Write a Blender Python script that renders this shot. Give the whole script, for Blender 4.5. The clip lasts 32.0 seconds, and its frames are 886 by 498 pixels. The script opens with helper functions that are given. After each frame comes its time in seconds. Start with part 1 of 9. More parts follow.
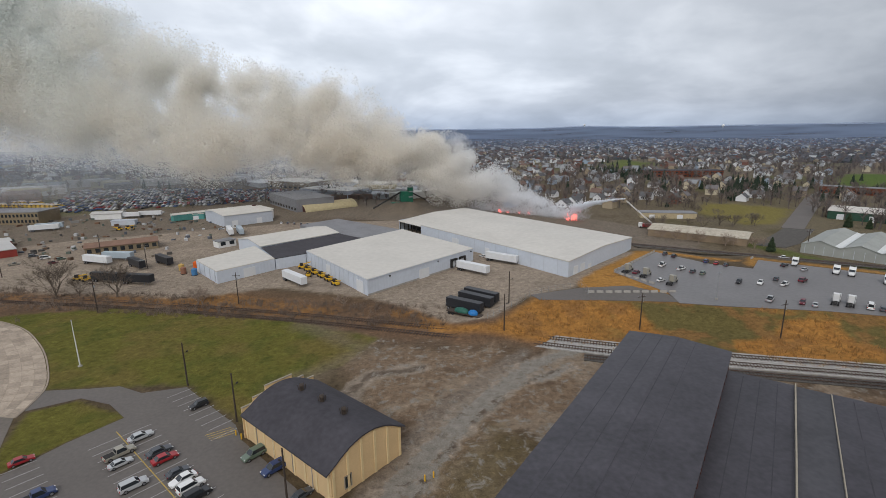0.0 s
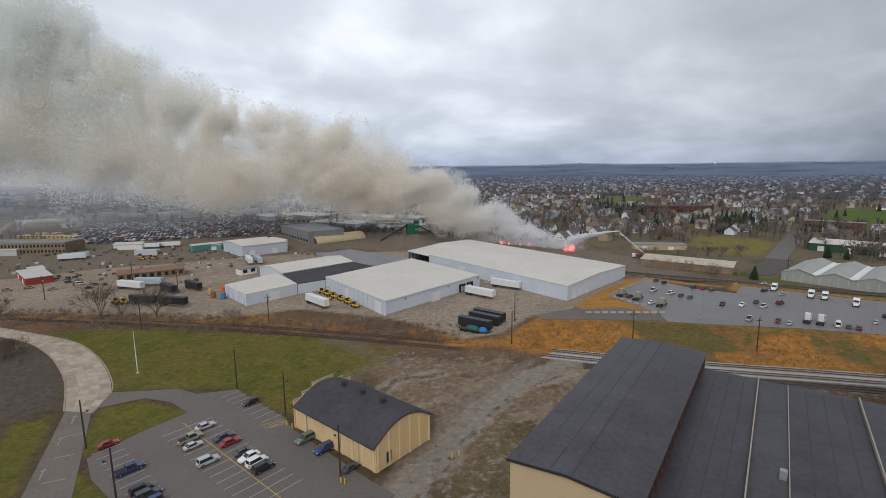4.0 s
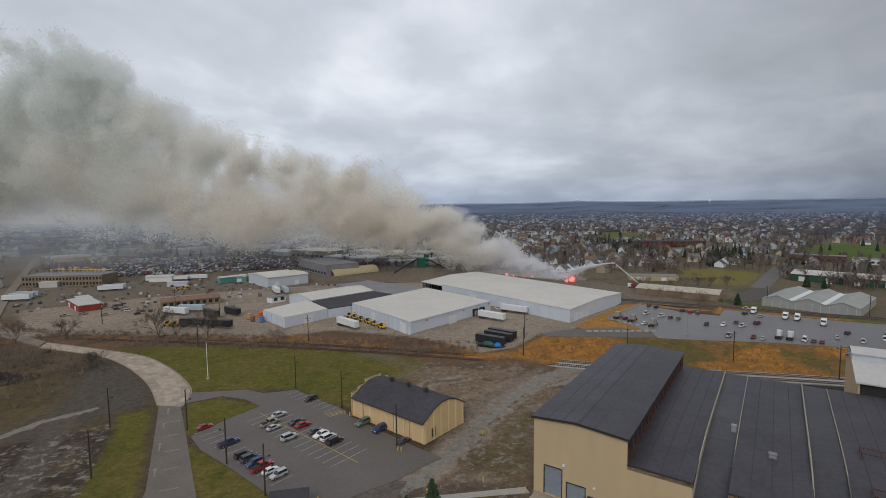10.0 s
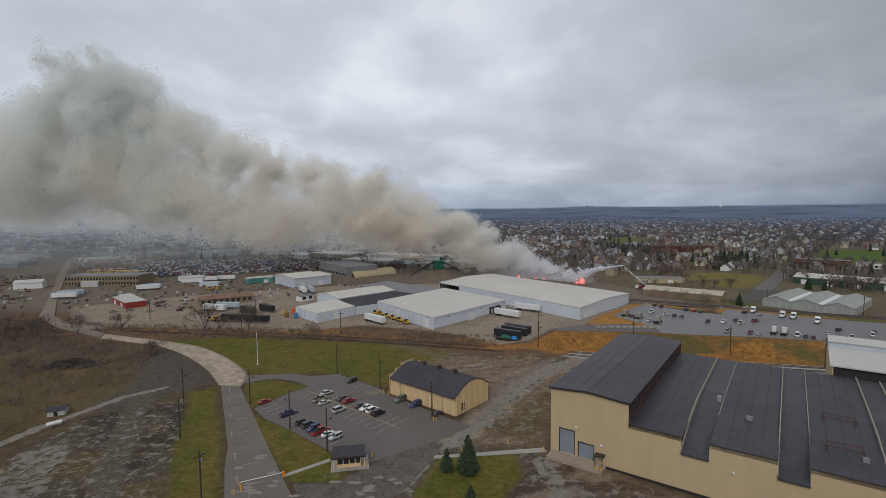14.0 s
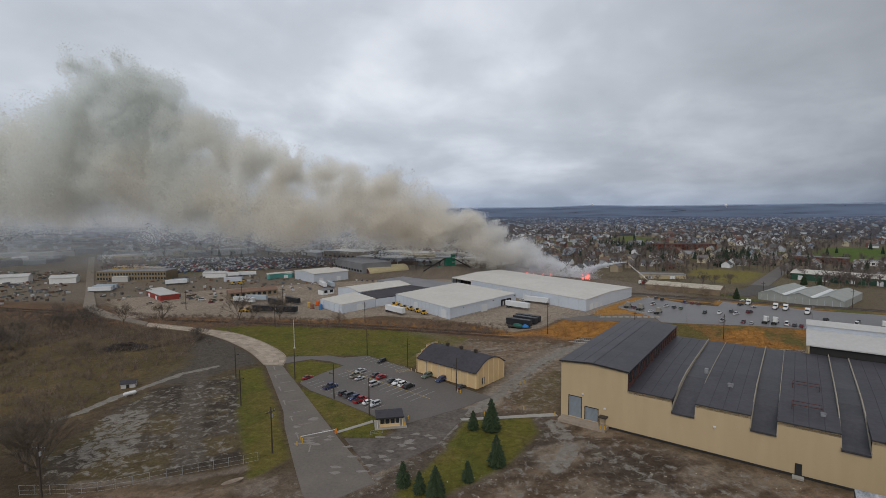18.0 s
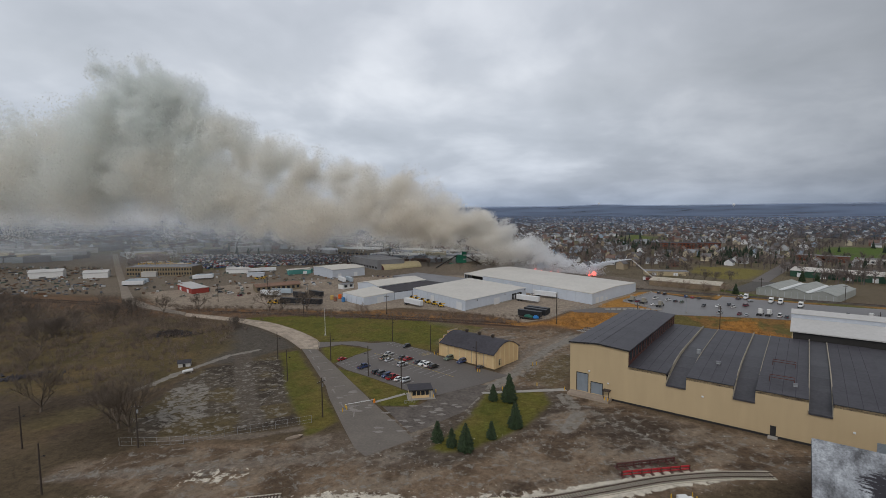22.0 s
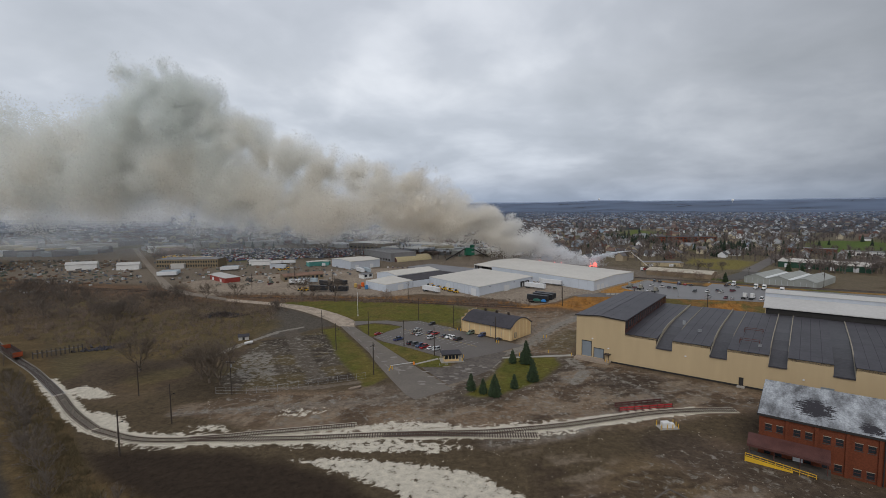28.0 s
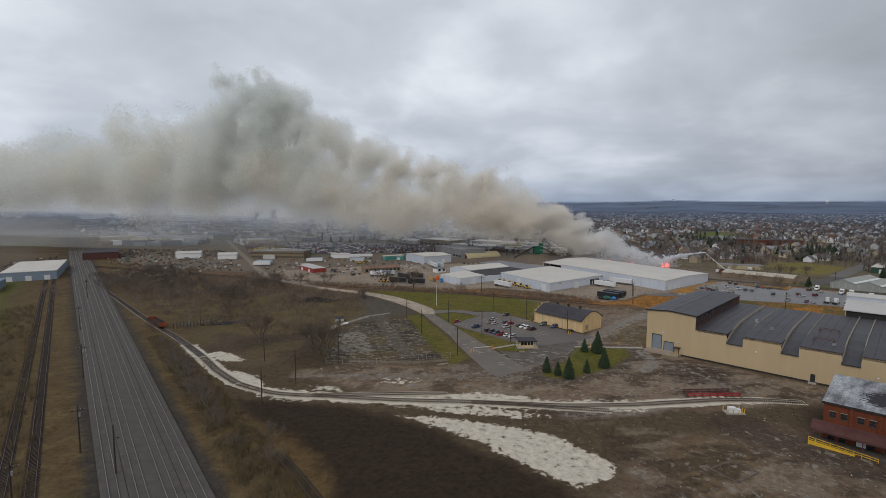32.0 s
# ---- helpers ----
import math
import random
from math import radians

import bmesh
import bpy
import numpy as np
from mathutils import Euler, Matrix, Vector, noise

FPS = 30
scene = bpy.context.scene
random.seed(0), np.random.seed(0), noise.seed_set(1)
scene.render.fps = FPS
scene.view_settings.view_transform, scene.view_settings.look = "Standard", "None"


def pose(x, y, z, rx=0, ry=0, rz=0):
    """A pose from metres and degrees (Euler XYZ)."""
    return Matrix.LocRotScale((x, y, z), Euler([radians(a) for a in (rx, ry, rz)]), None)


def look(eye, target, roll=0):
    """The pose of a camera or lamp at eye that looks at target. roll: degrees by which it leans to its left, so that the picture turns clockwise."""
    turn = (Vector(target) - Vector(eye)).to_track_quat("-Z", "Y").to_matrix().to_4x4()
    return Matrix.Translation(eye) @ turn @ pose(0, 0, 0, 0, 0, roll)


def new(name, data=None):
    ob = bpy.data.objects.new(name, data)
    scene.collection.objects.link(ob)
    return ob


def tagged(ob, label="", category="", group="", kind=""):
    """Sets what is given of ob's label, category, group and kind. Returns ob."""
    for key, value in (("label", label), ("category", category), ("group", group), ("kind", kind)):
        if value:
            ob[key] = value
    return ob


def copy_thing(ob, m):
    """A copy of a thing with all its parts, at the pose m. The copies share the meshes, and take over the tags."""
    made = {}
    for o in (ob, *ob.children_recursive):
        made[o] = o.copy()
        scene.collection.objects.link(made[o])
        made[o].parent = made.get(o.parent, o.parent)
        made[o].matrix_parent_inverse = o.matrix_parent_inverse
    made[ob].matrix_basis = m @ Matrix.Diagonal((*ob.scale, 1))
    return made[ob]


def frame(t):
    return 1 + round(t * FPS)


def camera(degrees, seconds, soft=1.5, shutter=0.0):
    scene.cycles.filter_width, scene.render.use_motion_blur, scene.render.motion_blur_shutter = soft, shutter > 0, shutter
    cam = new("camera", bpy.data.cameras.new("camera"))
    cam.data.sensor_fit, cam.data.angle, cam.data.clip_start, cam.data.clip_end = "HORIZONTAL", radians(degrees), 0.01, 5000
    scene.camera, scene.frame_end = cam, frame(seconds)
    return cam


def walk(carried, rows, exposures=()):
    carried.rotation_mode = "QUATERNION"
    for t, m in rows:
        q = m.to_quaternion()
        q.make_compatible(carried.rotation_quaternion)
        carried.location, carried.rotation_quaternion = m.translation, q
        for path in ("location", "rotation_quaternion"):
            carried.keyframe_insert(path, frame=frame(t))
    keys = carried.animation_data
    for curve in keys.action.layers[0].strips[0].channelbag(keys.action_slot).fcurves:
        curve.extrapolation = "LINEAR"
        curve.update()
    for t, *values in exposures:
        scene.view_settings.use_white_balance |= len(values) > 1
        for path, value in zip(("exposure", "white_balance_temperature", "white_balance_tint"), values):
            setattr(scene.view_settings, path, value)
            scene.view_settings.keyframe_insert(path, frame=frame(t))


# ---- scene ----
cam = camera(85.3, 32.0, soft=0.8)
PATH = [
    (0, (11.165, 43.56, 54.824), (11.137, 45.505, 54.359), -0.7),
    (0.5, (10.459, 41.172, 54.868), (10.433, 43.125, 54.438), -0.7),
    (1, (9.736, 38.985, 54.988), (9.712, 40.945, 54.589), -0.6),
    (1.5, (9.104, 36.62, 55.049), (9.084, 38.584, 54.672), -0.6),
    (2, (8.55, 34.34, 55.246), (8.528, 36.307, 54.886), -0.6),
    (2.5, (7.914, 32.063, 55.473), (7.895, 34.032, 55.124), -0.5),
    (3, (7.372, 29.466, 55.591), (7.354, 31.438, 55.254), -0.5),
    (3.5, (6.783, 27.268, 55.411), (6.765, 29.241, 55.082), -0.5),
    (5.5, (4.119, 18.232, 54.964), (4.108, 20.208, 54.656), -0.5),
    (6, (3.441, 15.964, 54.915), (3.43, 17.941, 54.61), -0.5),
    (6.5, (2.715, 13.611, 54.87), (2.708, 15.588, 54.566), -0.5),
    (7, (2.158, 11.399, 54.91), (2.149, 13.377, 54.61), -0.5),
    (7.5, (1.481, 9.11, 54.853), (1.475, 11.092, 54.585), -0.5),
    (8, (0.893, 6.82, 54.848), (0.887, 8.806, 54.614), -0.6),
    (8.5, (0.285, 4.63, 54.932), (0.278, 6.619, 54.722), -0.5),
    (9, (-0.522, 2.278, 55.0), (-0.53, 4.269, 54.809), -0.6),
    (9.5, (-1.171, -0.009, 55.11), (-1.18, 1.983, 54.932), -0.5),
    (10, (-1.816, -2.389, 55.222), (-1.827, -0.396, 55.053), -0.6),
    (10.5, (-2.528, -4.605, 55.487), (-2.544, -2.612, 55.324), -0.5),
    (11, (-3.156, -7.124, 55.586), (-3.172, -5.13, 55.428), -0.6),
    (12, (-4.508, -12.017, 55.655), (-4.534, -10.023, 55.502), -0.6),
    (13, (-5.827, -16.878, 55.677), (-5.86, -14.884, 55.527), -0.6),
    (14, (-7.189, -21.701, 55.523), (-7.237, -19.707, 55.374), -0.5),
    (14.5, (-7.783, -23.904, 55.547), (-7.834, -21.91, 55.397), -0.6),
    (16.5, (-10.457, -33.396, 55.271), (-10.517, -31.402, 55.119), -0.6),
    (17, (-11.109, -35.906, 55.21), (-11.17, -33.912, 55.059), -0.5),
    (18, (-12.42, -40.606, 55.253), (-12.488, -38.613, 55.101), -0.5),
    (19, (-13.528, -45.15, 55.181), (-13.599, -43.157, 55.029), -0.5),
    (20, (-14.624, -49.589, 55.145), (-14.701, -47.596, 54.99), -0.5),
    (21, (-15.843, -54.347, 55.123), (-15.924, -52.355, 54.967), -0.5),
    (22, (-17.209, -59.215, 55.365), (-17.302, -57.223, 55.209), -0.4),
    (23, (-18.574, -64.038, 55.57), (-18.669, -62.047, 55.411), -0.4),
    (24, (-20.478, -69.38, 55.458), (-20.572, -67.389, 55.298), -0.3),
    (25, (-21.75, -73.881, 55.642), (-21.844, -71.89, 55.476), -0.4),
    (25.5, (-22.217, -76.184, 55.544), (-22.311, -74.193, 55.377), -0.4),
    (27.5, (-24.911, -85.357, 54.769), (-25.004, -83.366, 54.597), -0.4),
    (28, (-25.607, -87.709, 54.741), (-25.7, -85.719, 54.569), -0.5),
    (29, (-26.899, -92.1, 54.915), (-26.99, -90.11, 54.742), -0.5),
    (30, (-28.346, -96.898, 54.926), (-28.436, -94.907, 54.752), -0.5),
    (30.5, (-29.049, -99.202, 54.913), (-29.142, -97.212, 54.738), -0.4),
    (31, (-29.461, -101.637, 54.914), (-29.601, -99.65, 54.738), -0.4),
    (31.5, (-30.011, -104.173, 54.929), (-30.244, -102.194, 54.751), -0.2),
    (32, (-30.468, -106.661, 54.933), (-30.821, -104.701, 54.755), 0.1),
]
walk(cam, [(t, look(eye, target, roll)) for t, eye, target, roll in PATH],
     exposures=[(0, 0.25), (3.5, 0.19), (7, 0.09), (10, -0.05), (14, -0.12), (32, -0.12)])

# ---- world, sun ----
def build_world():
    w = bpy.data.worlds.new("overcast_sky")
    scene.world = w
    w.use_nodes = True
    nt = w.node_tree
    nt.nodes.clear()
    N, L = nt.nodes.new, nt.links.new
    out, bg = N("ShaderNodeOutputWorld"), N("ShaderNodeBackground")
    sky = N("ShaderNodeTexSky")
    sky.sky_type, sky.sun_disc = "NISHITA", False
    sky.sun_elevation, sky.sun_rotation = radians(41), radians(166)
    sky.air_density, sky.dust_density = 1.5, 4.0
    tc, sep = N("ShaderNodeTexCoord"), N("ShaderNodeSeparateXYZ")
    L(tc.outputs["Generated"], sep.inputs[0])
    up = N("ShaderNodeMath"); up.operation = "MAXIMUM"; up.inputs[1].default_value = 0.0
    L(sep.outputs["Z"], up.inputs[0])
    up2 = N("ShaderNodeMath"); up2.operation = "ADD"; up2.inputs[1].default_value = 0.30
    L(up.outputs[0], up2.inputs[0])
    flat = []
    for ax in "XY":
        d = N("ShaderNodeMath"); d.operation = "DIVIDE"
        L(sep.outputs[ax], d.inputs[0]); L(up2.outputs[0], d.inputs[1])
        flat.append(d)
    com = N("ShaderNodeCombineXYZ")
    L(flat[0].outputs[0], com.inputs[0]); L(flat[1].outputs[0], com.inputs[1])
    big, fine = N("ShaderNodeTexNoise"), N("ShaderNodeTexNoise")
    for n, s, d, r, dist in ((big, 1.1, 5, 0.5, 0.4), (fine, 3.4, 5, 0.5, 0.3)):
        n.inputs["Scale"].default_value, n.inputs["Detail"].default_value = s, d
        n.inputs["Roughness"].default_value, n.inputs["Distortion"].default_value = r, dist
        L(com.outputs[0], n.inputs["Vector"])
    mixn = N("ShaderNodeMath"); mixn.operation = "MULTIPLY_ADD"; mixn.inputs[1].default_value = 0.26
    L(fine.outputs["Fac"], mixn.inputs[0])
    sc = N("ShaderNodeMath"); sc.operation = "MULTIPLY"; sc.inputs[1].default_value = 0.74
    L(big.outputs["Fac"], sc.inputs[0]); L(sc.outputs[0], mixn.inputs[2])
    ramp = N("ShaderNodeValToRGB")
    e = ramp.color_ramp.elements
    e[0].position, e[0].color = 0.30, (0.50, 0.54, 0.60, 1)
    e[1].position, e[1].color = 0.66, (0.985, 1.02, 1.085, 1)
    m = e.new(0.47); m.color = (0.65, 0.69, 0.762, 1)
    L(mixn.outputs[0], ramp.inputs[0])
    # low cloud deck: darker and bluer towards the horizon
    hz = N("ShaderNodeValToRGB")
    h = hz.color_ramp.elements
    h[0].position, h[0].color = 0.0, (0.52, 0.60, 0.72, 1)
    h[1].position, h[1].color = 0.24, (1.04, 1.04, 1.04, 1)
    zen = h.new(0.62); zen.color = (0.86, 0.86, 0.87, 1)
    k = h.new(0.06); k.color = (0.80, 0.84, 0.90, 1)
    L(up.outputs[0], hz.inputs[0])
    mul = N("ShaderNodeMixRGB"); mul.blend_type = "MULTIPLY"; mul.inputs[0].default_value = 1
    L(ramp.outputs[0], mul.inputs[1]); L(hz.outputs[0], mul.inputs[2])
    skl = N("ShaderNodeMixRGB"); skl.blend_type = "MULTIPLY"; skl.inputs[0].default_value = 1
    skl.inputs[2].default_value = (0.1, 0.1, 0.1, 1)
    L(sky.outputs[0], skl.inputs[1])
    both = N("ShaderNodeMixRGB"); both.inputs[0].default_value = 0.9
    L(skl.outputs[0], both.inputs[1]); L(mul.outputs[0], both.inputs[2])
    # the cloud is thicker to the east
    east = N("ShaderNodeMapRange")
    east.inputs["From Min"].default_value, east.inputs["From Max"].default_value = 0.15, 0.75
    east.inputs["To Min"].default_value, east.inputs["To Max"].default_value = 1.0, 0.54
    L(sep.outputs["X"], east.inputs["Value"])
    dim = N("ShaderNodeMixRGB"); dim.blend_type = "MULTIPLY"; dim.inputs[0].default_value = 1
    L(both.outputs[0], dim.inputs[1]); L(east.outputs[0], dim.inputs[2])
    L(dim.outputs[0], bg.inputs[0]); bg.inputs[1].default_value = 1.0
    L(bg.outputs[0], out.inputs[0])


build_world()
sun = new("sun", bpy.data.lights.new("sun", "SUN"))
sun.data.energy, sun.data.angle, sun.data.color = 1.1, radians(25), (1, 0.96, 0.9)
sun.matrix_world = look((0, 0, 0), (0.22, 0.9, -0.8))
scene.view_settings.exposure = 0.0


# ---- materials ----
def material(name, color, rough=0.8, var=0.25, scale=0.6, fine=8.0, bump=0.2, metal=0.0, tint=None, stretch=(1, 1, 1), spec=0.3):
    """A surface with variation at two scales, in metres."""
    m = bpy.data.materials.new(name)
    m.use_nodes = True
    nt = m.node_tree
    b = nt.nodes["Principled BSDF"]
    N, L = nt.nodes.new, nt.links.new
    tc, mp = N("ShaderNodeTexCoord"), N("ShaderNodeMapping")
    mp.inputs["Scale"].default_value = stretch
    L(tc.outputs["Object"], mp.inputs[0])
    n1, n2 = N("ShaderNodeTexNoise"), N("ShaderNodeTexNoise")
    n1.inputs["Scale"].default_value, n1.inputs["Detail"].default_value = scale, 4
    n2.inputs["Scale"].default_value, n2.inputs["Detail"].default_value = fine, 3
    L(mp.outputs[0], n1.inputs["Vector"]); L(mp.outputs[0], n2.inputs["Vector"])
    a = N("ShaderNodeMath"); a.operation = "ADD"
    L(n1.outputs["Fac"], a.inputs[0]); L(n2.outputs["Fac"], a.inputs[1])
    r = N("ShaderNodeMapRange")
    r.inputs["From Min"].default_value, r.inputs["From Max"].default_value = 0.6, 1.4
    L(a.outputs[0], r.inputs["Value"])
    mix = N("ShaderNodeMixRGB")
    c = Vector(color)
    mix.inputs[1].default_value = (*(c * (1 - var)), 1)
    mix.inputs[2].default_value = (*(Vector(tint) if tint else c * (1 + var)), 1)
    L(r.outputs[0], mix.inputs[0])
    L(mix.outputs[0], b.inputs["Base Color"])
    b.inputs["Roughness"].default_value, b.inputs["Metallic"].default_value = rough, metal
    b.inputs["Specular IOR Level"].default_value = spec
    if bump:
        bp = N("ShaderNodeBump"); bp.inputs["Strength"].default_value = bump; bp.inputs["Distance"].default_value = 0.05
        L(n2.outputs["Fac"], bp.inputs["Height"]); L(bp.outputs[0], b.inputs["Normal"])
    return m


def ribbed(name, color, pitch=0.9, axis="X", depth=0.04, dark=0.0, **kw):
    """Sheet metal: a soft wave of ribs in the relief along one axis."""
    m = material(name, color, **kw)
    nt = m.node_tree
    b = nt.nodes["Principled BSDF"]
    tc = nt.nodes.new("ShaderNodeTexCoord")
    wv = nt.nodes.new("ShaderNodeTexWave")
    wv.bands_direction = axis
    wv.inputs["Scale"].default_value = 0.314 / pitch
    nt.links.new(tc.outputs["Object"], wv.inputs["Vector"])
    bp = nt.nodes.new("ShaderNodeBump")
    bp.inputs["Strength"].default_value, bp.inputs["Distance"].default_value = 0.6, depth
    nt.links.new(wv.outputs["Fac"], bp.inputs["Height"])
    nt.links.new(bp.outputs[0], b.inputs["Normal"])
    return m


MAT = dict(
    tan_wall=material("tan_wall_panel", (0.47, 0.362, 0.218), var=0.06, scale=0.05, fine=0.5, bump=0.03, stretch=(1, 1, 0.15)),
    dark_roof=material("dark_membrane_roof", (0.046, 0.0425, 0.050), rough=0.5, spec=0.35, var=0.42, scale=0.16, fine=1.3, bump=0.1),
    dark_roof2=material("grey_membrane_roof", (0.052, 0.050, 0.056), rough=0.5, spec=0.35, var=0.35, scale=0.12, fine=1.2, bump=0.1),
    roof_seam=material("roof_seam_tape", (0.055, 0.052, 0.060), var=0.3, scale=0.5, bump=0),
    flashing=material("pale_flashing", (0.30, 0.265, 0.21), var=0.2, scale=0.4, fine=3, bump=0.05),
    dark_trim=material("dark_trim", (0.03, 0.028, 0.027), var=0.2),
    red_steel=material("rust_red_steel", (0.085, 0.036, 0.031), rough=0.7, var=0.4, scale=0.5),
    grey_door=ribbed("grey_roller_door", (0.20, 0.23, 0.26), pitch=0.3, axis="Z", var=0.1),
    glass=material("dark_window_glass", (0.025, 0.03, 0.035), rough=0.12, var=0.3, scale=0.3, fine=1, bump=0, spec=0.5),
    white_roof=material("white_metal_roof", (0.46, 0.45, 0.435), rough=0.6, var=0.1, scale=0.1, fine=1.0, bump=0.05),
    wh_roof=material("warehouse_white_roof", (0.53, 0.505, 0.46), rough=0.75, var=0.10, scale=0.05, fine=0.5, bump=0.05),
    wh_wall=ribbed("blue_grey_sheet_wall", (0.52, 0.56, 0.62), pitch=0.9, var=0.07, scale=0.1, fine=0.8, rough=0.55),
    wh_post=material("pale_wall_post", (0.46, 0.49, 0.54), var=0.1),
    white_door=material("white_door", (0.62, 0.63, 0.64), var=0.06, scale=0.5),
    grey_roof=material("grey_flat_roof", (0.20, 0.20, 0.21), var=0.2, scale=0.1, fine=1),
    charcoal_roof=material("charcoal_flat_roof", (0.048, 0.045, 0.052), var=0.3, scale=0.15, fine=1),
    cb_wall=material("yellow_block_wall", (0.60, 0.43, 0.235), var=0.1, scale=0.3, fine=4, bump=0.1),
    cb_pilaster=material("pale_pilaster", (0.64, 0.50, 0.28), var=0.1, scale=0.3, fine=4),
    brick=material("red_brick_wall", (0.135, 0.037, 0.016), var=0.35, scale=0.25, fine=3, bump=0.2),
    asphalt=material("parking_asphalt", (0.122, 0.108, 0.098), rough=0.7, var=0.18, scale=0.06, fine=1.4, bump=0.15),
    wet_asphalt=material("wet_asphalt", (0.15, 0.142, 0.14), rough=0.42, var=0.2, scale=0.05, fine=0.8, bump=0.05),
    road=material("patched_asphalt_road", (0.145, 0.125, 0.106), rough=0.8, var=0.22, scale=0.12, fine=1.6, bump=0.15),
    concrete=material("worn_concrete_road", (0.29, 0.235, 0.185), rough=0.85, var=0.22, scale=0.15, fine=1.2, bump=0.15),
    dirt_road=material("pale_dirt_road", (0.20, 0.166, 0.132), rough=0.95, var=0.3, scale=0.2, fine=1.5, bump=0.3),
    patch=material("pale_road_patch", (0.22, 0.20, 0.18), var=0.2, scale=0.4, fine=3),
    kerb=material("concrete_kerb", (0.32, 0.30, 0.27), var=0.2),
    paint_white=material("white_road_paint", (0.34, 0.33, 0.32), var=0.3, scale=1.5),
    paint_yellow=material("yellow_road_paint", (0.42, 0.30, 0.07), var=0.3, scale=1.5),
    yellow=material("yellow_paint", (0.62, 0.38, 0.03), var=0.15),
    wood=material("weathered_pole_wood", (0.055, 0.042, 0.034), var=0.4, scale=2, fine=15, stretch=(1, 1, 0.1)),
    steel=material("galvanised_steel", (0.33, 0.34, 0.35), rough=0.5, metal=0.5, var=0.15),
    white=material("white_paint", (0.66, 0.66, 0.65), rough=0.5, var=0.1),
    rail=material("rusty_rail", (0.11, 0.075, 0.06), rough=0.5, metal=0.4, var=0.3),
    shiny_rail=material("worn_bright_rail", (0.30, 0.28, 0.26), rough=0.35, metal=0.7, var=0.15),
    dark_concrete=material("dark_dock_concrete", (0.075, 0.066, 0.058), var=0.4, scale=0.5, fine=3),
    tie=material("old_timber_sleeper", (0.05, 0.038, 0.032), var=0.45, scale=1.5, fine=10),
    ballast=material("stone_ballast", (0.31, 0.295, 0.275), var=0.45, scale=1.2, fine=6, bump=0.5),
    dark_ballast=material("dark_ballast", (0.078, 0.070, 0.062), var=0.35, scale=0.5, fine=4, bump=0.4),
    lime=material("white_stone_fill", (0.42, 0.375, 0.30), var=0.35, scale=0.5, fine=3, bump=0.4),
)



def peeling():
    """Old white roof coat: grey rain streaks, and torn-off sheets that bare the dark felt round a few spots."""
    m = material("peeling_roof", (0.30, 0.315, 0.33), var=0.2, scale=0.4, fine=3)
    nt = m.node_tree
    b = nt.nodes["Principled BSDF"]
    N, L = nt.nodes.new, nt.links.new
    tc = N("ShaderNodeTexCoord")

    def grain(scale, stretch, rough, detail=8):
        mp, n = N("ShaderNodeMapping"), N("ShaderNodeTexNoise")
        mp.inputs["Scale"].default_value = stretch
        n.inputs["Scale"].default_value, n.inputs["Detail"].default_value, n.inputs["Roughness"].default_value = scale, detail, rough
        L(tc.outputs["Object"], mp.inputs[0]); L(mp.outputs[0], n.inputs["Vector"])
        return n.outputs["Fac"]

    def ramp(src, *stops):
        r = N("ShaderNodeValToRGB")
        e = r.color_ramp.elements
        for i, (p, c) in enumerate(stops):
            q = e[i] if i < 2 else e.new(p)
            q.position, q.color = p, (*c, 1)
        L(src, r.inputs[0])
        return r.outputs[0]

    def mix(kind, a, c, fac=1.0):
        x = N("ShaderNodeMixRGB"); x.blend_type = kind
        if isinstance(fac, float):
            x.inputs[0].default_value = fac
        else:
            L(fac, x.inputs[0])
        for i, v in ((1, a), (2, c)):
            if isinstance(v, tuple):
                x.inputs[i].default_value = (*v, 1)
            else:
                L(v, x.inputs[i])
        return x.outputs[0]
    coat = ramp(grain(0.5, (0.55, 0.16, 1), 0.7), (0.36, (0.10, 0.10, 0.105)), (0.62, (0.44, 0.46, 0.48)), (0.48, (0.25, 0.26, 0.275)))
    coat = mix("MULTIPLY", coat, ramp(grain(2.6, (1, 0.5, 1), 0.75), (0.35, (0.62, 0.62, 0.62)), (0.6, (1.15, 1.15, 1.15))))
    # where sheets have torn: nearness to three spots, broken up by short strips
    near = None
    for (cx, cy), (rx, ry) in (((9.6, 9.0), (6.2, 9.5)), ((18.5, 3.0), (3.5, 5.0)), ((30.0, 12.0), (9.0, 9.0)), ((47.0, 8.0), (8.0, 9.0))):
        mp, ln, mr = N("ShaderNodeMapping"), N("ShaderNodeVectorMath"), N("ShaderNodeMapRange")
        mp.inputs["Location"].default_value = (-cx / rx, -cy / ry, 0)
        mp.inputs["Scale"].default_value = (1 / rx, 1 / ry, 0)
        ln.operation = "LENGTH"
        mr.inputs["From Min"].default_value, mr.inputs["From Max"].default_value, mr.inputs["To Min"].default_value, mr.inputs["To Max"].default_value = 0.3, 1.15, 0.20, -0.25
        L(tc.outputs["Object"], mp.inputs[0]); L(mp.outputs[0], ln.inputs[0]); L(ln.outputs["Value"], mr.inputs["Value"])
        if near is None:
            near = mr.outputs[0]
        else:
            x = N("ShaderNodeMath"); x.operation = "MAXIMUM"
            L(near, x.inputs[0]); L(mr.outputs[0], x.inputs[1]); near = x.outputs[0]
    ad = N("ShaderNodeMath"); ad.operation = "ADD"
    L(near, ad.inputs[0]); L(grain(1.5, (0.5, 0.9, 1), 0.72), ad.inputs[1])
    torn = ramp(ad.outputs[0], (0.555, (0, 0, 0)), (0.60, (1, 1, 1)))
    col = mix("MIX", coat, (0.028, 0.025, 0.030), torn)
    L(col, b.inputs["Base Color"])
    return m


MAT["patchy_roof"] = peeling()

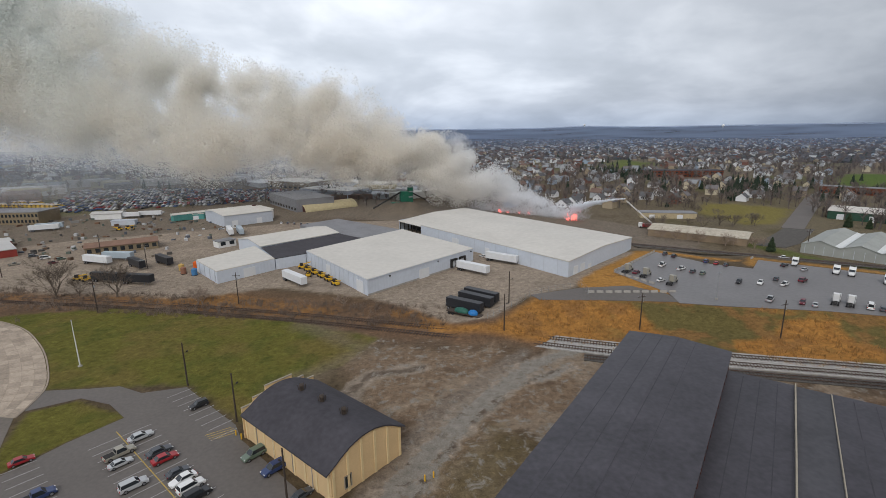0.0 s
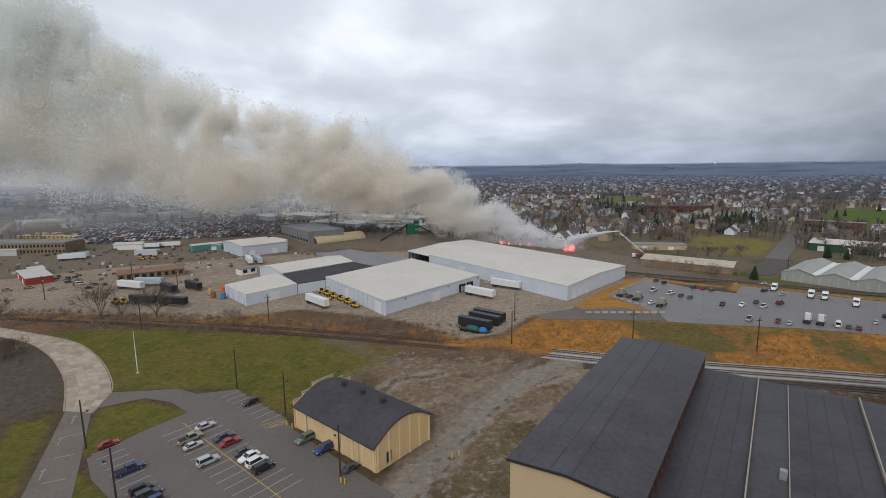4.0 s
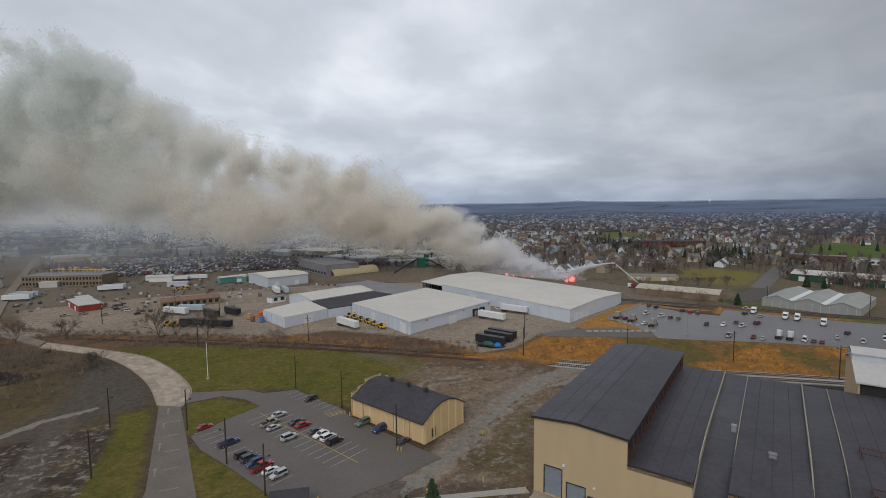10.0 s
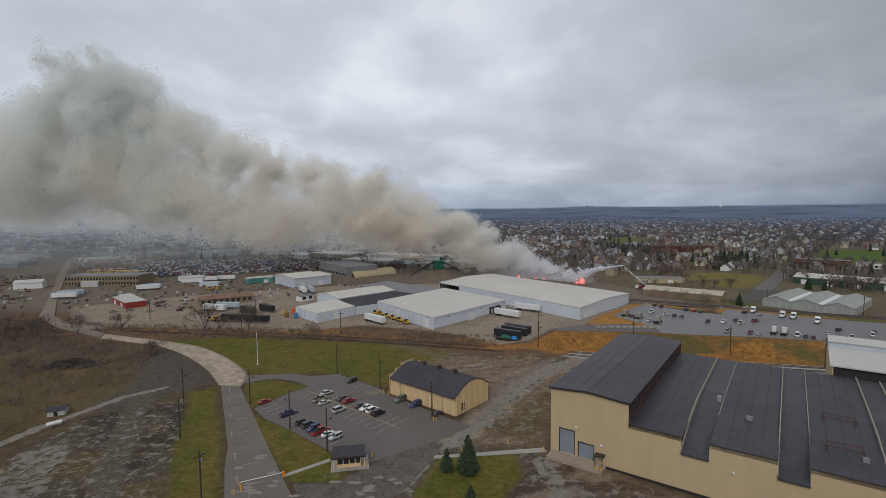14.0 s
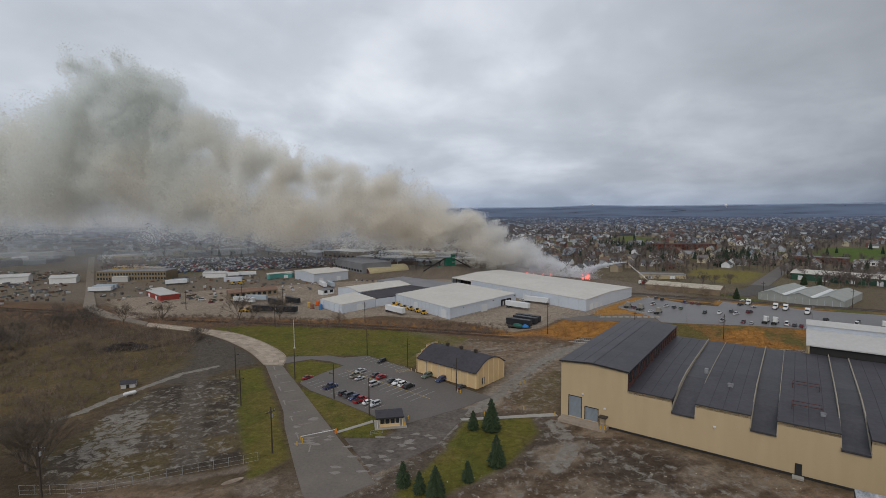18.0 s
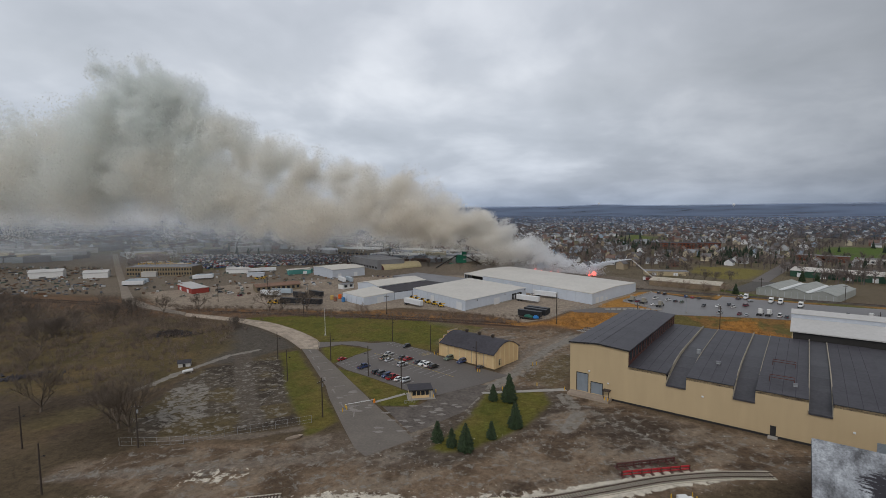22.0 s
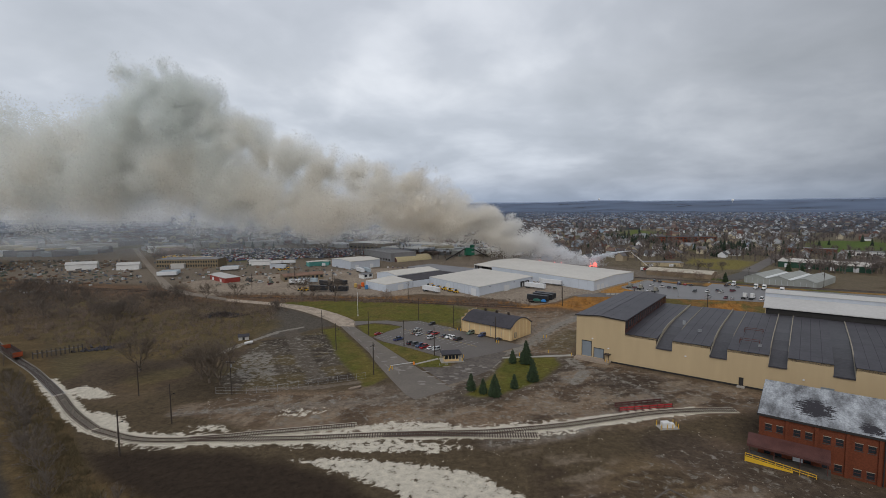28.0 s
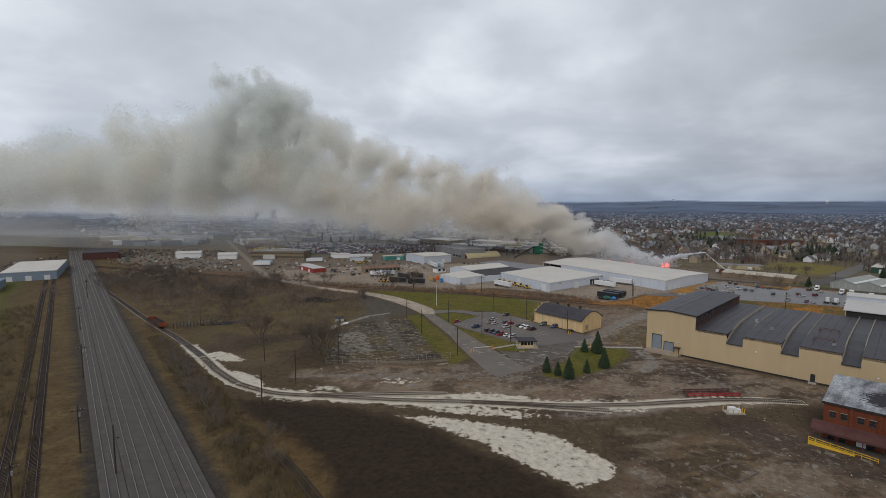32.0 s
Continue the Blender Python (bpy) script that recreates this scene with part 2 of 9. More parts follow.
# ---- mesh helpers ----
def box(bm, x0, x1, y0, y1, z0, z1):
    v = [bm.verts.new(p) for p in ((x0, y0, z0), (x1, y0, z0), (x1, y1, z0), (x0, y1, z0), (x0, y0, z1), (x1, y0, z1), (x1, y1, z1), (x0, y1, z1))]
    for f in ((3, 2, 1, 0), (4, 5, 6, 7), (0, 1, 5, 4), (1, 2, 6, 5), (2, 3, 7, 6), (3, 0, 4, 7)):
        bm.faces.new([v[i] for i in f])
    return v


def prism(bm, poly, z0, z1):
    lo = [bm.verts.new((x, y, z0)) for x, y in poly]
    hi = [bm.verts.new((x, y, z1)) for x, y in poly]
    n = len(poly)
    bm.faces.new(hi), bm.faces.new(lo[::-1])
    for i in range(n):
        bm.faces.new((lo[i], lo[(i + 1) % n], hi[(i + 1) % n], hi[i]))


def profile(bm, pts, y0, y1, axis="y"):
    """A closed outline of (a, z) pulled along y (or x) from y0 to y1."""
    put = (lambda a, z, s: (a, s, z)) if axis == "y" else (lambda a, z, s: (s, a, z))
    p = [bm.verts.new(put(a, z, y0)) for a, z in pts]
    q = [bm.verts.new(put(a, z, y1)) for a, z in pts]
    n = len(pts)
    bm.faces.new(p), bm.faces.new(q[::-1])
    for i in range(n):
        bm.faces.new((p[(i + 1) % n], p[i], q[i], q[(i + 1) % n]))


def tube(bm, p0, p1, r0, r1=None, n=8, caps=True):
    p0, p1 = Vector(p0), Vector(p1)
    r1 = r0 if r1 is None else r1
    q = (p1 - p0).to_track_quat("Z", "Y")
    a = [bm.verts.new(p0 + q @ Vector((r0 * math.cos(i * math.tau / n), r0 * math.sin(i * math.tau / n), 0))) for i in range(n)]
    b = [bm.verts.new(p1 + q @ Vector((r1 * math.cos(i * math.tau / n), r1 * math.sin(i * math.tau / n), 0))) for i in range(n)]
    for i in range(n):
        bm.faces.new((a[i], a[(i + 1) % n], b[(i + 1) % n], b[i]))
    if caps:
        bm.faces.new(a[::-1]), bm.faces.new(b)


def mesh(name, bm):
    bmesh.ops.recalc_face_normals(bm, faces=bm.faces)
    me = bpy.data.meshes.new(name)
    bm.to_mesh(me)
    bm.free()
    return me


def part(name, bm, mat, parent=None, label="", at=None):
    me = bm if isinstance(bm, bpy.types.Mesh) else mesh(name, bm)
    if not me.materials:
        me.materials.append(MAT[mat] if isinstance(mat, str) else mat)
    ob = new(name, me)
    ob.parent = parent
    if at is not None:
        ob.matrix_basis = at
    if label:
        ob["label"] = label
    return ob


def pbox(name, mat, parent, b, label="", bevel=0.0):
    bm = bmesh.new()
    box(bm, *b)
    if bevel:
        bmesh.ops.bevel(bm, geom=bm.edges[:], offset=bevel, segments=2, affect="EDGES")
    return part(name, bm, mat, parent, label)


def thing(name, m, label, category, group="", kind=""):
    ob = new(name)
    ob.matrix_basis = m
    return tagged(ob, label, category, group, kind)


# ---- ground ----
def lattice(x, y, seed):
    xi, yi = np.floor(x).astype(np.int64), np.floor(y).astype(np.int64)
    fx, fy = x - xi, y - yi
    fx, fy = fx * fx * (3 - 2 * fx), fy * fy * (3 - 2 * fy)

    def rnd(a, b):
        h = (a * 374761393 + b * 668265263 + seed * 974711) & 0x7FFFFFFF
        h = ((h ^ (h >> 13)) * 1274126177) & 0x7FFFFFFF
        return ((h ^ (h >> 16)) & 0xFFFF) / 65535.0
    return (rnd(xi, yi) * (1 - fx) + rnd(xi + 1, yi) * fx) * (1 - fy) + (rnd(xi, yi + 1) * (1 - fx) + rnd(xi + 1, yi + 1) * fx) * fy


def fbm(x, y, size, seed=1, octaves=4):
    s, a, t = 0.0, 1.0, 0.0
    for o in range(octaves):
        s = s + a * lattice(x / size * 2**o, y / size * 2**o, seed + 17 * o)
        t += a
        a *= 0.55
    return s / t


def inside(poly, x, y):
    """Signed distance to a polygon, positive inside."""
    p = np.array(poly, float)
    d = np.full(x.shape, 1e9)
    c = np.zeros(x.shape, bool)
    for (ax, ay), (bx, by) in zip(p, np.roll(p, -1, 0)):
        ex, ey = bx - ax, by - ay
        t = np.clip(((x - ax) * ex + (y - ay) * ey) / (ex * ex + ey * ey + 1e-9), 0, 1)
        d = np.minimum(d, np.hypot(x - ax - t * ex, y - ay - t * ey))
        c ^= ((ay > y) != (by > y)) & (x < (bx - ax) * (y - ay) / (by - ay + 1e-12) + ax)
    return np.where(c, d, -d)


def near_line(line, x, y):
    p = np.array(line, float)
    d = np.full(x.shape, 1e9)
    for (ax, ay), (bx, by) in zip(p[:-1], p[1:]):
        ex, ey = bx - ax, by - ay
        t = np.clip(((x - ax) * ex + (y - ay) * ey) / (ex * ex + ey * ey + 1e-9), 0, 1)
        d = np.minimum(d, np.hypot(x - ax - t * ex, y - ay - t * ey))
    return d


def smooth(a, b, v):
    t = np.clip((v - a) / (b - a), 0, 1)
    return t * t * (3 - 2 * t)


RAIL_LINE = [(-420, 262), (-260, 228), (-170, 207), (-100, 196), (-40, 184), (21, 168), (46, 160), (76, 152), (120, 142.5), (200, 122), (420, 60)]
EMB_TOP = [(24, 172), (39, 192), (62, 190), (91, 186), (136, 176), (210, 158), (420, 105)]
FAR_LOT = [(74, 222), (103, 253), (116, 233), (129, 225), (139, 238), (172, 214), (260, 172), (250, 142), (139, 174), (123, 179), (95, 184), (83, 187), (84, 197)]
LAWN = [(-137, 182), (-128, 187), (-99, 192), (-35, 179), (-9, 167), (-15, 154), (-27, 139), (-30, 128), (-48, 142), (-64, 142), (-81, 141), (-94, 157), (-115, 173)]
ISLAND = [(-76, 131), (-69, 135.5), (-55, 129.5), (-60.3, 121), (-66, 111.6), (-71, 119)]
BOOTH_LAWN = [(-64, 106.7), (-59.6, 104), (-48, 95.6), (-37, 86.5), (-30.5, 80.5), (-31.7, 73.5), (-41.2, 73.5), (-53.6, 90.5)]
TRI_LAWN = [(-27, 48.8), (-15.6, 67.6), (-11.5, 83.9), (6.6, 86), (7.6, 76.7), (-1.4, 61.7), (-15.5, 49.2), (-22.5, 47)]
STRIP = [(-91.5, 124), (-84.5, 128), (-75.5, 110), (-64, 88.5), (-52, 63), (-56.5, 56), (-70, 80), (-79.8, 102)]
YARD = [(-190, 204), (-160, 210), (-100, 204), (-83, 200), (-52, 212), (-18, 200), (-1, 189), (11, 177), (24, 176), (36, 194), (54, 204), (58, 214), (95, 256), (10, 352), (-80, 350), (-190, 300), (-240, 262)]
DIRT = [(-30, 172), (-15, 154), (-6, 130), (2, 120), (-8, 98), (-30, 76), (-44, 54), (-58, 52), (-90, 50), (-110, 36), (-60, 22), (20, 30), (46, 38), (75, 42), (12, 88), (48, 134), (120, 132), (300, 92), (300, 112), (120, 140), (46, 155), (20, 163)]
PLANT_PAD = [(-112, 103), (-88, 124), (-78, 108), (-70, 84), (-62, 62), (-80, 54), (-98, 50), (-108, 62)]
SOIL = [(-112, 14), (-82, 15), (-66, 11), (-50, 4), (-30, -8), (-18, -16), (-10, -40), (-62, -45), (-76, -24), (-97, -1)]
LIME_A = [(-65.8, 12), (-54, 13.4), (-33.5, 11), (-24.4, 8.5), (-16.2, 1.9), (-11, -2.5), (-12, -9.3), (-21, -14), (-32.8, -6), (-42.8, 1.1), (-55, 7)]
LIME_B = [(-72, 26.8), (-57, 27.4), (-46, 31), (-34.6, 32.5), (-24, 28.5), (-34, 22.5), (-48, 24.5)]
LIME_C = [(-66.5, 18.3), (-51.4, 22), (-35, 20.5), (-24.6, 18.5), (-34.8, 14.7), (-53.3, 15.2)]
LIME_D = [(-139, 38.5), (-131.8, 35.5), (-124.1, 34.5), (-115.9, 32), (-109.6, 26), (-112.4, 22.3), (-120.4, 26), (-129.7, 32)]
MEADOW = [(-240, 152), (-173, 166), (-128, 156), (-112, 128), (-116, 104), (-118, 86), (-150, 76), (-190, 92)]
GRAVEL = [(-113, 86), (-103, 94), (-94, 80), (-87, 65), (-92, 54), (-103, 62)]
LIME_E = [(-147.7, 50.0), (-145.2, 53.6), (-136.6, 51), (-129.8, 45.6), (-133.3, 42.3), (-141.4, 44.8)]
SIDING = [(-420, 238), (-300, 157), (-226.3, 103.4), (-206.5, 89), (-188.4, 76.5), (-175.7, 68), (-162, 57.8), (-146.7, 46), (-131.9, 33.6), (-118.5, 24.3), (-106, 19.8), (-96.9, 19.2), (-87, 20), (-67, 21), (-48, 23.3), (-31.2, 24.8), (-21, 25.6), (-10.6, 27.6), (0.1, 30.2), (11.6, 33.9), (23.6, 37.6), (35.3, 39.6), (47, 40)]
MAIN_LINE = [(-1746, 1427), (-698, 499), (-398, 233.7), (-173.4, 34.8), (-98.5, -31.5), (-23.6, -97.8), (126, -230), (351, -429)]
DRY_VEG = [(-330, 200), (-190, 190), (-140, 176), (-112, 158), (-94, 126), (-110, 104), (-110, 62), (-125, 40), (-150, 52), (-215, 98)]
FIELD_A = [(182, 376), (212, 420), (239, 403), (254, 386), (229, 355), (206, 330), (188, 329)]
FIELD_B = [(372, 500), (510, 655), (557, 612), (440, 440)]
FIELD_C = [(233, 775), (337, 988), (370, 891), (285, 746)]
GRASS_PATCH = [(-190, 74), (-152, 46), (-127, 21), (-108, 6), (-92, -2), (-76, -12), (-66, -28), (-84, -34), (-100, -17), (-125, 3), (-160, 34)]


def ground_height(x, y):
    z = np.zeros_like(x)
    # embankment up to the truck park
    lot = inside([(26, 174), (40, 195), (60, 205), (74, 224), (103, 256), (120, 240), (140, 243), (175, 218), (420, 120), (420, 105), (210, 158), (136, 176), (91, 186), (62, 190), (39, 192)], x, y)
    z = np.maximum(z, 2.4 * smooth(-19, 0.5, lot))
    yard = inside(YARD, x, y)
    z = np.maximum(z, 0.5 * smooth(-8, 0, yard))
    # spoil heaps by the fire
    for hx, hy, r, h in ((62, 296, 16, 5), (78, 282, 13, 4.5), (92, 272, 12, 4), (46, 312, 15, 5), (100, 288, 12, 3.5), (-30, 402, 22, 6), (-14, 396, 14, 5), (22, 330, 16, 5)):
        d = np.hypot(x - hx, y - hy)
        z = z + h * smooth(r, 0, d) * (0.8 + 0.4 * fbm(x, y, 4, 9))
    rough = 1 - np.clip(smooth(-2, 3, yard) + smooth(-2, 3, lot), 0, 1)
    z = z + 0.25 * (fbm(x, y, 14, 3) - 0.5) * rough * smooth(170, 240, np.hypot(x, y - 60))
    # the country rises gently to a low wooded ridge
    far = np.hypot(x, y)
    z = z + 14 * smooth(500, 2600, far) + smooth(2600, 4700, far) * (72 + 5 * (fbm(x, y, 1500, 5) - 0.4))
    z = z + 13 * np.exp(-(((x - 1180) / 200) ** 2)) * smooth(3400, 4500, far)
    return z


def ground_color(x, y):
    n1, n2, n3 = fbm(x, y, 18, 21), fbm(x, y, 5, 22), fbm(x, y, 2.2, 23, 3)
    jag = (n1 - 0.5) * 5 + (n2 - 0.5) * 4 + (n3 - 0.5) * 1.6
    col = np.stack([0.082 + 0 * x, 0.066 + 0 * x, 0.045 + 0 * x], -1)

    def lay(c, w):
        nonlocal col
        col = col * (1 - w[..., None]) + np.array(c) * w[..., None]
    far = np.hypot(x, y)
    lay((0.17, 0.153, 0.135), 0.8 * smooth(-40, 30, inside([(-480, 300), (-300, 240), (-200, 262), (-120, 300), (-90, 350), (-60, 380), (-60, 560), (-420, 600)], x, y) + jag * 3))
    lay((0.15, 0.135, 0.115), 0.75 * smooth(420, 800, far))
    # dark ground of the far woods, blued to paint in distance haze
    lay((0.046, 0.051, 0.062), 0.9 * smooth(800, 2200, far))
    lay((0.09, 0.105, 0.035), 0.7 * smooth(0.56, 0.66, fbm(x, y, 150, 31)) * smooth(330, 420, y) * smooth(1300, 700, far) * 0.9)
    lay((0.088, 0.086, 0.042), 0.6 * smooth(-8, 8, inside([(120, 300), (190, 290), (270, 300), (340, 330), (340, 440), (250, 430), (170, 420)], x, y) + jag * 2))
    lay((0.145, 0.128, 0.098), 0.7 * smooth(-15, 15, inside([(70, 240), (150, 250), (250, 180), (420, 180), (420, 460), (160, 460), (90, 400)], x, y) + jag * 2) * smooth(0.36, 0.56, n1 + 0.15))
    for poly, cc in ((FIELD_A, (0.16, 0.145, 0.05)), (FIELD_B, (0.075, 0.12, 0.03)), (FIELD_C, (0.10, 0.13, 0.035))):
        lay(cc, smooth(-4, 3, inside(poly, x, y) + jag * 0.5))
    # scrub between road and railways
    lay((0.105, 0.083, 0.058), smooth(-6, 4, inside(DRY_VEG, x, y) + jag))
    lay((0.068, 0.050, 0.037), 0.6 * smooth(0.48, 0.58, n1) * smooth(-6, 4, inside(DRY_VEG, x, y)))
    lay((0.13, 0.10, 0.06), 0.5 * smooth(0.54, 0.7, fbm(x, y, 9, 44)) * smooth(-6, 4, inside(DRY_VEG, x, y)))
    veg = smooth(-6, 4, inside(DRY_VEG, x, y))
    lay((0.066, 0.054, 0.043), 0.7 * veg * smooth(0.52, 0.60, fbm(x, y, 26, 46, 5)))
    lay((0.105, 0.092, 0.045), 0.55 * veg * smooth(0.54, 0.64, fbm(x, y, 21, 47, 4)))
    lay((0.080, 0.076, 0.072), 0.9 * smooth(-3, 3, inside([(-110, 158), (-128, 172), (-126, 160), (-128, 140), (-120, 112), (-104, 108), (-94, 124), (-88, 131), (-98, 145)], x, y) + jag))
    # railway side: brown brush north, golden grass on the bank
    d = near_line(RAIL_LINE, x, y)
    lay((0.135, 0.090, 0.060), smooth(26, 12, d + jag * 0.6))
    lay((0.085, 0.060, 0.044), 0.7 * smooth(26, 12, d + jag * 0.6) * smooth(0.5, 0.6, fbm(x, y, 10, 53, 4)))
    bank = inside(RAIL_LINE + EMB_TOP[::-1], x, y)
    lay((0.30, 0.155, 0.045), smooth(-3, 2, bank + jag * 0.5) * (x > 5))
    lay((0.105, 0.092, 0.036), smooth(-3, 2, bank) * smooth(0.36, 0.50, fbm(x, y, 16, 51)) * smooth(46, 70, x))
    lay((0.20, 0.11, 0.045), 0.7 * smooth(-3, 2, bank) * smooth(0.5, 0.62, fbm(x, y, 7, 52)))
    lay((0.22, 0.12, 0.045), 0.8 * smooth(9, 4, np.abs(near_line([(-110, 208), (-50, 194), (10, 178)], x, y) + jag * 0.4)) * smooth(0.42, 0.55, n1))
    triangle = inside([(58, 197), (88, 197), (82, 205), (74, 221), (104, 257), (132, 236), (116, 242), (96, 258), (70, 232), (57, 214)], x, y)
    lay((0.31, 0.17, 0.05), smooth(-2, 1, triangle + jag * 0.25))
    lay((0.28, 0.16, 0.05), smooth(3.5, 1, near_line([(132, 231), (139, 241), (175, 217), (260, 178)], x, y) + jag * 0.3))
    lay((0.255, 0.225, 0.195), smooth(-1.5, 1.5, inside(YARD, x, y) + jag * 0.5))
    lay((0.205, 0.18, 0.155), 0.5 * smooth(-1.5, 1.5, inside(YARD, x, y)) * smooth(0.5, 0.64, n1))
    lay((0.155, 0.138, 0.120), smooth(-2, 2, inside([(-10, 345), (30, 300), (95, 262), (125, 262), (150, 300), (120, 330), (60, 420), (-60, 460), (-80, 370)], x, y) + jag))
    lay((0.085, 0.11, 0.03), 0.85 * smooth(6, 3, near_line([(158, 280), (172, 241), (187, 214), (197, 198), (240, 180)], x, y) + jag * 0.4))
    # bare earth round the works
    dirt = smooth(-3, 3, inside(DIRT, x, y) + jag)
    lay((0.162, 0.124, 0.092), dirt)
    lay((0.075, 0.056, 0.041), 0.75 * dirt * smooth(0.5, 0.62, fbm(x, y, 11, 61)))
    lay((0.23, 0.195, 0.16), 0.6 * dirt * smooth(0.55, 0.63, fbm((x * 0.8 + y * 0.6) * 0.6, (y * 0.8 - x * 0.6) * 1.3, 6, 62, 5)))
    meadow = smooth(-5, 5, inside(MEADOW, x, y) + jag)
    lay((0.098, 0.080, 0.042), 0.85 * meadow)
    lay((0.072, 0.062, 0.036), 0.6 * meadow * smooth(0.5, 0.6, fbm(x, y, 17, 71, 5)))
    lay((0.135, 0.10, 0.055), 0.5 * meadow * smooth(0.56, 0.66, fbm(x, y, 8, 72, 4)))
    lay((0.055, 0.045, 0.033), 0.8 * smooth(17, 6, np.hypot(x + 107, (y - 60) * 0.8) + jag))
    lay((0.058, 0.046, 0.034), 0.7 * smooth(12, 4, np.hypot(x + 138, y - 66) + jag))
    pad = smooth(-2, 2, inside(PLANT_PAD, x, y) + jag * 0.6)
    lay((0.080, 0.070, 0.058), pad)
    lay((0.044, 0.037, 0.031), 0.8 * pad * smooth(0.48, 0.56, fbm(x, y, 8, 63, 5)))
    lay((0.098, 0.080, 0.042), 0.75 * pad * smooth(0.52, 0.58, fbm(x, y, 10, 66, 5)))
    e = near_line([(-104, 121), (-96, 104), (-88, 88), (-80, 73), (-73, 62)], x, y) + (n2 - 0.5) * 1.6
    lay((0.098, 0.088, 0.078), 0.9 * smooth(3.6, 2.6, e))
    # cart tracks round the siding
    for line, w in (([(-92, 52), (-70, 54), (-55, 60)], 1.6), ([(-104, 34), (-80, 38), (-50, 44), (-30, 54)], 2.5), ([(-20, 20), (0, 26), (30, 50), (18, 70), (2, 80)], 4), ([(-8, 92), (7, 128), (30, 158)], 3), ([(8, 60), (2, 66), (12, 78)], 3.5)):
        lay((0.165, 0.145, 0.128), 0.8 * smooth(w, w * 0.4, near_line(line, x, y) + (n2 - 0.5) * 3))
    for line, w in (([(-9, 90), (-2, 100), (6, 116), (16, 132), (30, 150), (44, 160)], 3.6), ([(2, 100), (12, 122), (24, 140), (40, 150)], 2.0), ([(-2, 122), (-12, 136), (-8, 146), (4, 150)], 3.0)):
        e = near_line(line, x, y)
        lay((0.24, 0.215, 0.19), 0.8 * smooth(w, w * 0.7, e + (n2 - 0.5) * 4.5))
        lay((0.085, 0.07, 0.058), 0.8 * smooth(w * 0.45, w * 0.15, e + (n3 - 0.5) * 2.5))
    lay((0.10, 0.085, 0.045), 0.7 * smooth(-4, 4, inside([(4, 98), (10, 112), (20, 124), (28, 120), (16, 98), (10, 90)], x, y) + jag))
    lay((0.062, 0.052, 0.046), 0.8 * smooth(14, 4, np.hypot((x - 24) * 0.8, y - 62) + jag * 1.4))
    apron = smooth(-2, 3, inside([(-58, 50), (-40, 38), (-20, 42), (8, 70), (14, 84), (-10, 92), (-30, 74)], x, y) + jag)
    lay((0.115, 0.098, 0.084), 0.7 * apron)
    lay((0.19, 0.17, 0.15), 0.7 * apron * smooth(0.54, 0.6, fbm(x * 0.7 + y * 0.7, (y - x) * 1.5, 5, 95, 5)))
    # lawns
    for poly, soft in ((LAWN, 1.5), (ISLAND, 0.5), (BOOTH_LAWN, 0.5), (TRI_LAWN, 1.0), (STRIP, 1.2)):
        g = smooth(-soft, soft, inside(poly, x, y) + jag * 0.35 * soft)
        lay((0.104, 0.104, 0.025), g)
        lay((0.125, 0.105, 0.035), 0.75 * g * smooth(0.48, 0.62, n1))
        lay((0.07, 0.085, 0.02), 0.6 * g * smooth(0.5, 0.66, n2))
    lay((0.05, 0.042, 0.036), 0.55 * smooth(3.5, 1.2, np.abs(inside(TRI_LAWN, x, y) + 2.5) + (n2 - 0.5) * 3))
    lay((0.15, 0.13, 0.10), 0.6 * smooth(7, 0, near_line([(-32, 178), (-12, 160), (-26, 140)], x, y) + jag))
    # dark fill and pale stone by the siding
    lay((0.034, 0.026, 0.020), smooth(-2.5, 2.5, inside(SOIL, x, y) + jag))
    lay((0.122, 0.094, 0.072), smooth(-4, 4, inside([(-18, -16), (-8, 0), (30, 26), (60, 0), (90, -60), (-10, -60)], x, y) + jag))
    lay((0.13, 0.10, 0.06), 0.7 * smooth(-4, 4, inside([(2, 8), (14, 16), (22, 4), (10, -14), (-2, -10)], x, y) + jag))
    wet = smooth(-3, 3, inside([(-30, 20), (10, 30), (50, 42), (75, 40), (12, 86), (-8, 50), (-12, 10), (0, -60), (90, -60), (60, 0)], x, y) + jag)
    streak = fbm(x * 0.95 + y * 0.3, (y * 0.95 - x * 0.3) * 2.6, 9, 91, 5)
    lay((0.050, 0.038, 0.030), 0.65 * wet * smooth(0.52, 0.60, streak))
    lay((0.20, 0.17, 0.14), 0.6 * wet * smooth(0.44, 0.38, streak))
    # wet earth round the brick building, darkened further to mimic lens vignetting
    lay((0.058, 0.047, 0.039), 0.75 * smooth(11, 3, near_line([(22, 20), (36, 8), (52, -3), (90, -30)], x, y) + jag))
    lay((0.062, 0.05, 0.041), 0.6 * smooth(9, 2, near_line([(46, 26), (60, 40), (100, 14)], x, y) + jag))
    # brush beside the main line
    lay((0.115, 0.082, 0.04), 0.85 * smooth(-3, 3, inside(GRASS_PATCH, x, y) + jag))
    d = near_line(MAIN_LINE, x, y)
    lay((0.09, 0.068, 0.038), smooth(42, 26, d + jag) * smooth(9, 12, d) * (x + y < -100))
    lay((0.13, 0.10, 0.055), 0.6 * smooth(0.5, 0.62, n2) * smooth(42, 26, d) * (x + y < -100))
    lay((0.050, 0.047, 0.044), smooth(12, 9.8, d + (n2 - 0.5) * 2))
    lay((0.09, 0.10, 0.03), 0.8 * smooth(-4, 4, inside([(-420, 210), (-330, 120), (-250, 60), (-300, 20), (-460, 120)], x, y) + jag))
    return np.clip(col * (0.84 + 0.32 * n3[..., None]) * np.array((1.03, 0.95, 0.85)), 0, 1)


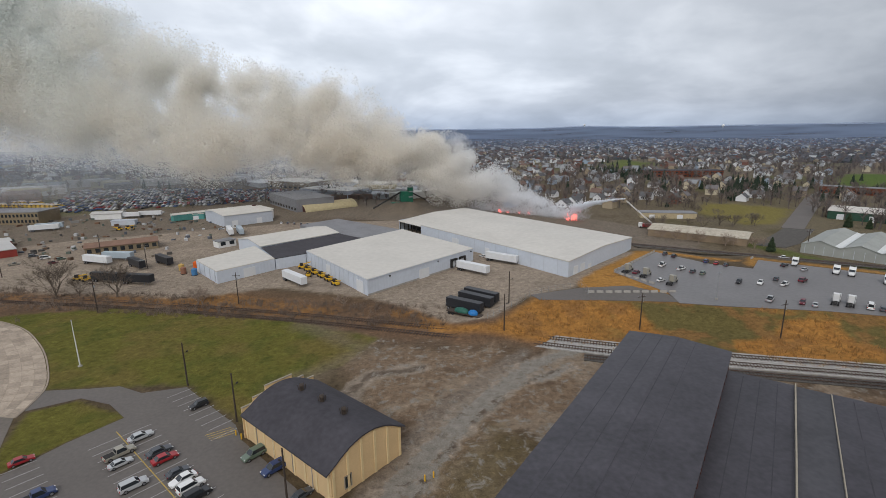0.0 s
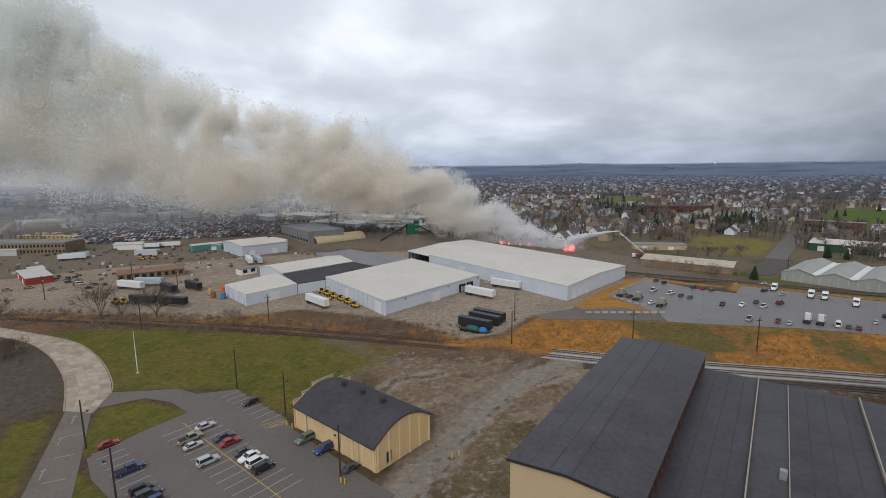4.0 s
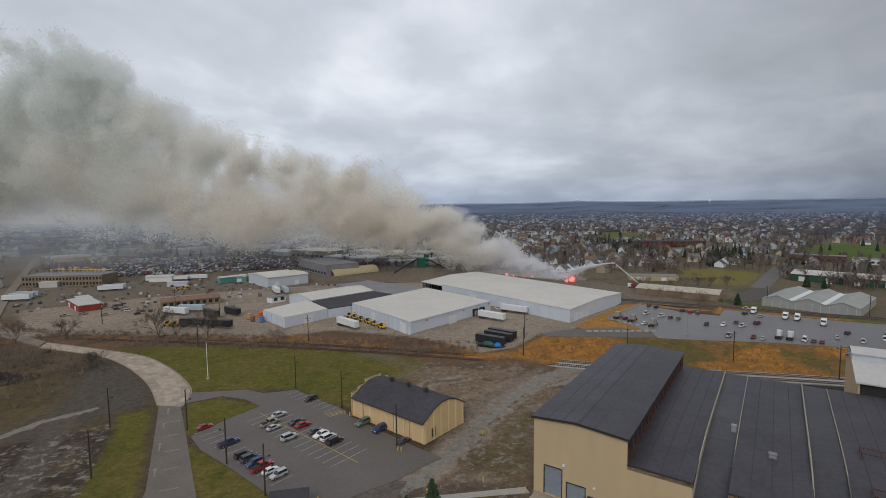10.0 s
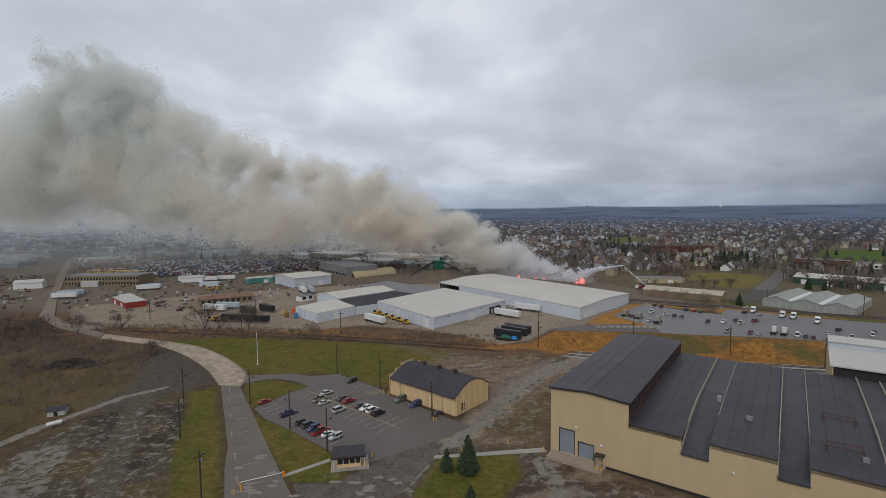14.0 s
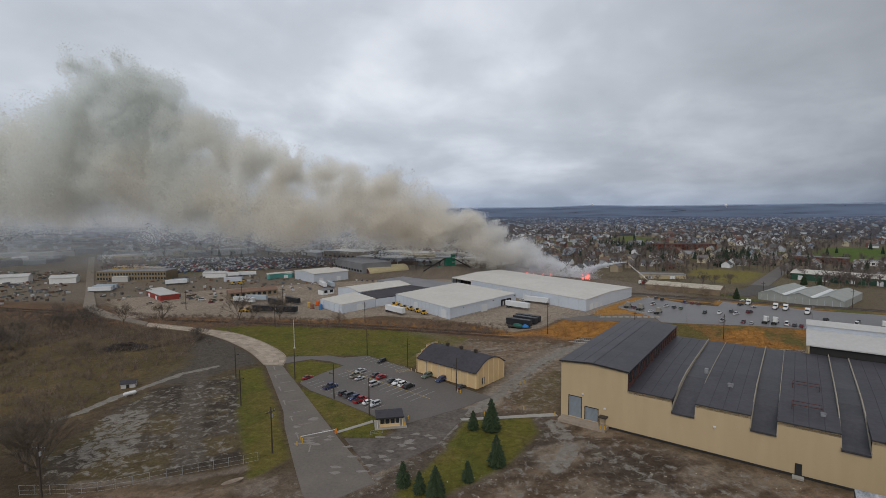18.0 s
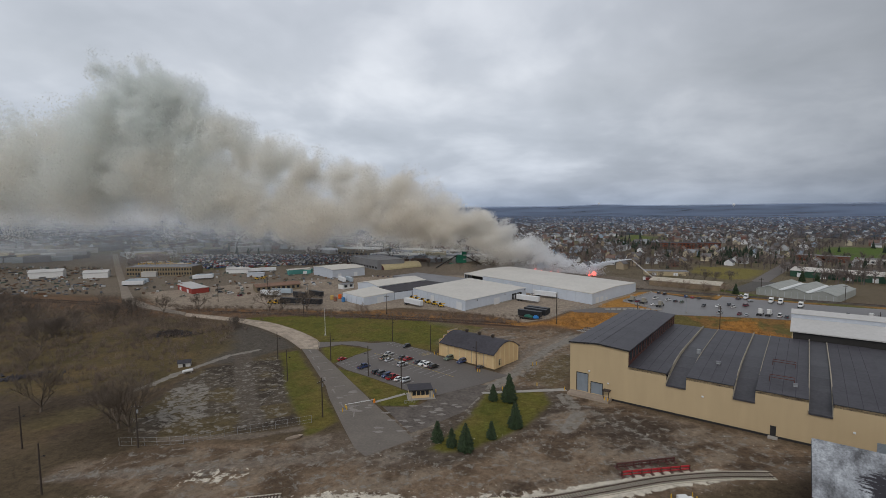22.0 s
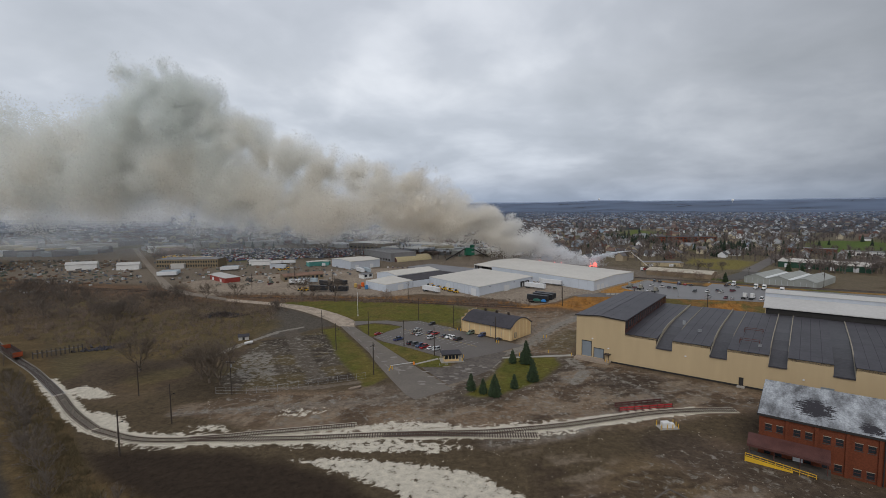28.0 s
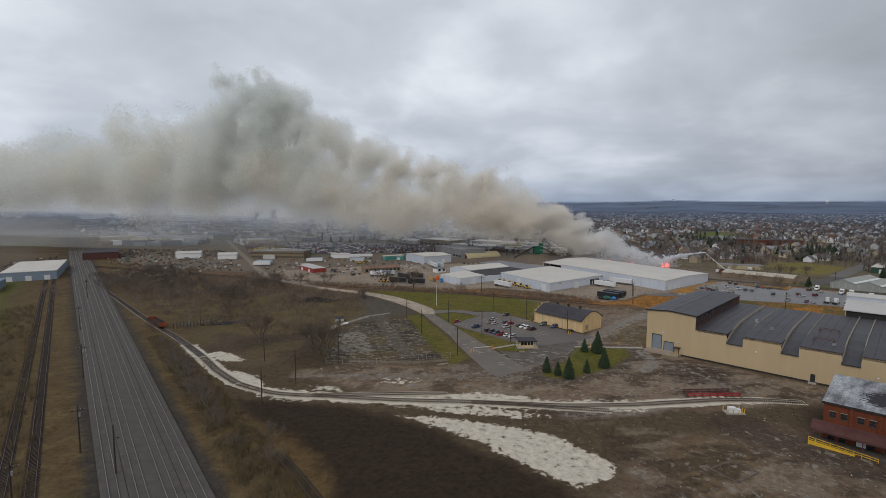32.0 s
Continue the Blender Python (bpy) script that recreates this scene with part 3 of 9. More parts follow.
def ground_cover(x, y):
    """How much white stone, and how much pale gravel, lies at a place: 0 none, 1 whole."""
    n1, n2 = fbm(x, y, 7, 24), fbm(x, y, 3, 25)
    jag = (n1 - 0.5) * 5 + (n2 - 0.5) * 3
    lime, gravel = np.zeros_like(x), np.zeros_like(x)
    for poly, w in ((LIME_A, 0.8), (LIME_B, 0.72), (LIME_C, 0.72), (LIME_D, 1.0), (LIME_E, 1.0), ([(-78, 31), (-76, 39), (-59, 40), (-66, 32)], 0.5), ([(-98, 27), (-89, 29), (-84, 25), (-92, 23)], 0.66), ([(-104, 44), (-96, 46), (-92, 40), (-100, 39)], 0.3)):
        lime = np.maximum(lime, w * smooth(-2.2, 2.4, inside(poly, x, y) + jag * 0.5))
    lime = np.maximum(lime, smooth(4.2, 1.4, near_line(SIDING[6:], x, y) + jag * 0.3) * smooth(45, 30, x))
    lime = np.maximum(lime, 0.55 * smooth(7, 3, near_line(SIDING[10:19], x, y) + jag * 0.8))
    gravel = np.maximum(gravel, 0.60 * smooth(-3, 4, inside(GRAVEL, x, y) + jag))
    gravel = np.maximum(gravel, 0.9 * smooth(2.4, 0.6, near_line([(-122, 82), (-119, 88), (-117, 99), (-109, 120), (-101, 128)], x, y) + jag * 0.25))
    gravel = np.maximum(gravel, 0.42 * smooth(-3, 3, inside(PLANT_PAD, x, y) + jag))
    for line, w, k in (([(-9, 90), (-2, 100), (6, 116), (16, 132), (30, 150), (44, 160)], 3.4, 0.8), ([(2, 100), (12, 122), (24, 140), (40, 150)], 2.2, 0.6), ([(-20, 20), (0, 26), (30, 50), (18, 70), (2, 80)], 3.5, 0.5), ([(-104, 34), (-80, 40), (-50, 46), (-30, 54)], 2.5, 0.5), ([(-30, 62), (-18, 72), (-9, 90)], 3.0, 0.6), ([(8, 60), (14, 70), (12, 82)], 4.0, 0.7)):
        gravel = np.maximum(gravel, k * smooth(w, w * 0.3, near_line(line, x, y) + jag * 0.25))
    gravel = np.maximum(gravel, 0.40 * smooth(-4, 4, inside(DIRT, x, y) + jag))
    gravel = np.maximum(gravel, 0.36 * smooth(-4, 4, inside([(-18, -16), (-8, 0), (30, 26), (60, 0), (90, -60), (-10, -60)], x, y) + jag))
    for poly in (LAWN, ISLAND, BOOTH_LAWN, TRI_LAWN, STRIP):
        gravel = gravel * smooth(1.0, -1.0, inside(poly, x, y))
    return lime, gravel


def steps(*runs):
    out = []
    for a, b, s in runs:
        out += list(np.arange(a, b, s))
    return np.array(out + [runs[-1][1]], float)


def build_ground():
    xs = steps((-4800, -1400, 170), (-1400, -460, 30), (-460, -160, 4), (-160, -125, 1.2), (-125, 64, 0.8), (64, 130, 1.2), (130, 300, 3), (300, 900, 20), (900, 4800, 130))
    ys = steps((-1400, -140, 60), (-140, -50, 3), (-50, 150, 0.8), (150, 190, 1.2), (190, 360, 2.5), (360, 700, 12), (700, 1600, 45), (1600, 4850, 125))
    X, Y = np.meshgrid(xs, ys)
    Z = ground_height(X, Y)
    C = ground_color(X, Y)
    ny, nx = X.shape
    co = np.stack([X, Y, Z], -1).reshape(-1, 3)
    i = (np.arange(ny - 1)[:, None] * nx + np.arange(nx - 1)[None, :]).ravel()
    quads = np.stack([i, i + 1, i + nx + 1, i + nx], -1)
    me = bpy.data.meshes.new("ground")
    me.vertices.add(len(co)); me.loops.add(quads.size); me.polygons.add(len(quads))
    me.vertices.foreach_set("co", co.ravel())
    me.loops.foreach_set("vertex_index", quads.ravel())
    me.polygons.foreach_set("loop_start", np.arange(0, quads.size, 4))
    me.update(calc_edges=True)
    me.polygons.foreach_set("use_smooth", np.ones(len(quads), bool))
    at = me.color_attributes.new("soil", "FLOAT_COLOR", "POINT")
    at.data.foreach_set("color", np.concatenate([C.reshape(-1, 3), np.ones((len(co), 1))], 1).ravel())
    lime, gravel = ground_cover(X, Y)
    at = me.color_attributes.new("cover", "FLOAT_COLOR", "POINT")
    at.data.foreach_set("color", np.stack([lime, gravel, 0 * lime, 0 * lime + 1], -1).ravel())
    m = bpy.data.materials.new("soil_and_grass")
    m.use_nodes = True
    nt = m.node_tree
    b = nt.nodes["Principled BSDF"]
    N, L = nt.nodes.new, nt.links.new
    va = N("ShaderNodeVertexColor"); va.layer_name = "soil"
    tc = N("ShaderNodeTexCoord")
    n1, n2 = N("ShaderNodeTexNoise"), N("ShaderNodeTexNoise")
    for n, s, d in ((n1, 0.6, 7), (n2, 4.2, 6)):
        n.inputs["Scale"].default_value, n.inputs["Detail"].default_value, n.inputs["Roughness"].default_value = s, d, 0.74
        L(tc.outputs["Object"], n.inputs["Vector"])
    ad = N("ShaderNodeMath"); ad.operation = "ADD"
    L(n1.outputs["Fac"], ad.inputs[0]); L(n2.outputs["Fac"], ad.inputs[1])
    mr = N("ShaderNodeMapRange")
    mr.inputs["From Min"].default_value, mr.inputs["From Max"].default_value = 0.65, 1.35
    mr.inputs["To Min"].default_value, mr.inputs["To Max"].default_value = 0.48, 1.58
    L(ad.outputs[0], mr.inputs["Value"])
    mx = N("ShaderNodeMixRGB"); mx.blend_type = "MULTIPLY"; mx.inputs[0].default_value = 1
    L(va.outputs["Color"], mx.inputs[1]); L(mr.outputs[0], mx.inputs[2])
    n3 = N("ShaderNodeTexNoise")
    n3.inputs["Scale"].default_value, n3.inputs["Detail"].default_value, n3.inputs["Roughness"].default_value, n3.inputs["Distortion"].default_value = 0.9, 8, 0.72, 0.6
    L(tc.outputs["Object"], n3.inputs["Vector"])
    worn = N("ShaderNodeValToRGB")
    we = worn.color_ramp.elements
    we[0].position, we[0].color = 0.40, (0.55, 0.52, 0.50, 1)
    we[1].position, we[1].color = 0.66, (1.75, 1.75, 1.75, 1)
    w1 = we.new(0.47); w1.color = (0.95, 0.95, 0.95, 1)
    w2 = we.new(0.58); w2.color = (1.05, 1.05, 1.05, 1)
    L(n3.outputs["Fac"], worn.inputs[0])
    mx2 = N("ShaderNodeMixRGB"); mx2.blend_type = "MULTIPLY"; mx2.inputs[0].default_value = 0.5
    L(mx.outputs[0], mx2.inputs[1]); L(worn.outputs[0], mx2.inputs[2])
    # stone and gravel strewn with ragged edges
    cv, cs = N("ShaderNodeVertexColor"), N("ShaderNodeSeparateColor")
    cv.layer_name = "cover"
    L(cv.outputs["Color"], cs.inputs[0])
    last = mx2.outputs[0]
    for k, (chan, scale, colour, soft) in enumerate((("Green", 0.42, (0.205, 0.185, 0.158, 1), 0.10), ("Red", 0.6, (0.50, 0.455, 0.375, 1), 0.06))):
        n4, sub, add, mr4, tone, mixc = N("ShaderNodeTexNoise"), N("ShaderNodeMath"), N("ShaderNodeMath"), N("ShaderNodeMapRange"), N("ShaderNodeMixRGB"), N("ShaderNodeMixRGB")
        n4.inputs["Scale"].default_value, n4.inputs["Detail"].default_value, n4.inputs["Roughness"].default_value, n4.inputs["Distortion"].default_value = scale, 9, 0.72, 0.5
        L(tc.outputs["Object"], n4.inputs["Vector"])
        sub.operation, add.operation = "MULTIPLY_ADD", "ADD"
        sub.inputs[1].default_value, sub.inputs[2].default_value = 2.2, -1.1
        L(n4.outputs["Fac"], sub.inputs[0]); L(sub.outputs[0], add.inputs[0]); L(cs.outputs[chan], add.inputs[1])
        mr4.inputs["From Min"].default_value, mr4.inputs["From Max"].default_value = 0.56 - soft, 0.56 + soft
        L(add.outputs[0], mr4.inputs["Value"])
        tone.blend_type = "MULTIPLY"; tone.inputs[0].default_value = 1; tone.inputs[1].default_value = colour
        L(mr.outputs[0], tone.inputs[2])
        L(mr4.outputs[0], mixc.inputs[0]); L(last, mixc.inputs[1]); L(tone.outputs[0], mixc.inputs[2])
        last = mixc.outputs[0]
    L(last, b.inputs["Base Color"])
    b.inputs["Roughness"].default_value = 0.95
    b.inputs["Specular IOR Level"].default_value = 0.1
    bp = N("ShaderNodeBump"); bp.inputs["Strength"].default_value = 0.5; bp.inputs["Distance"].default_value = 0.25
    L(ad.outputs[0], bp.inputs["Height"]); L(bp.outputs[0], b.inputs["Normal"])
    me.materials.append(m)
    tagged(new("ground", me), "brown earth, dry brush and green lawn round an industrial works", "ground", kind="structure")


build_ground()


def gz(x, y):
    return float(ground_height(np.array([float(x)]), np.array([float(y)]))[0])


def slab(name, poly, z, mat, label, category="pavement", thick=0.25, parent=None):
    bm = bmesh.new()
    prism(bm, poly, z - thick, z)
    bmesh.ops.triangulate(bm, faces=[f for f in bm.faces if len(f.verts) > 4])
    ob = part(name, bm, mat, parent)
    if parent is None:
        tagged(ob, label, category, kind="structure")
    return ob


def ribbon(line, w0, w1):
    """A strip between offsets w0 and w1 to the right of a line."""
    p = [Vector(q) for q in line]
    a, b = [], []
    for i, q in enumerate(p):
        t = (p[min(i + 1, len(p) - 1)] - p[max(i - 1, 0)]).normalized()
        n = Vector((t.y, -t.x))
        a.append(q + n * w0), b.append(q + n * w1)
    return a, b


def strip_mesh(bm, line, w0, w1, z0, z1, height=None):
    a, b = ribbon(line, w0, w1)
    rows = []
    for p, q in zip(a, b):
        h = height(*((p + q) / 2)) if height else 0
        rows.append([bm.verts.new((p.x, p.y, h + z0)), bm.verts.new((q.x, q.y, h + z0)), bm.verts.new((q.x, q.y, h + z1)), bm.verts.new((p.x, p.y, h + z1))])
    for r, s in zip(rows[:-1], rows[1:]):
        for i in range(4):
            bm.faces.new((r[i], r[(i + 1) % 4], s[(i + 1) % 4], s[i]))
    bm.faces.new(rows[0]), bm.faces.new(rows[-1][::-1])


def resample(line, step):
    p = [Vector(q) for q in line]
    # Catmull-Rom through the points, then even steps
    fine = []
    for i in range(len(p) - 1):
        a, b, c, d = p[max(i - 1, 0)], p[i], p[i + 1], p[min(i + 2, len(p) - 1)]
        n = max(2, int((c - b).length / step * 2))
        for k in range(n):
            t = k / n
            fine.append(0.5 * ((2 * b) + (c - a) * t + (2 * a - 5 * b + 4 * c - d) * t * t + (3 * b - a - 3 * c + d) * t**3))
    fine.append(p[-1])
    out, need = [fine[0]], step
    for q, r in zip(fine[:-1], fine[1:]):
        seg = (r - q).length
        while seg >= need:
            q = q + (r - q) * (need / seg)
            out.append(q.copy())
            seg = (r - q).length
            need = step
        need -= seg
    return out


ROAD_L = [(-40, 45), (-43.5, 49), (-49, 60), (-58, 78.8), (-62, 88.8), (-76, 115.2), (-84, 130), (-96.4, 146), (-111, 160.5), (-123.5, 170.5), (-137, 178.5), (-169, 190), (-205, 209), (-236, 234), (-275, 285), (-362, 396), (-520, 600)]
ROAD_R = [(-29.9, 53.6), (-34.5, 61), (-41.8, 72), (-48.6, 82.9), (-57, 96.5), (-67, 112.8), (-77.2, 129), (-80.5, 140.5), (-90, 152.6), (-101.8, 164.3), (-118, 176.5), (-141, 186), (-172, 197), (-200, 213), (-229, 236), (-268, 284), (-355, 396), (-512, 600)]


def build_roads():
    i = 6
    slab("road_1", ROAD_L[:i + 1] + ROAD_R[:i + 1][::-1], 0.06, "road", "patched grey asphalt works road with worn arrows", "road")
    slab("road_2", ROAD_L[i:12] + ROAD_R[i:13][::-1], 0.07, "concrete", "pale worn concrete road bending across the tracks", "road")
    slab("road_3", ROAD_L[11:] + ROAD_R[12:][::-1], 0.56, "dirt_road", "pale dirt road running off past the yards", "road", thick=0.6)
    slab("pavement_1", [(-81.5, 139.5), (-70, 140.5), (-63.9, 141.5), (-57, 138.5), (-48.3, 141), (-38.6, 132.7), (-31, 126.5), (-27.8, 121.7), (-8.1, 104), (-3, 100), (-8, 95.6), (-11.9, 91.6), (-27, 81), (-30.3, 80.9), (-37.2, 87), (-48, 96), (-59.3, 104.6), (-64.8, 111), (-60, 121), (-54.6, 129), (-61, 134), (-69, 136.5), (-77, 131.5)], 0.09, "asphalt", "grey asphalt car park with painted bays", "car park")
    slab("pavement_2", FAR_LOT, 2.52, "wet_asphalt", "wet asphalt truck park behind the grassy bank", "car park", thick=0.5)
    MAT["broken"] = material("broken_asphalt", (0.105, 0.088, 0.075), var=0.55, scale=0.3, fine=1.1, bump=0.3)
    slab("pavement_3", [(-31, 57), (-27.5, 60), (-18, 70), (-12.5, 83), (-10, 91), (-14, 91), (-27, 80.5), (-31.5, 73), (-41, 73), (-36, 65)], 0.035, "broken", "cracked asphalt apron where the works roads meet", "road")
    slab("pavement_4", [(38, 196), (56, 203), (74, 205), (83, 196), (84, 188), (62, 190), (40, 191)], 2.47, "asphalt", "asphalt access lane below the truck park", "road", thick=0.4)


build_roads()


def road_slabs():
    """The worn concrete bend: separate slabs, tilted a little, and kerbs along both edges."""
    base = bpy.data.objects["road_2"]
    m = material("worn_concrete_slab", (0.36, 0.295, 0.23), rough=0.85, var=0.3, scale=0.35, fine=2.2, bump=0.2)
    nt = m.node_tree
    oi, mr, mx = nt.nodes.new("ShaderNodeObjectInfo"), nt.nodes.new("ShaderNodeMapRange"), nt.nodes.new("ShaderNodeMixRGB")
    mr.inputs["To Min"].default_value, mr.inputs["To Max"].default_value = 0.78, 1.12
    mx.blend_type, mx.inputs[0].default_value = "MULTIPLY", 1
    b = nt.nodes["Principled BSDF"]
    old = b.inputs["Base Color"].links[0].from_socket
    nt.links.new(oi.outputs["Random"], mr.inputs["Value"])
    nt.links.new(old, mx.inputs[1]); nt.links.new(mr.outputs[0], mx.inputs[2]); nt.links.new(mx.outputs[0], b.inputs["Base Color"])
    rnd = random.Random(5)
    lanes, n = 4, 34

    def evenly(line):
        p = resample(line, 0.5)
        return [p[int(i * (len(p) - 1) / n)] for i in range(n + 1)]
    L, R = evenly(ROAD_L[6:12]), evenly(ROAD_R[6:13])
    for i in range(n):
        for k in range(lanes):
            f0, f1 = (k + 0.02) / lanes, (k + 0.98) / lanes
            a, c = L[i].lerp(R[i], f0), L[i].lerp(R[i], f1)
            d, e = L[i + 1].lerp(R[i + 1], f0), L[i + 1].lerp(R[i + 1], f1)
            q = [a.lerp(d, 0.02), c.lerp(e, 0.02), e.lerp(c, 0.02), d.lerp(a, 0.02)]
            bm = bmesh.new()
            top = [bm.verts.new((v.x, v.y, 0.095 + rnd.uniform(0, 0.02))) for v in q]
            low = [bm.verts.new((v.x, v.y, 0.03)) for v in q]
            bm.faces.new(top)
            for j in range(4):
                bm.faces.new((low[j], low[(j + 1) % 4], top[(j + 1) % 4], top[j]))
            part("concrete_slab", bm, m, base)
    for line, side in ((L, -1), (R, 1)):
        bm = bmesh.new()
        strip_mesh(bm, line, 0.1 * side, 0.45 * side, 0.0, 0.16)
        part("kerb", bm, "concrete", base, "pale concrete kerb")


road_slabs()


# ---- buildings ----
def shell(b, u, v, z, wall, roof, over=0.15, cap=0.35):
    """Four walls with thickness, a roof slab and a coping."""
    t = 0.3
    for i, q in enumerate(((0, u, 0, t, 0, z), (0, u, v - t, v, 0, z), (0, t, t, v - t, 0, z), (u - t, u, t, v - t, 0, z))):
        pbox("wall", wall, b, q)
    pbox("roof", roof, b, (-over, u + over, -over, v + over, z, z + cap))


def edge_box(name, mat, parent, p, q, s0, s1, o0, o1, z0, z1, label=""):
    """A box along the wall line from p to q: from s0 to s1 metres, o0 to o1 outwards."""
    p, q = Vector(p), Vector(q)
    d = (q - p).normalized()
    n = Vector((d.y, -d.x))
    c = [p + d * s + n * o for s, o in ((s0, o0), (s1, o0), (s1, o1), (s0, o1))]
    bm = bmesh.new()
    prism(bm, [tuple(v) for v in c], z0, z1)
    return part(name, bm, mat, parent, label)


def poly_shell(b, corners, z0, z1, wall, roof, cap=0.35):
    n = len(corners)
    for i in range(n):
        p, q = corners[i], corners[(i + 1) % n]
        edge_box("wall", wall, b, p, q, 0.0, (Vector(q) - Vector(p)).length - 0.3, -0.3, 0, z0, z1)
    bm = bmesh.new()
    prism(bm, corners, z1, z1 + cap)
    part("roof", bm, roof, b)


def front_warehouse():
    b = thing("warehouse", pose(0, 0, 0), "blue-grey sheet-metal warehouse with a white flat roof", "warehouse")
    f, r, k, l = (-17.3, 201.8), (21.4, 246.6), (-13.7, 291.0), (-50.8, 244.8)
    poly_shell(b, [f, r, k, l], 0.45, 6.25, "wh_wall", "wh_roof")
    L, W = (Vector(f) - Vector(l)).length, (Vector(f) - Vector(r)).length
    for i in range(14):
        edge_box("wall_post", "wh_post", b, l, f, 1 + i * 3.9, 1.3 + i * 3.9, 0, 0.12, 0.45, 6.2)
    for s0, s1 in ((L - 8.0, L - 3.2), (20.5, 24)):
        edge_box("door", "white_door", b, l, f, s0, s1, -0.05, 0.2, 0.45, 4.9, "tall white sliding door")
    edge_box("door", "white_door", b, f, r, 25.5, 31, -0.05, 0.15, 0.45, 4.2, "white roller door")
    for s in (44.5, 50.0):
        d = edge_box("dock_door", "white_door", b, f, r, s, s + 2.4, -0.05, 0.2, 1.5, 3.9)
        edge_box("dock_seal", "dark_trim", d, f, r, s - 0.7, s, 0, 0.8, 1.2, 4.6)
        edge_box("dock_seal", "dark_trim", d, f, r, s + 2.4, s + 3.1, 0, 0.8, 1.2, 4.6)
        edge_box("dock_seal", "dark_trim", d, f, r, s - 0.7, s + 3.1, 0, 0.8, 3.9, 4.6)
    for s in (10, 36, 57):
        edge_box("wall_lamp", "dark_trim", b, f, r, s, s + 0.5, 0, 0.45, 5.2, 5.6)
    edge_box("base_strip", "kerb", b, f, r, 0, W, 0, 0.08, 0.4, 1.1)
    edge_box("gutter", "wh_post", b, f, r, 0, W, 0, 0.2, 6.1, 6.4)
    edge_box("gutter", "wh_post", b, l, f, 0, L, 0, 0.2, 6.1, 6.4)


def big_warehouse():
    b = thing("warehouse", pose(56.5, 221.3, 0.5, 0, 0, 46.9), "long blue-grey sheet-metal warehouse with a white low-pitched roof", "warehouse")
    u, v, z = 57.7, 120.0, 6.3
    t = 0.3
    pbox("wall", "wh_wall", b, (0, u, 0, t, 0, z))
    pbox("wall", "wh_wall", b, (0, u, v - t, v, 0, z))
    pbox("wall", "wh_wall", b, (0, t, t, 98, 0, z))
    # back wall coloured near black to give the open bay its shade
    pbox("wall", "dark_trim", b, (9, 9 + t, 98, v - t, 0, z), "near-black back wall standing in for the shade of an open bay")
    pbox("wall", "wh_wall", b, (u - t, u, t, v - t, 0, z))
    bm = bmesh.new()
    profile(bm, [(-0.2, z), (u / 2, z + 1.1), (u + 0.2, z), (u + 0.2, z + 0.35), (u / 2, z + 1.45), (-0.2, z + 0.35)], -0.2, 98, "y")
    part("roof", bm, "wh_roof", b)
    bm = bmesh.new()
    profile(bm, [(-0.2, z - 0.8), (u / 2, z + 0.9), (u + 0.2, z), (u + 0.2, z + 0.35), (u / 2, z + 1.25), (-0.2, z - 0.4)], 98, v + 0.2, "y")
    part("roof", bm, "wh_roof", b)
    for k in range(6):
        pbox("wall_post", "dark_trim", b, (0.1, 0.5, 98 + k * 4.2, 98.4 + k * 4.2, 0, z - 0.8))
    for k in range(12):
        pbox("wall_seam", "wh_post", b, (-0.06, 0, 5 + k * 7, 5.25 + k * 7, 0, z))
    for x, w in ((4, 3.5), (9.5, 3.5), (16, 2.5)):
        pbox("door", "white_door", b, (x, x + w, -0.12, 0.05, 0, 3.6 if w > 3 else 2.2))
    pbox("door", "white_door", b, (-0.12, 0.05, 66, 71, 0, 4.2), "white roller door")
    pbox("door", "white_door", b, (-0.12, 0.05, 44, 47, 0, 3.4), "white roller door")
    bm = bmesh.new()
    profile(bm, [(0.3, z), (u / 2, z + 1.1), (u - 0.3, z)], 0, t, "y")
    part("gable", bm, "wh_wall", b)
    # the long walls run off at a slant
    for q in b.children_recursive:
        for p in q.data.vertices:
            p.co.x += 0.16 * p.co.y


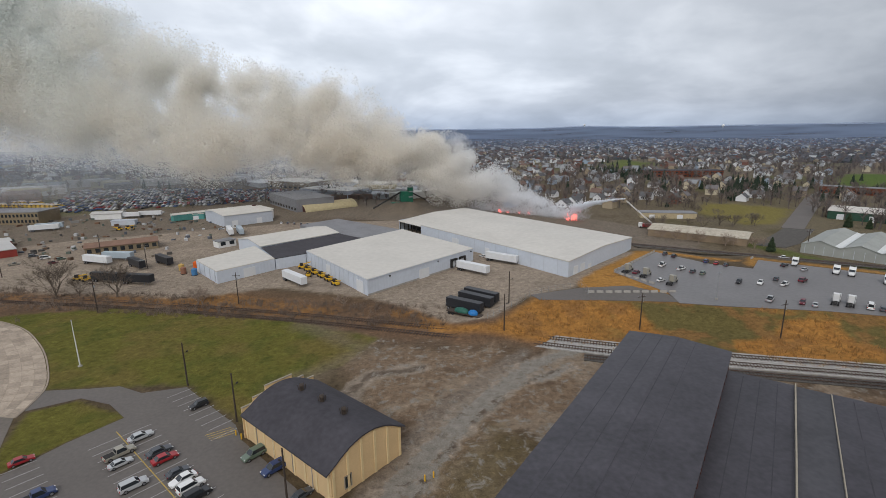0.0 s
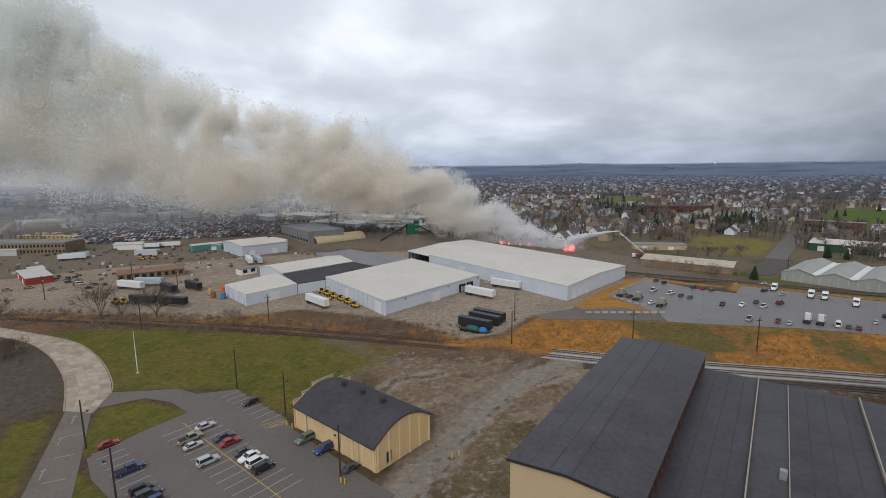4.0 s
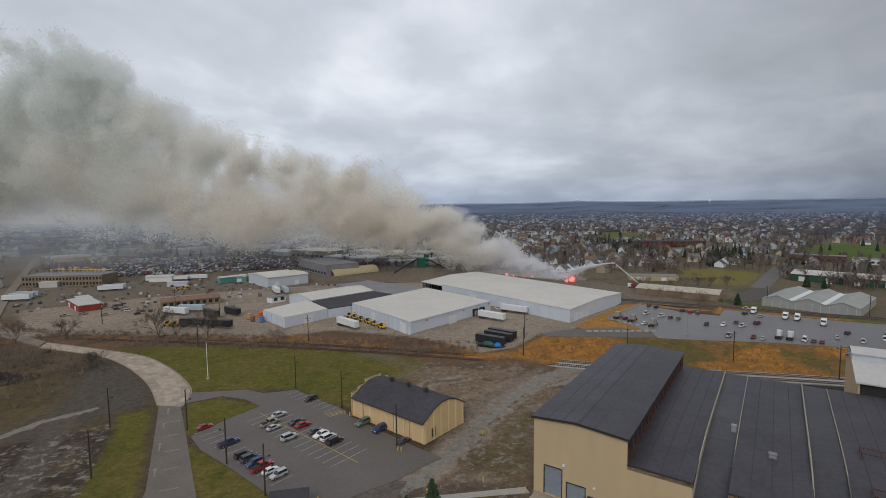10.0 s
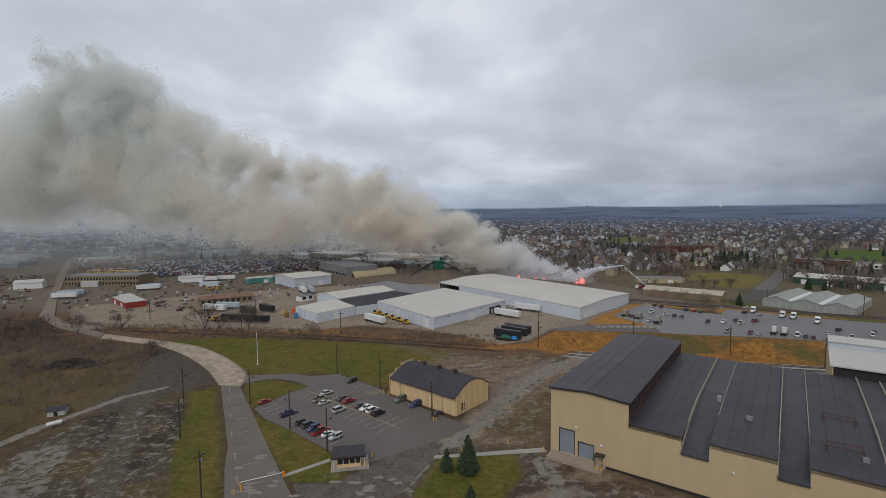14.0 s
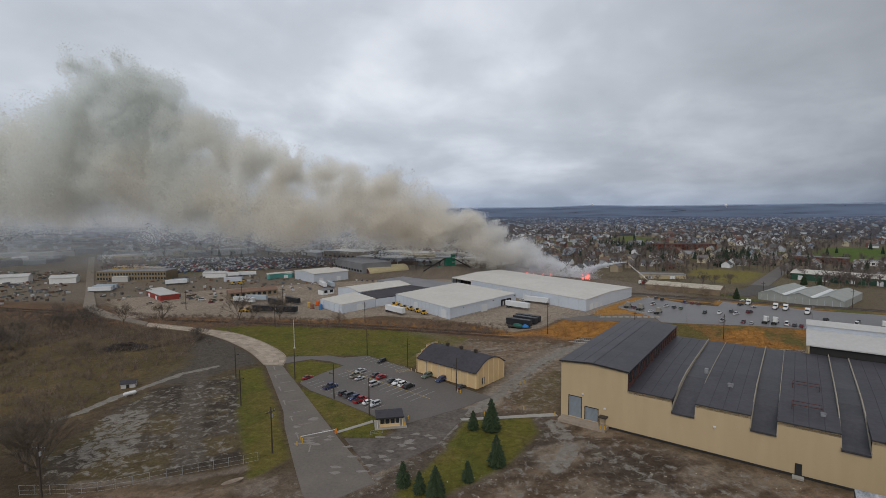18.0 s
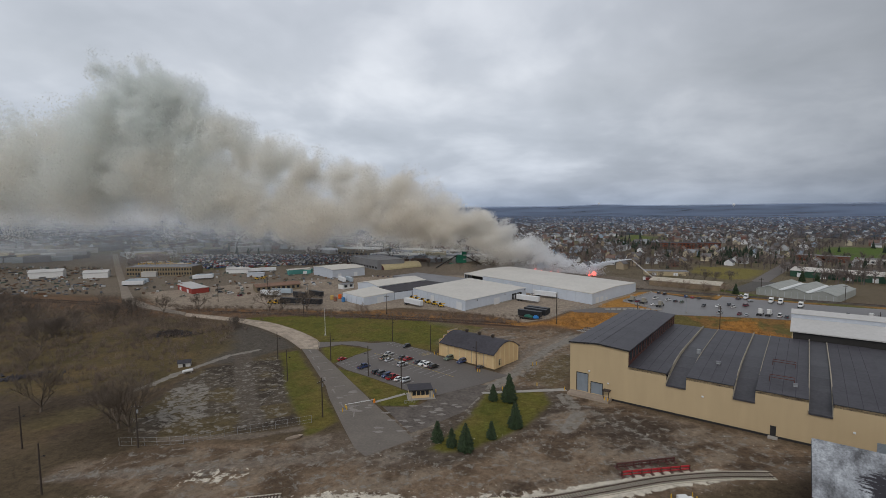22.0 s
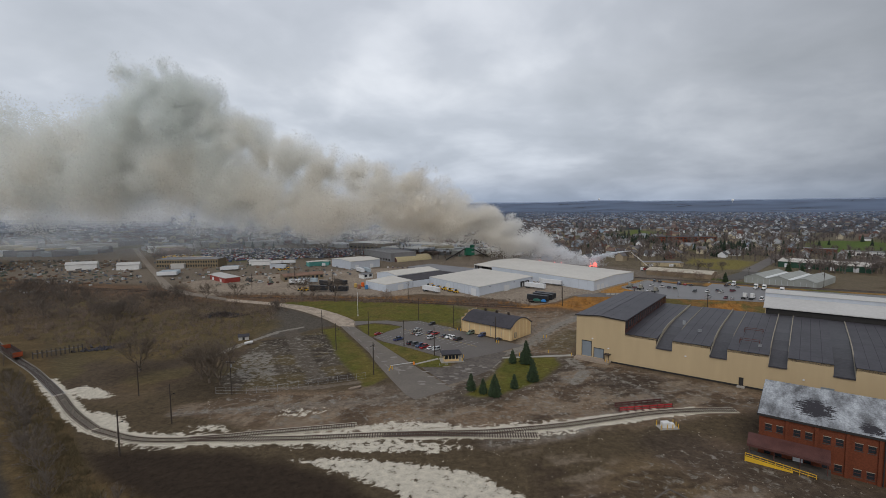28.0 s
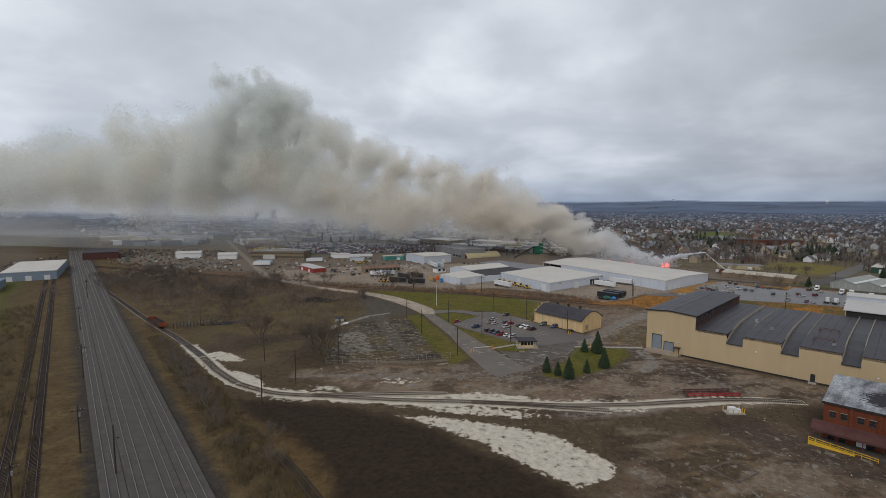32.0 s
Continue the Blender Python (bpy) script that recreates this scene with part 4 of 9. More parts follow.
def small_sheds():
    b = thing("warehouse", pose(0, 0, 0), "low blue-grey workshop with a pale flat roof", "workshop")
    f, r, k, l = (-76.9, 217), (-61.6, 236), (-78.9, 259), (-93.6, 234.3)
    poly_shell(b, [f, r, k, l], 0.45, 5.2, "wh_wall", "wh_roof")
    edge_box("door", "white_door", b, f, r, 10.5, 15.5, -0.05, 0.15, 0.45, 4.1, "white roller door")
    for i in range(4):
        edge_box("wall_pipe", "wh_post", b, l, f, 4 + i * 6, 4.25 + i * 6, 0, 0.25, 0.45, 5.1)
    b = thing("warehouse", pose(-75.6, 257.6, 0.5, 0, 0, 46), "long gabled shed with a pale metal roof", "workshop")
    for q in ((0, 42, 0, 0.3, 0, 5.0), (0, 42, 24.4, 24.7, 0, 5.0), (0, 0.3, 0.3, 24.4, 0, 5.0), (41.7, 42, 0.3, 24.4, 0, 5.0)):
        pbox("wall", "wh_wall", b, q)
    bm = bmesh.new()
    profile(bm, [(-0.3, 5.0), (12.3, 6.8), (25, 5.0), (25, 5.3), (12.3, 7.1), (-0.3, 5.3)], -0.3, 42.3, "x")
    part("roof", bm, "wh_roof", b)
    bm = bmesh.new()
    profile(bm, [(0, 5.0), (12.3, 6.8), (24.7, 5.0)], 0, 0.3, "x")
    part("gable", bm, "wh_wall", b)
    b = thing("warehouse", pose(0, 0, 0), "flat-roofed link building with a charcoal roof", "workshop")
    poly_shell(b, [(-61.4, 236.4), (-51.0, 245.2), (-29.6, 272.2), (-45.8, 288.3), (-75.0, 256.8)], 0.45, 5.0, "wh_wall", "charcoal_roof")
    b = thing("warehouse", pose(-31.4, 274.4, 0.5, 0, 0, 49), "low flat-roofed building with a grey membrane roof", "workshop")
    shell(b, 26, 56, 4.8, "grey_roof", "grey_roof")
    b = thing("warehouse", pose(-133, 343, 0.5, 0, 0, 44), "pale grey gabled industrial shed", "warehouse")
    shell(b, 34, 22, 6.2, "white_roof", "wh_roof")
    for k in range(3):
        pbox("door", "white_door", b, (3 + k * 9, 7 + k * 9, -0.12, 0.05, 0, 4.2))
    pbox("chimney", "red_steel", b, (26, 28, 14, 16, 6, 8.4))
    b = thing("shed", pose(-172, 357, 0.5, 0, 0, 43), "long teal sheet-metal storage shed", "shed")
    m = material("teal_sheet", (0.07, 0.22, 0.20), var=0.2)
    shell(b, 21, 8, 3.8, m, "wh_roof")


TAN = pose(14.75, 86.6, 0, 0, 0, -34.5)


def works_building():
    b = thing("factory_building", TAN, "tan-walled factory with dark stepped membrane roofs", "factory")
    # tall bay
    U, V, Z = 17.2, 58.0, 15.3
    door = ((2.2, 5.6, 0.9, 6.4), (6.6, 10.0, 0.9, 4.3))
    for q in ((0, 2.2, 0, Z - 0.1), (5.6, 6.6, 0, Z - 0.1), (10, U, 0, Z - 0.1), (2.2, 5.6, 6.4, Z - 0.1), (2.2, 5.6, 0, 0.9), (6.6, 10, 4.3, Z - 0.1), (6.6, 10, 0, 0.9)):
        pbox("wall_panel", "tan_wall", b, (q[0], q[1], 0, 0.35, q[2], q[3]))
    pbox("wall", "tan_wall", b, (0, 0.35, 0.35, V, 0, Z))
    pbox("wall", "tan_wall", b, (0.35, U, V - 0.35, V, 0, Z))
    for x0, x1, z0, z1 in door:
        pbox("roller_door", "grey_door", b, (x0, x1, 0.12, 0.2, z0, z1), "grey-blue roller door")
        for q in ((x0 - 0.15, x0, -0.06, 0.12, z0, z1), (x1, x1 + 0.15, -0.06, 0.12, z0, z1), (x0 - 0.15, x1 + 0.15, -0.06, 0.12, z1, z1 + 0.2)):
            pbox("door_frame", "dark_trim", b, q)
    bm = bmesh.new()
    profile(bm, [(-0.4, Z), (8.2, Z + 0.75), (U + 0.4, Z + 0.1), (U + 0.4, Z + 0.45), (8.2, Z + 1.1), (-0.4, Z + 0.35)], -0.4, V + 0.4, "y")
    part("roof", bm, "dark_roof", b)
    bm = bmesh.new()
    profile(bm, [(-0.42, Z - 0.06), (8.2, Z + 0.69), (U + 0.42, Z + 0.04), (U + 0.42, Z + 0.46), (8.2, Z + 1.11), (-0.42, Z + 0.36)], -0.46, -0.4, "y")
    part("eave_trim", bm, "dark_trim", b)
    bm = bmesh.new()
    profile(bm, [(0, Z - 0.1), (U, Z - 0.1), (U, Z + 0.08), (8.2, Z + 0.73), (0, Z - 0.01)], 0.0, 0.35, "y")
    part("gable", bm, "tan_wall", b)
    for k in range(1, 6):
        x = k * 2.9
        zr = Z + 0.35 + 0.75 * min(x / 8.2, (U - x) / (U - 8.2)) + 0.02
        pbox("roof_seam", "roof_seam", b, (x, x + 0.12, 0, V, zr - 0.05, zr + 0.025))
    # clerestory on the inner side of the tall bay
    pbox("clerestory_wall", "red_steel", b, (U - 0.3, U, 0.35, V, 11.0, Z))
    for k in range(19):
        y = 1.2 + k * 3.0
        w = pbox("clerestory_window", "glass", b, (U, U + 0.08, y, y + 2.4, 12.4, Z - 0.4))
        pbox("mullion", "dark_trim", w, (U + 0.08, U + 0.14, y + 1.15, y + 1.25, 12.4, Z - 0.4))
        pbox("window_post", "red_steel", b, (U, U + 0.2, y + 2.45, y + 2.95, 11.8, Z - 0.2))
    # sawtooth bays with sunken gutters
    edges = [(17.2, 27.3), (32.2, 43.0), (47.7, 58.2), (62.7, 73.0), (77.7, 88.2), (92.8, 104.0)]
    for i, (a, c) in enumerate(edges):
        pbox("wall", "tan_wall", b, (a + (0.0 if i else 0), c, 0, 0.35, 0, 10.85))
        pbox("coping", "dark_trim", b, (a, c, -0.05, 0.4, 10.85, 10.95))
        bm = bmesh.new()
        profile(bm, [(0.0, 10.9), (10, 11.5), (26, 12.1), (58, 12.2), (58, 10.2), (0.0, 10.2)], a, c, "x")
        part("roof", bm, "dark_roof", b)
        if i > 2:
            bm = bmesh.new()
            profile(bm, [(-0.1, 8.4), (6, 10.2), (12, 11.6), (20, 12.4), (30, 12.6), (57.5, 12.55), (57.5, 11.0), (0, 8.2)], a - 0.12, a + 0.12, "x")
            part("gutter_wall", bm, "flashing", b)
        for k in range(1, 4):
            bm = bmesh.new()
            x = a + k * (c - a) / 4
            profile(bm, [(0.4, 10.93), (10, 11.53), (26, 12.13), (57, 12.22), (57, 12.1), (26, 12.0), (10, 11.4), (0.4, 10.8)], x, x + 0.14, "x")
            part("roof_seam", bm, "roof_seam", b)
    for k, ((_, a), (c, _)) in enumerate(zip(edges[:-1], edges[1:])):
        pbox("wall", "tan_wall", b, (a, c, 0.02, 0.37, 0, 7.65))
        bm = bmesh.new()
        profile(bm, [(-0.35, 8.0), (4, 9.0), (10, 10.5), (18, 11.6), (28, 12.05), (58, 12.1), (58, 11.8), (28, 11.7), (10, 10.1), (-0.35, 7.6)], a, c, "x")
        part("gutter_roof", bm, "dark_roof2", b)
        if k < 3:
            bm = bmesh.new()
            profile(bm, [(-0.2, 8.05), (5, 9.7), (10, 11.2), (18, 12.0), (30, 12.4), (57.5, 12.4), (57.5, 10.8), (0, 7.9)], c - 0.07, c + 0.07, "x")
            part("gutter_flashing", bm, "flashing", b)
        if k > 2:
            continue
        bm = bmesh.new()
        profile(bm, [(-0.3, 8.4), (5, 10.6), (10, 11.9), (18, 12.7), (30, 12.85), (57.5, 12.85), (57.5, 10.8), (0, 8.0)], a - 0.1, a + 0.1, "x")
        part("gutter_wall", bm, "flashing", b)
    pbox("wall", "tan_wall", b, (17.2, 104, 57.6, 58, 0, 10.2))
    pbox("wall", "tan_wall", b, (103.65, 104, 0.35, 57.6, 0, 10.2))
    pbox("base_strip", "dark_trim", b, (10, 104, -0.06, 0, 0, 0.55))
    # roof fittings
    for x, y, z, s in ((37.7, 15.2, 11.7, 1.1), (55.5, 7.5, 11.35, 0.9)):
        v = pbox("roof_vent", "steel", b, (x - s / 2, x + s / 2, y - s / 2, y + s / 2, z - 0.3, z + 0.5))
        pbox("vent_hood", "grey_roof", v, (x - s * 0.58, x + s * 0.58, y - s * 0.58, y + s * 0.58, z + 0.5, z + 0.7), bevel=0.08)
    pbox("air_unit", "steel", b, (31.0, 31.9, 22, 23.0, 11.2, 13.1), "grey rooftop air unit", 0.06)
    for x, y in ((50.0, 22.0), (50.0, 8.0)):
        bm = bmesh.new()
        z = 11.0 + (0.75 if y > 10 else 0.3)
        for dx in (0, 5.2):
            box(bm, x + dx, x + dx + 0.15, y, y + 0.15, z, z + 1.3)
            box(bm, x + dx, x + dx + 0.15, y + 2.4, y + 2.55, z, z + 1.3)
            box(bm, x + dx, x + dx + 0.15, y, y + 2.5, z + 1.15, z + 1.3)
        box(bm, x, x + 5.3, y, y + 0.15, z + 1.15, z + 1.3)
        box(bm, x, x + 5.3, y + 2.4, y + 2.55, z + 1.15, z + 1.3)
        part("roof_frame", bm, "red_steel", b, "rust-red steel rail frame on the roof")
    # doors and lamps in the long wall
    d = pbox("door", "dark_trim", b, (51.0, 52.2, -0.12, 0.05, 0.55, 2.9), "brown personnel door")
    pbox("door_step", "kerb", d, (50.6, 52.6, -1.3, -0.12, 0, 0.4))
    pbox("roller_door", "grey_door", b, (70.4, 73.4, -0.1, 0.05, 0.5, 4.2), "grey roller door")
    for x, z in ((5.8, 7.4), (11.5, 4.8), (66.3, 5.2), (36, 6.5)):
        pbox("wall_lamp", "white_door", b, (x, x + 0.5, -0.45, 0, z, z + 0.35), bevel=0.05)
    p = pbox("porch", "wood", b, (10.6, 12.6, -1.8, 0, 2.9, 3.15))
    for x in (10.8, 12.3):
        pbox("porch_post", "wood", p, (x, x + 0.15, -1.75, -1.6, 0.4, 2.9))
    pbox("dock", "concrete", b, (0.4, 12.8, -3.2, 0, 0, 0.75), "concrete loading dock")
    for x in (11.5, 12.5):
        pbox("bollard", "yellow", b, (x, x + 0.2, -3.0, -2.8, 0.75, 1.7))
    # white-roofed hall behind
    b = thing("factory_hall", TAN, "tall factory hall with a white metal roof", "factory")
    bm = bmesh.new()
    profile(bm, [(60, 0), (60, 14.4), (72, 17.9), (84, 14.4), (84, 0)], 53.5, 53.85, "x")
    part("gable", bm, "tan_wall", b)
    bm = bmesh.new()
    profile(bm, [(60, 0), (60, 14.4), (72, 17.9), (84, 14.4), (84, 0)], 150, 150.35, "x")
    part("gable", bm, "tan_wall", b)
    # wall coloured near black in place of the shade under the eave
    pbox("wall", "dark_trim", b, (53.85, 150, 60, 60.3, 0, 14.3), "near-black side wall painted for the shadowed gap below the eave")
    pbox("wall", "tan_wall", b, (53.85, 150, 83.7, 84, 0, 14.3))
    for s in (1, -1):
        bm = bmesh.new()
        profile(bm, [(72 - s * 12.8, 14.2), (72, 17.95), (72, 18.3), (72 - s * 12.8, 14.55)], 53.0, 150.8, "x")
        part("roof", bm, "white_roof", b)
    pbox("monitor_wall", "wh_post", b, (53.0, 150.8, 68.6, 68.9, 16.6, 18.9), "pale grey upright band below the ridge")
    bm = bmesh.new()
    profile(bm, [(68.3, 18.7), (72, 19.7), (75.7, 18.7), (75.7, 18.95), (72, 19.95), (68.3, 18.95)], 52.9, 150.9, "x")
    part("monitor_roof", bm, "white_roof", b)
    pbox("monitor_wall", "wh_post", b, (53.0, 150.8, 75.1, 75.4, 16.6, 18.9))


def curved_building():
    b = thing("office_building", pose(-27.1, 122.4, 0.05, 0, 0, -39.5), "yellow block building with a curved dark roof and stepped parapet", "workshop")
    u, v, z, h = 25.8, 15.0, 5.3, 3.0
    for q in ((0.4, u - 0.4, 0, 0.3, 0, z), (0.4, u - 0.4, v - 0.3, v, 0, z)):
        pbox("wall", "cb_wall", b, q)
    arc = [(v * i / 16, z + h * (1 - (2 * i / 16 - 1) ** 2)) for i in range(17)]
    for x in (0, u - 0.4):
        bm = bmesh.new()
        profile(bm, [(0, 0)] + arc + [(v, 0)], x, x + 0.4, "x")
        part("end_wall", bm, "cb_wall", b)
    bm = bmesh.new()
    low = [(-0.9, z - 0.25)] + arc[1:-1] + [(v + 0.9, z - 0.25)]
    profile(bm, [(a, c + 0.25) for a, c in low] + [(a, c) for a, c in low[::-1]], 0.4, u + 0.25, "x")
    part("roof", bm, "charcoal_roof", b)
    # stepped parapet at the far end
    for a, c, t in ((-0.3, 2.0, z + 0.9), (2.0, 4.6, z + 2.0), (4.6, 10.4, z + 3.3), (10.4, 13.0, z + 2.0), (13.0, v + 0.3, z + 0.9)):
        pbox("parapet", "cb_wall", b, (-0.25, 0, a, c, 0, t))
        pbox("coping", "flashing", b, (-0.3, 0.08, a - 0.05, c + 0.05, t, t + 0.15))
    for k in range(9):
        x = 0.4 + k * (u - 1.2) / 8
        pbox("pilaster", "cb_pilaster", b, (x, x + 0.45, -0.12, 0, 0, z - 0.1))
    for k in range(6):
        y = 0.3 + k * (v - 0.9) / 5
        pbox("pilaster", "cb_pilaster", b, (u, u + 0.12, y, y + 0.45, 0, z + h * (1 - (2 * (y + 0.2) / v - 1) ** 2) - 0.3))
    w = pbox("window", "glass", b, (u, u + 0.06, 2.6, 3.8, 0.9, 2.9))
    for q in ((u, u + 0.12, 2.45, 2.6, 0.8, 3.0), (u, u + 0.12, 3.8, 3.95, 0.8, 3.0), (u, u + 0.12, 2.45, 3.95, 2.9, 3.05), (u, u + 0.12, 2.45, 3.95, 0.75, 0.9)):
        pbox("window_frame", "flashing", w, q)
    for k in range(3):
        x = 6.5 + k * 6.2
        bm = bmesh.new()
        tube(bm, (x, 8.4, z + h), (x, 8.4, z + h + 0.7), 0.45, 0.45, 12)
        bmesh.ops.create_uvsphere(bm, u_segments=12, v_segments=8, radius=0.5, matrix=Matrix.Translation((x, 8.4, z + h + 1.0)))
        for a in range(6):
            c, s = math.cos(a * 1.047), math.sin(a * 1.047)
            tube(bm, (x + 0.6 * c, 8.4 + 0.6 * s, z + h + 0.3), (x + 0.7 * c, 8.4 + 0.7 * s, z + h + 1.3), 0.06, 0.06, 4)
        part("turbine_vent", bm, "wood", b, "rusty round turbine vent")
    for x in (4.2, 9.8, 15.5, 21):
        pbox("wall_conduit", "kerb", b, (x, x + 0.08, -0.14, 0, 0.3, z - 0.2))


def brick_building():
    # the long side faces the siding
    b = thing("brick_building", pose(38.2, 16.6, 0, 0, 0, -34.5), "old red brick building with a torn white roof", "building")
    u, v, z = 62.0, 23.2, 9.4
    bm = bmesh.new()
    profile(bm, [(0, 0), (v, 0), (v, z + 0.35), (0, z - 0.05)], 0, 0.4, "x")
    part("end_wall", bm, "brick", b)
    pbox("wall", "brick", b, (0.4, u, v - 0.4, v, 0, z + 0.3))
    pbox("wall", "brick", b, (0.4, u, 0.25, 0.5, 0, z - 0.06), "red brick back leaf")
    # front leaf: windows in pairs between piers, with real openings
    cols = sorted(c for k in range(12) for c in (1.1 + 4.95 * k, 3.1 + 4.95 * k) if c < u - 2)
    tall = ((0.75, 2.15), (6.1, 7.5))
    x0 = 0.4
    for x in cols:
        pbox("wall_panel", "brick", b, (x0, x, 0, 0.25, 0, z - 0.06))
        for a, c in ((0, tall[0][0]), (tall[0][1], tall[1][0]), (tall[1][1], z - 0.06)):
            pbox("wall_panel", "brick", b, (x, x + 1.25, 0, 0.25, a, c))
        x0 = x + 1.25
    pbox("wall_panel", "brick", b, (x0, u, 0, 0.25, 0, z - 0.06))
    for x in cols:
        for z0, z1 in tall:
            w = pbox("window", "glass", b, (x + 0.07, x + 1.18, 0.16, 0.22, z0 + 0.06, z1 - 0.06))
            for q in ((x, x + 0.07, 0.1, 0.22, z0, z1), (x + 1.18, x + 1.25, 0.1, 0.22, z0, z1), (x, x + 1.25, 0.1, 0.22, (z0 + z1) / 2 - 0.04, (z0 + z1) / 2 + 0.04)):
                pbox("window_frame", "red_steel", w, q)
            pbox("window_sill", "dark_concrete", b, (x - 0.08, x + 1.33, -0.1, 0.05, z0 - 0.14, z0 - 0.02))
            pbox("lintel", "flashing", b, (x - 0.05, x + 1.3, -0.025, 0.02, z1 + 0.02, z1 + 0.16))
    for k in range(12):
        x = 5.0 + 4.95 * k
        pbox("pier", "brick", b, (x - 0.3, x + 0.3, -0.3, 0, 0, z - 0.3))
    bm = bmesh.new()
    tube(bm, (20.4, -0.42, 0.2), (20.4, -0.42, z - 0.2), 0.1, 0.1, 8)
    part("downpipe", bm, "dark_trim", b)
    bm = bmesh.new()
    profile(bm, [(-0.35, z - 0.05), (v + 0.35, z + 0.4), (v + 0.35, z + 0.7), (-0.35, z + 0.25)], -0.35, u + 0.4, "x")
    part("roof", bm, "patchy_roof", b)
    pbox("roof_edge", "dark_trim", b, (-0.4, u + 0.4, -0.42, -0.35, z - 0.2, z + 0.27))
    pbox("roof_edge", "dark_trim", b, (-0.42, -0.35, -0.35, v + 0.35, z - 0.2, z + 0.3))
    # canopy over the loading dock
    bm = bmesh.new()
    profile(bm, [(-4.0, 3.6), (-0.3, 4.75), (-0.3, 4.95), (-4.0, 3.8)], -1.8, 12.3, "x")
    c = part("canopy", bm, "red_steel", b, "rust-red sloping canopy over the dock")
    pbox("fascia", "red_steel", c, (-1.8, 12.3, -4.08, -4.0, 3.35, 3.85))
    for k in range(4):
        pbox("canopy_post", "red_steel", c, (-1.4 + k * 4.4, -1.25 + k * 4.4, -3.7, -3.55, 0.9, 3.7))
    pbox("dock", "dark_concrete", b, (-1.8, 12.5, -3.4, -0.3, 0, 0.9), "dark concrete loading dock")
    pbox("dock_door", "white_door", b, (6.2, 7.9, -0.34, -0.31, 0.9, 2.9), "pale dock door under the canopy")
    r = thing("handrail", b.matrix_basis.copy(), "yellow steel handrail along a ramp", "railing")
    for k in range(10):
        x = -2 + k * 1.35
        pbox("post", "yellow", r, (x, x + 0.1, -4.4, -4.3, 0, 1.9 - k * 0.11))
    for dz in (0.0, -0.5):
        bm = bmesh.new()
        profile(bm, [(-2, 1.78 + dz), (10.3, 0.78 + dz), (10.3, 0.9 + dz), (-2, 1.9 + dz)], -4.4, -4.3, "y")
        part("rail", bm, "yellow", r)
    bm = bmesh.new()
    profile(bm, [(-2, 0.05), (6.4, 0.05), (6.4, 0.45), (-2, 1.1)], -4.45, -4.4, "y")
    part("kick_board", bm, "yellow", r)
    for x, col, lab in ((22.2, "grey_door", "grey-green roller door"), (44, "white_door", "pale steel door")):
        pbox("door", col, b, (x, x + 1.7, -0.36, -0.02, 0, 2.5), lab)


front_warehouse()
big_warehouse()
small_sheds()
works_building()
curved_building()
brick_building()

# ---- railways ----
def rail_piece(bm, line, off, z, h=0.17, w=0.09):
    strip_mesh(bm, line, off - w / 2, off + w / 2, z, z + h)


TIE_MESH = None


def track(name, line, z, label, ties=True, single=None, step=0.62, ballast=None, bw=1.9, steel="rail"):
    """A track: a bed, two rails and its sleepers. Sleepers within the stretch 'single' are objects of their own."""
    global TIE_MESH
    b = thing(name, pose(0, 0, 0), label, "railway track", kind="structure")
    pts = resample(line, step)
    coarse = pts[::4] + [pts[-1]]
    if ballast:
        bm = bmesh.new()
        strip_mesh(bm, coarse, -bw, bw, z - 0.3, z - 0.02)
        part("ballast_bed", bm, ballast, b)
    for off in (-0.76, 0.76):
        bm = bmesh.new()
        rail_piece(bm, coarse, off, z + 0.045)
        part("rail", bm, steel, b)
    if not ties:
        return b
    if TIE_MESH is None:
        bm = bmesh.new()
        box(bm, -1.3, 1.3, -0.13, 0.13, -0.12, 0.045)
        TIE_MESH = mesh("sleeper", bm)
        TIE_MESH.materials.append(MAT["tie"])
    rest = bmesh.new()
    n = 0
    for i, p in enumerate(pts[1:-1]):
        d = pts[i + 2] - pts[i]
        if single and single[0] <= p.x <= single[1] and n < 290:
            ob = new("sleeper", TIE_MESH)
            ob.parent = b
            a = math.atan2(d.y, d.x) - math.pi / 2 + random.uniform(-0.03, 0.03)
            ob.matrix_basis = Matrix.Translation((p.x, p.y, z)) @ Matrix.Rotation(a, 4, "Z")
            n += 1
        else:
            nrm = Vector((d.y, -d.x)).normalized()
            t = d.normalized() * 0.13
            q = [p + nrm * 1.3 + t, p - nrm * 1.3 + t, p - nrm * 1.3 - t, p + nrm * 1.3 - t]
            prism(rest, [(v.x, v.y) for v in q], z - 0.12, z + 0.045)
    if len(rest.verts):
        part("sleepers", rest, "tie", b)["kind"] = "stuff"
    else:
        rest.free()
    return b


def offset_line(line, d):
    a, _ = ribbon(line, d, d)
    return [tuple(p) for p in a]


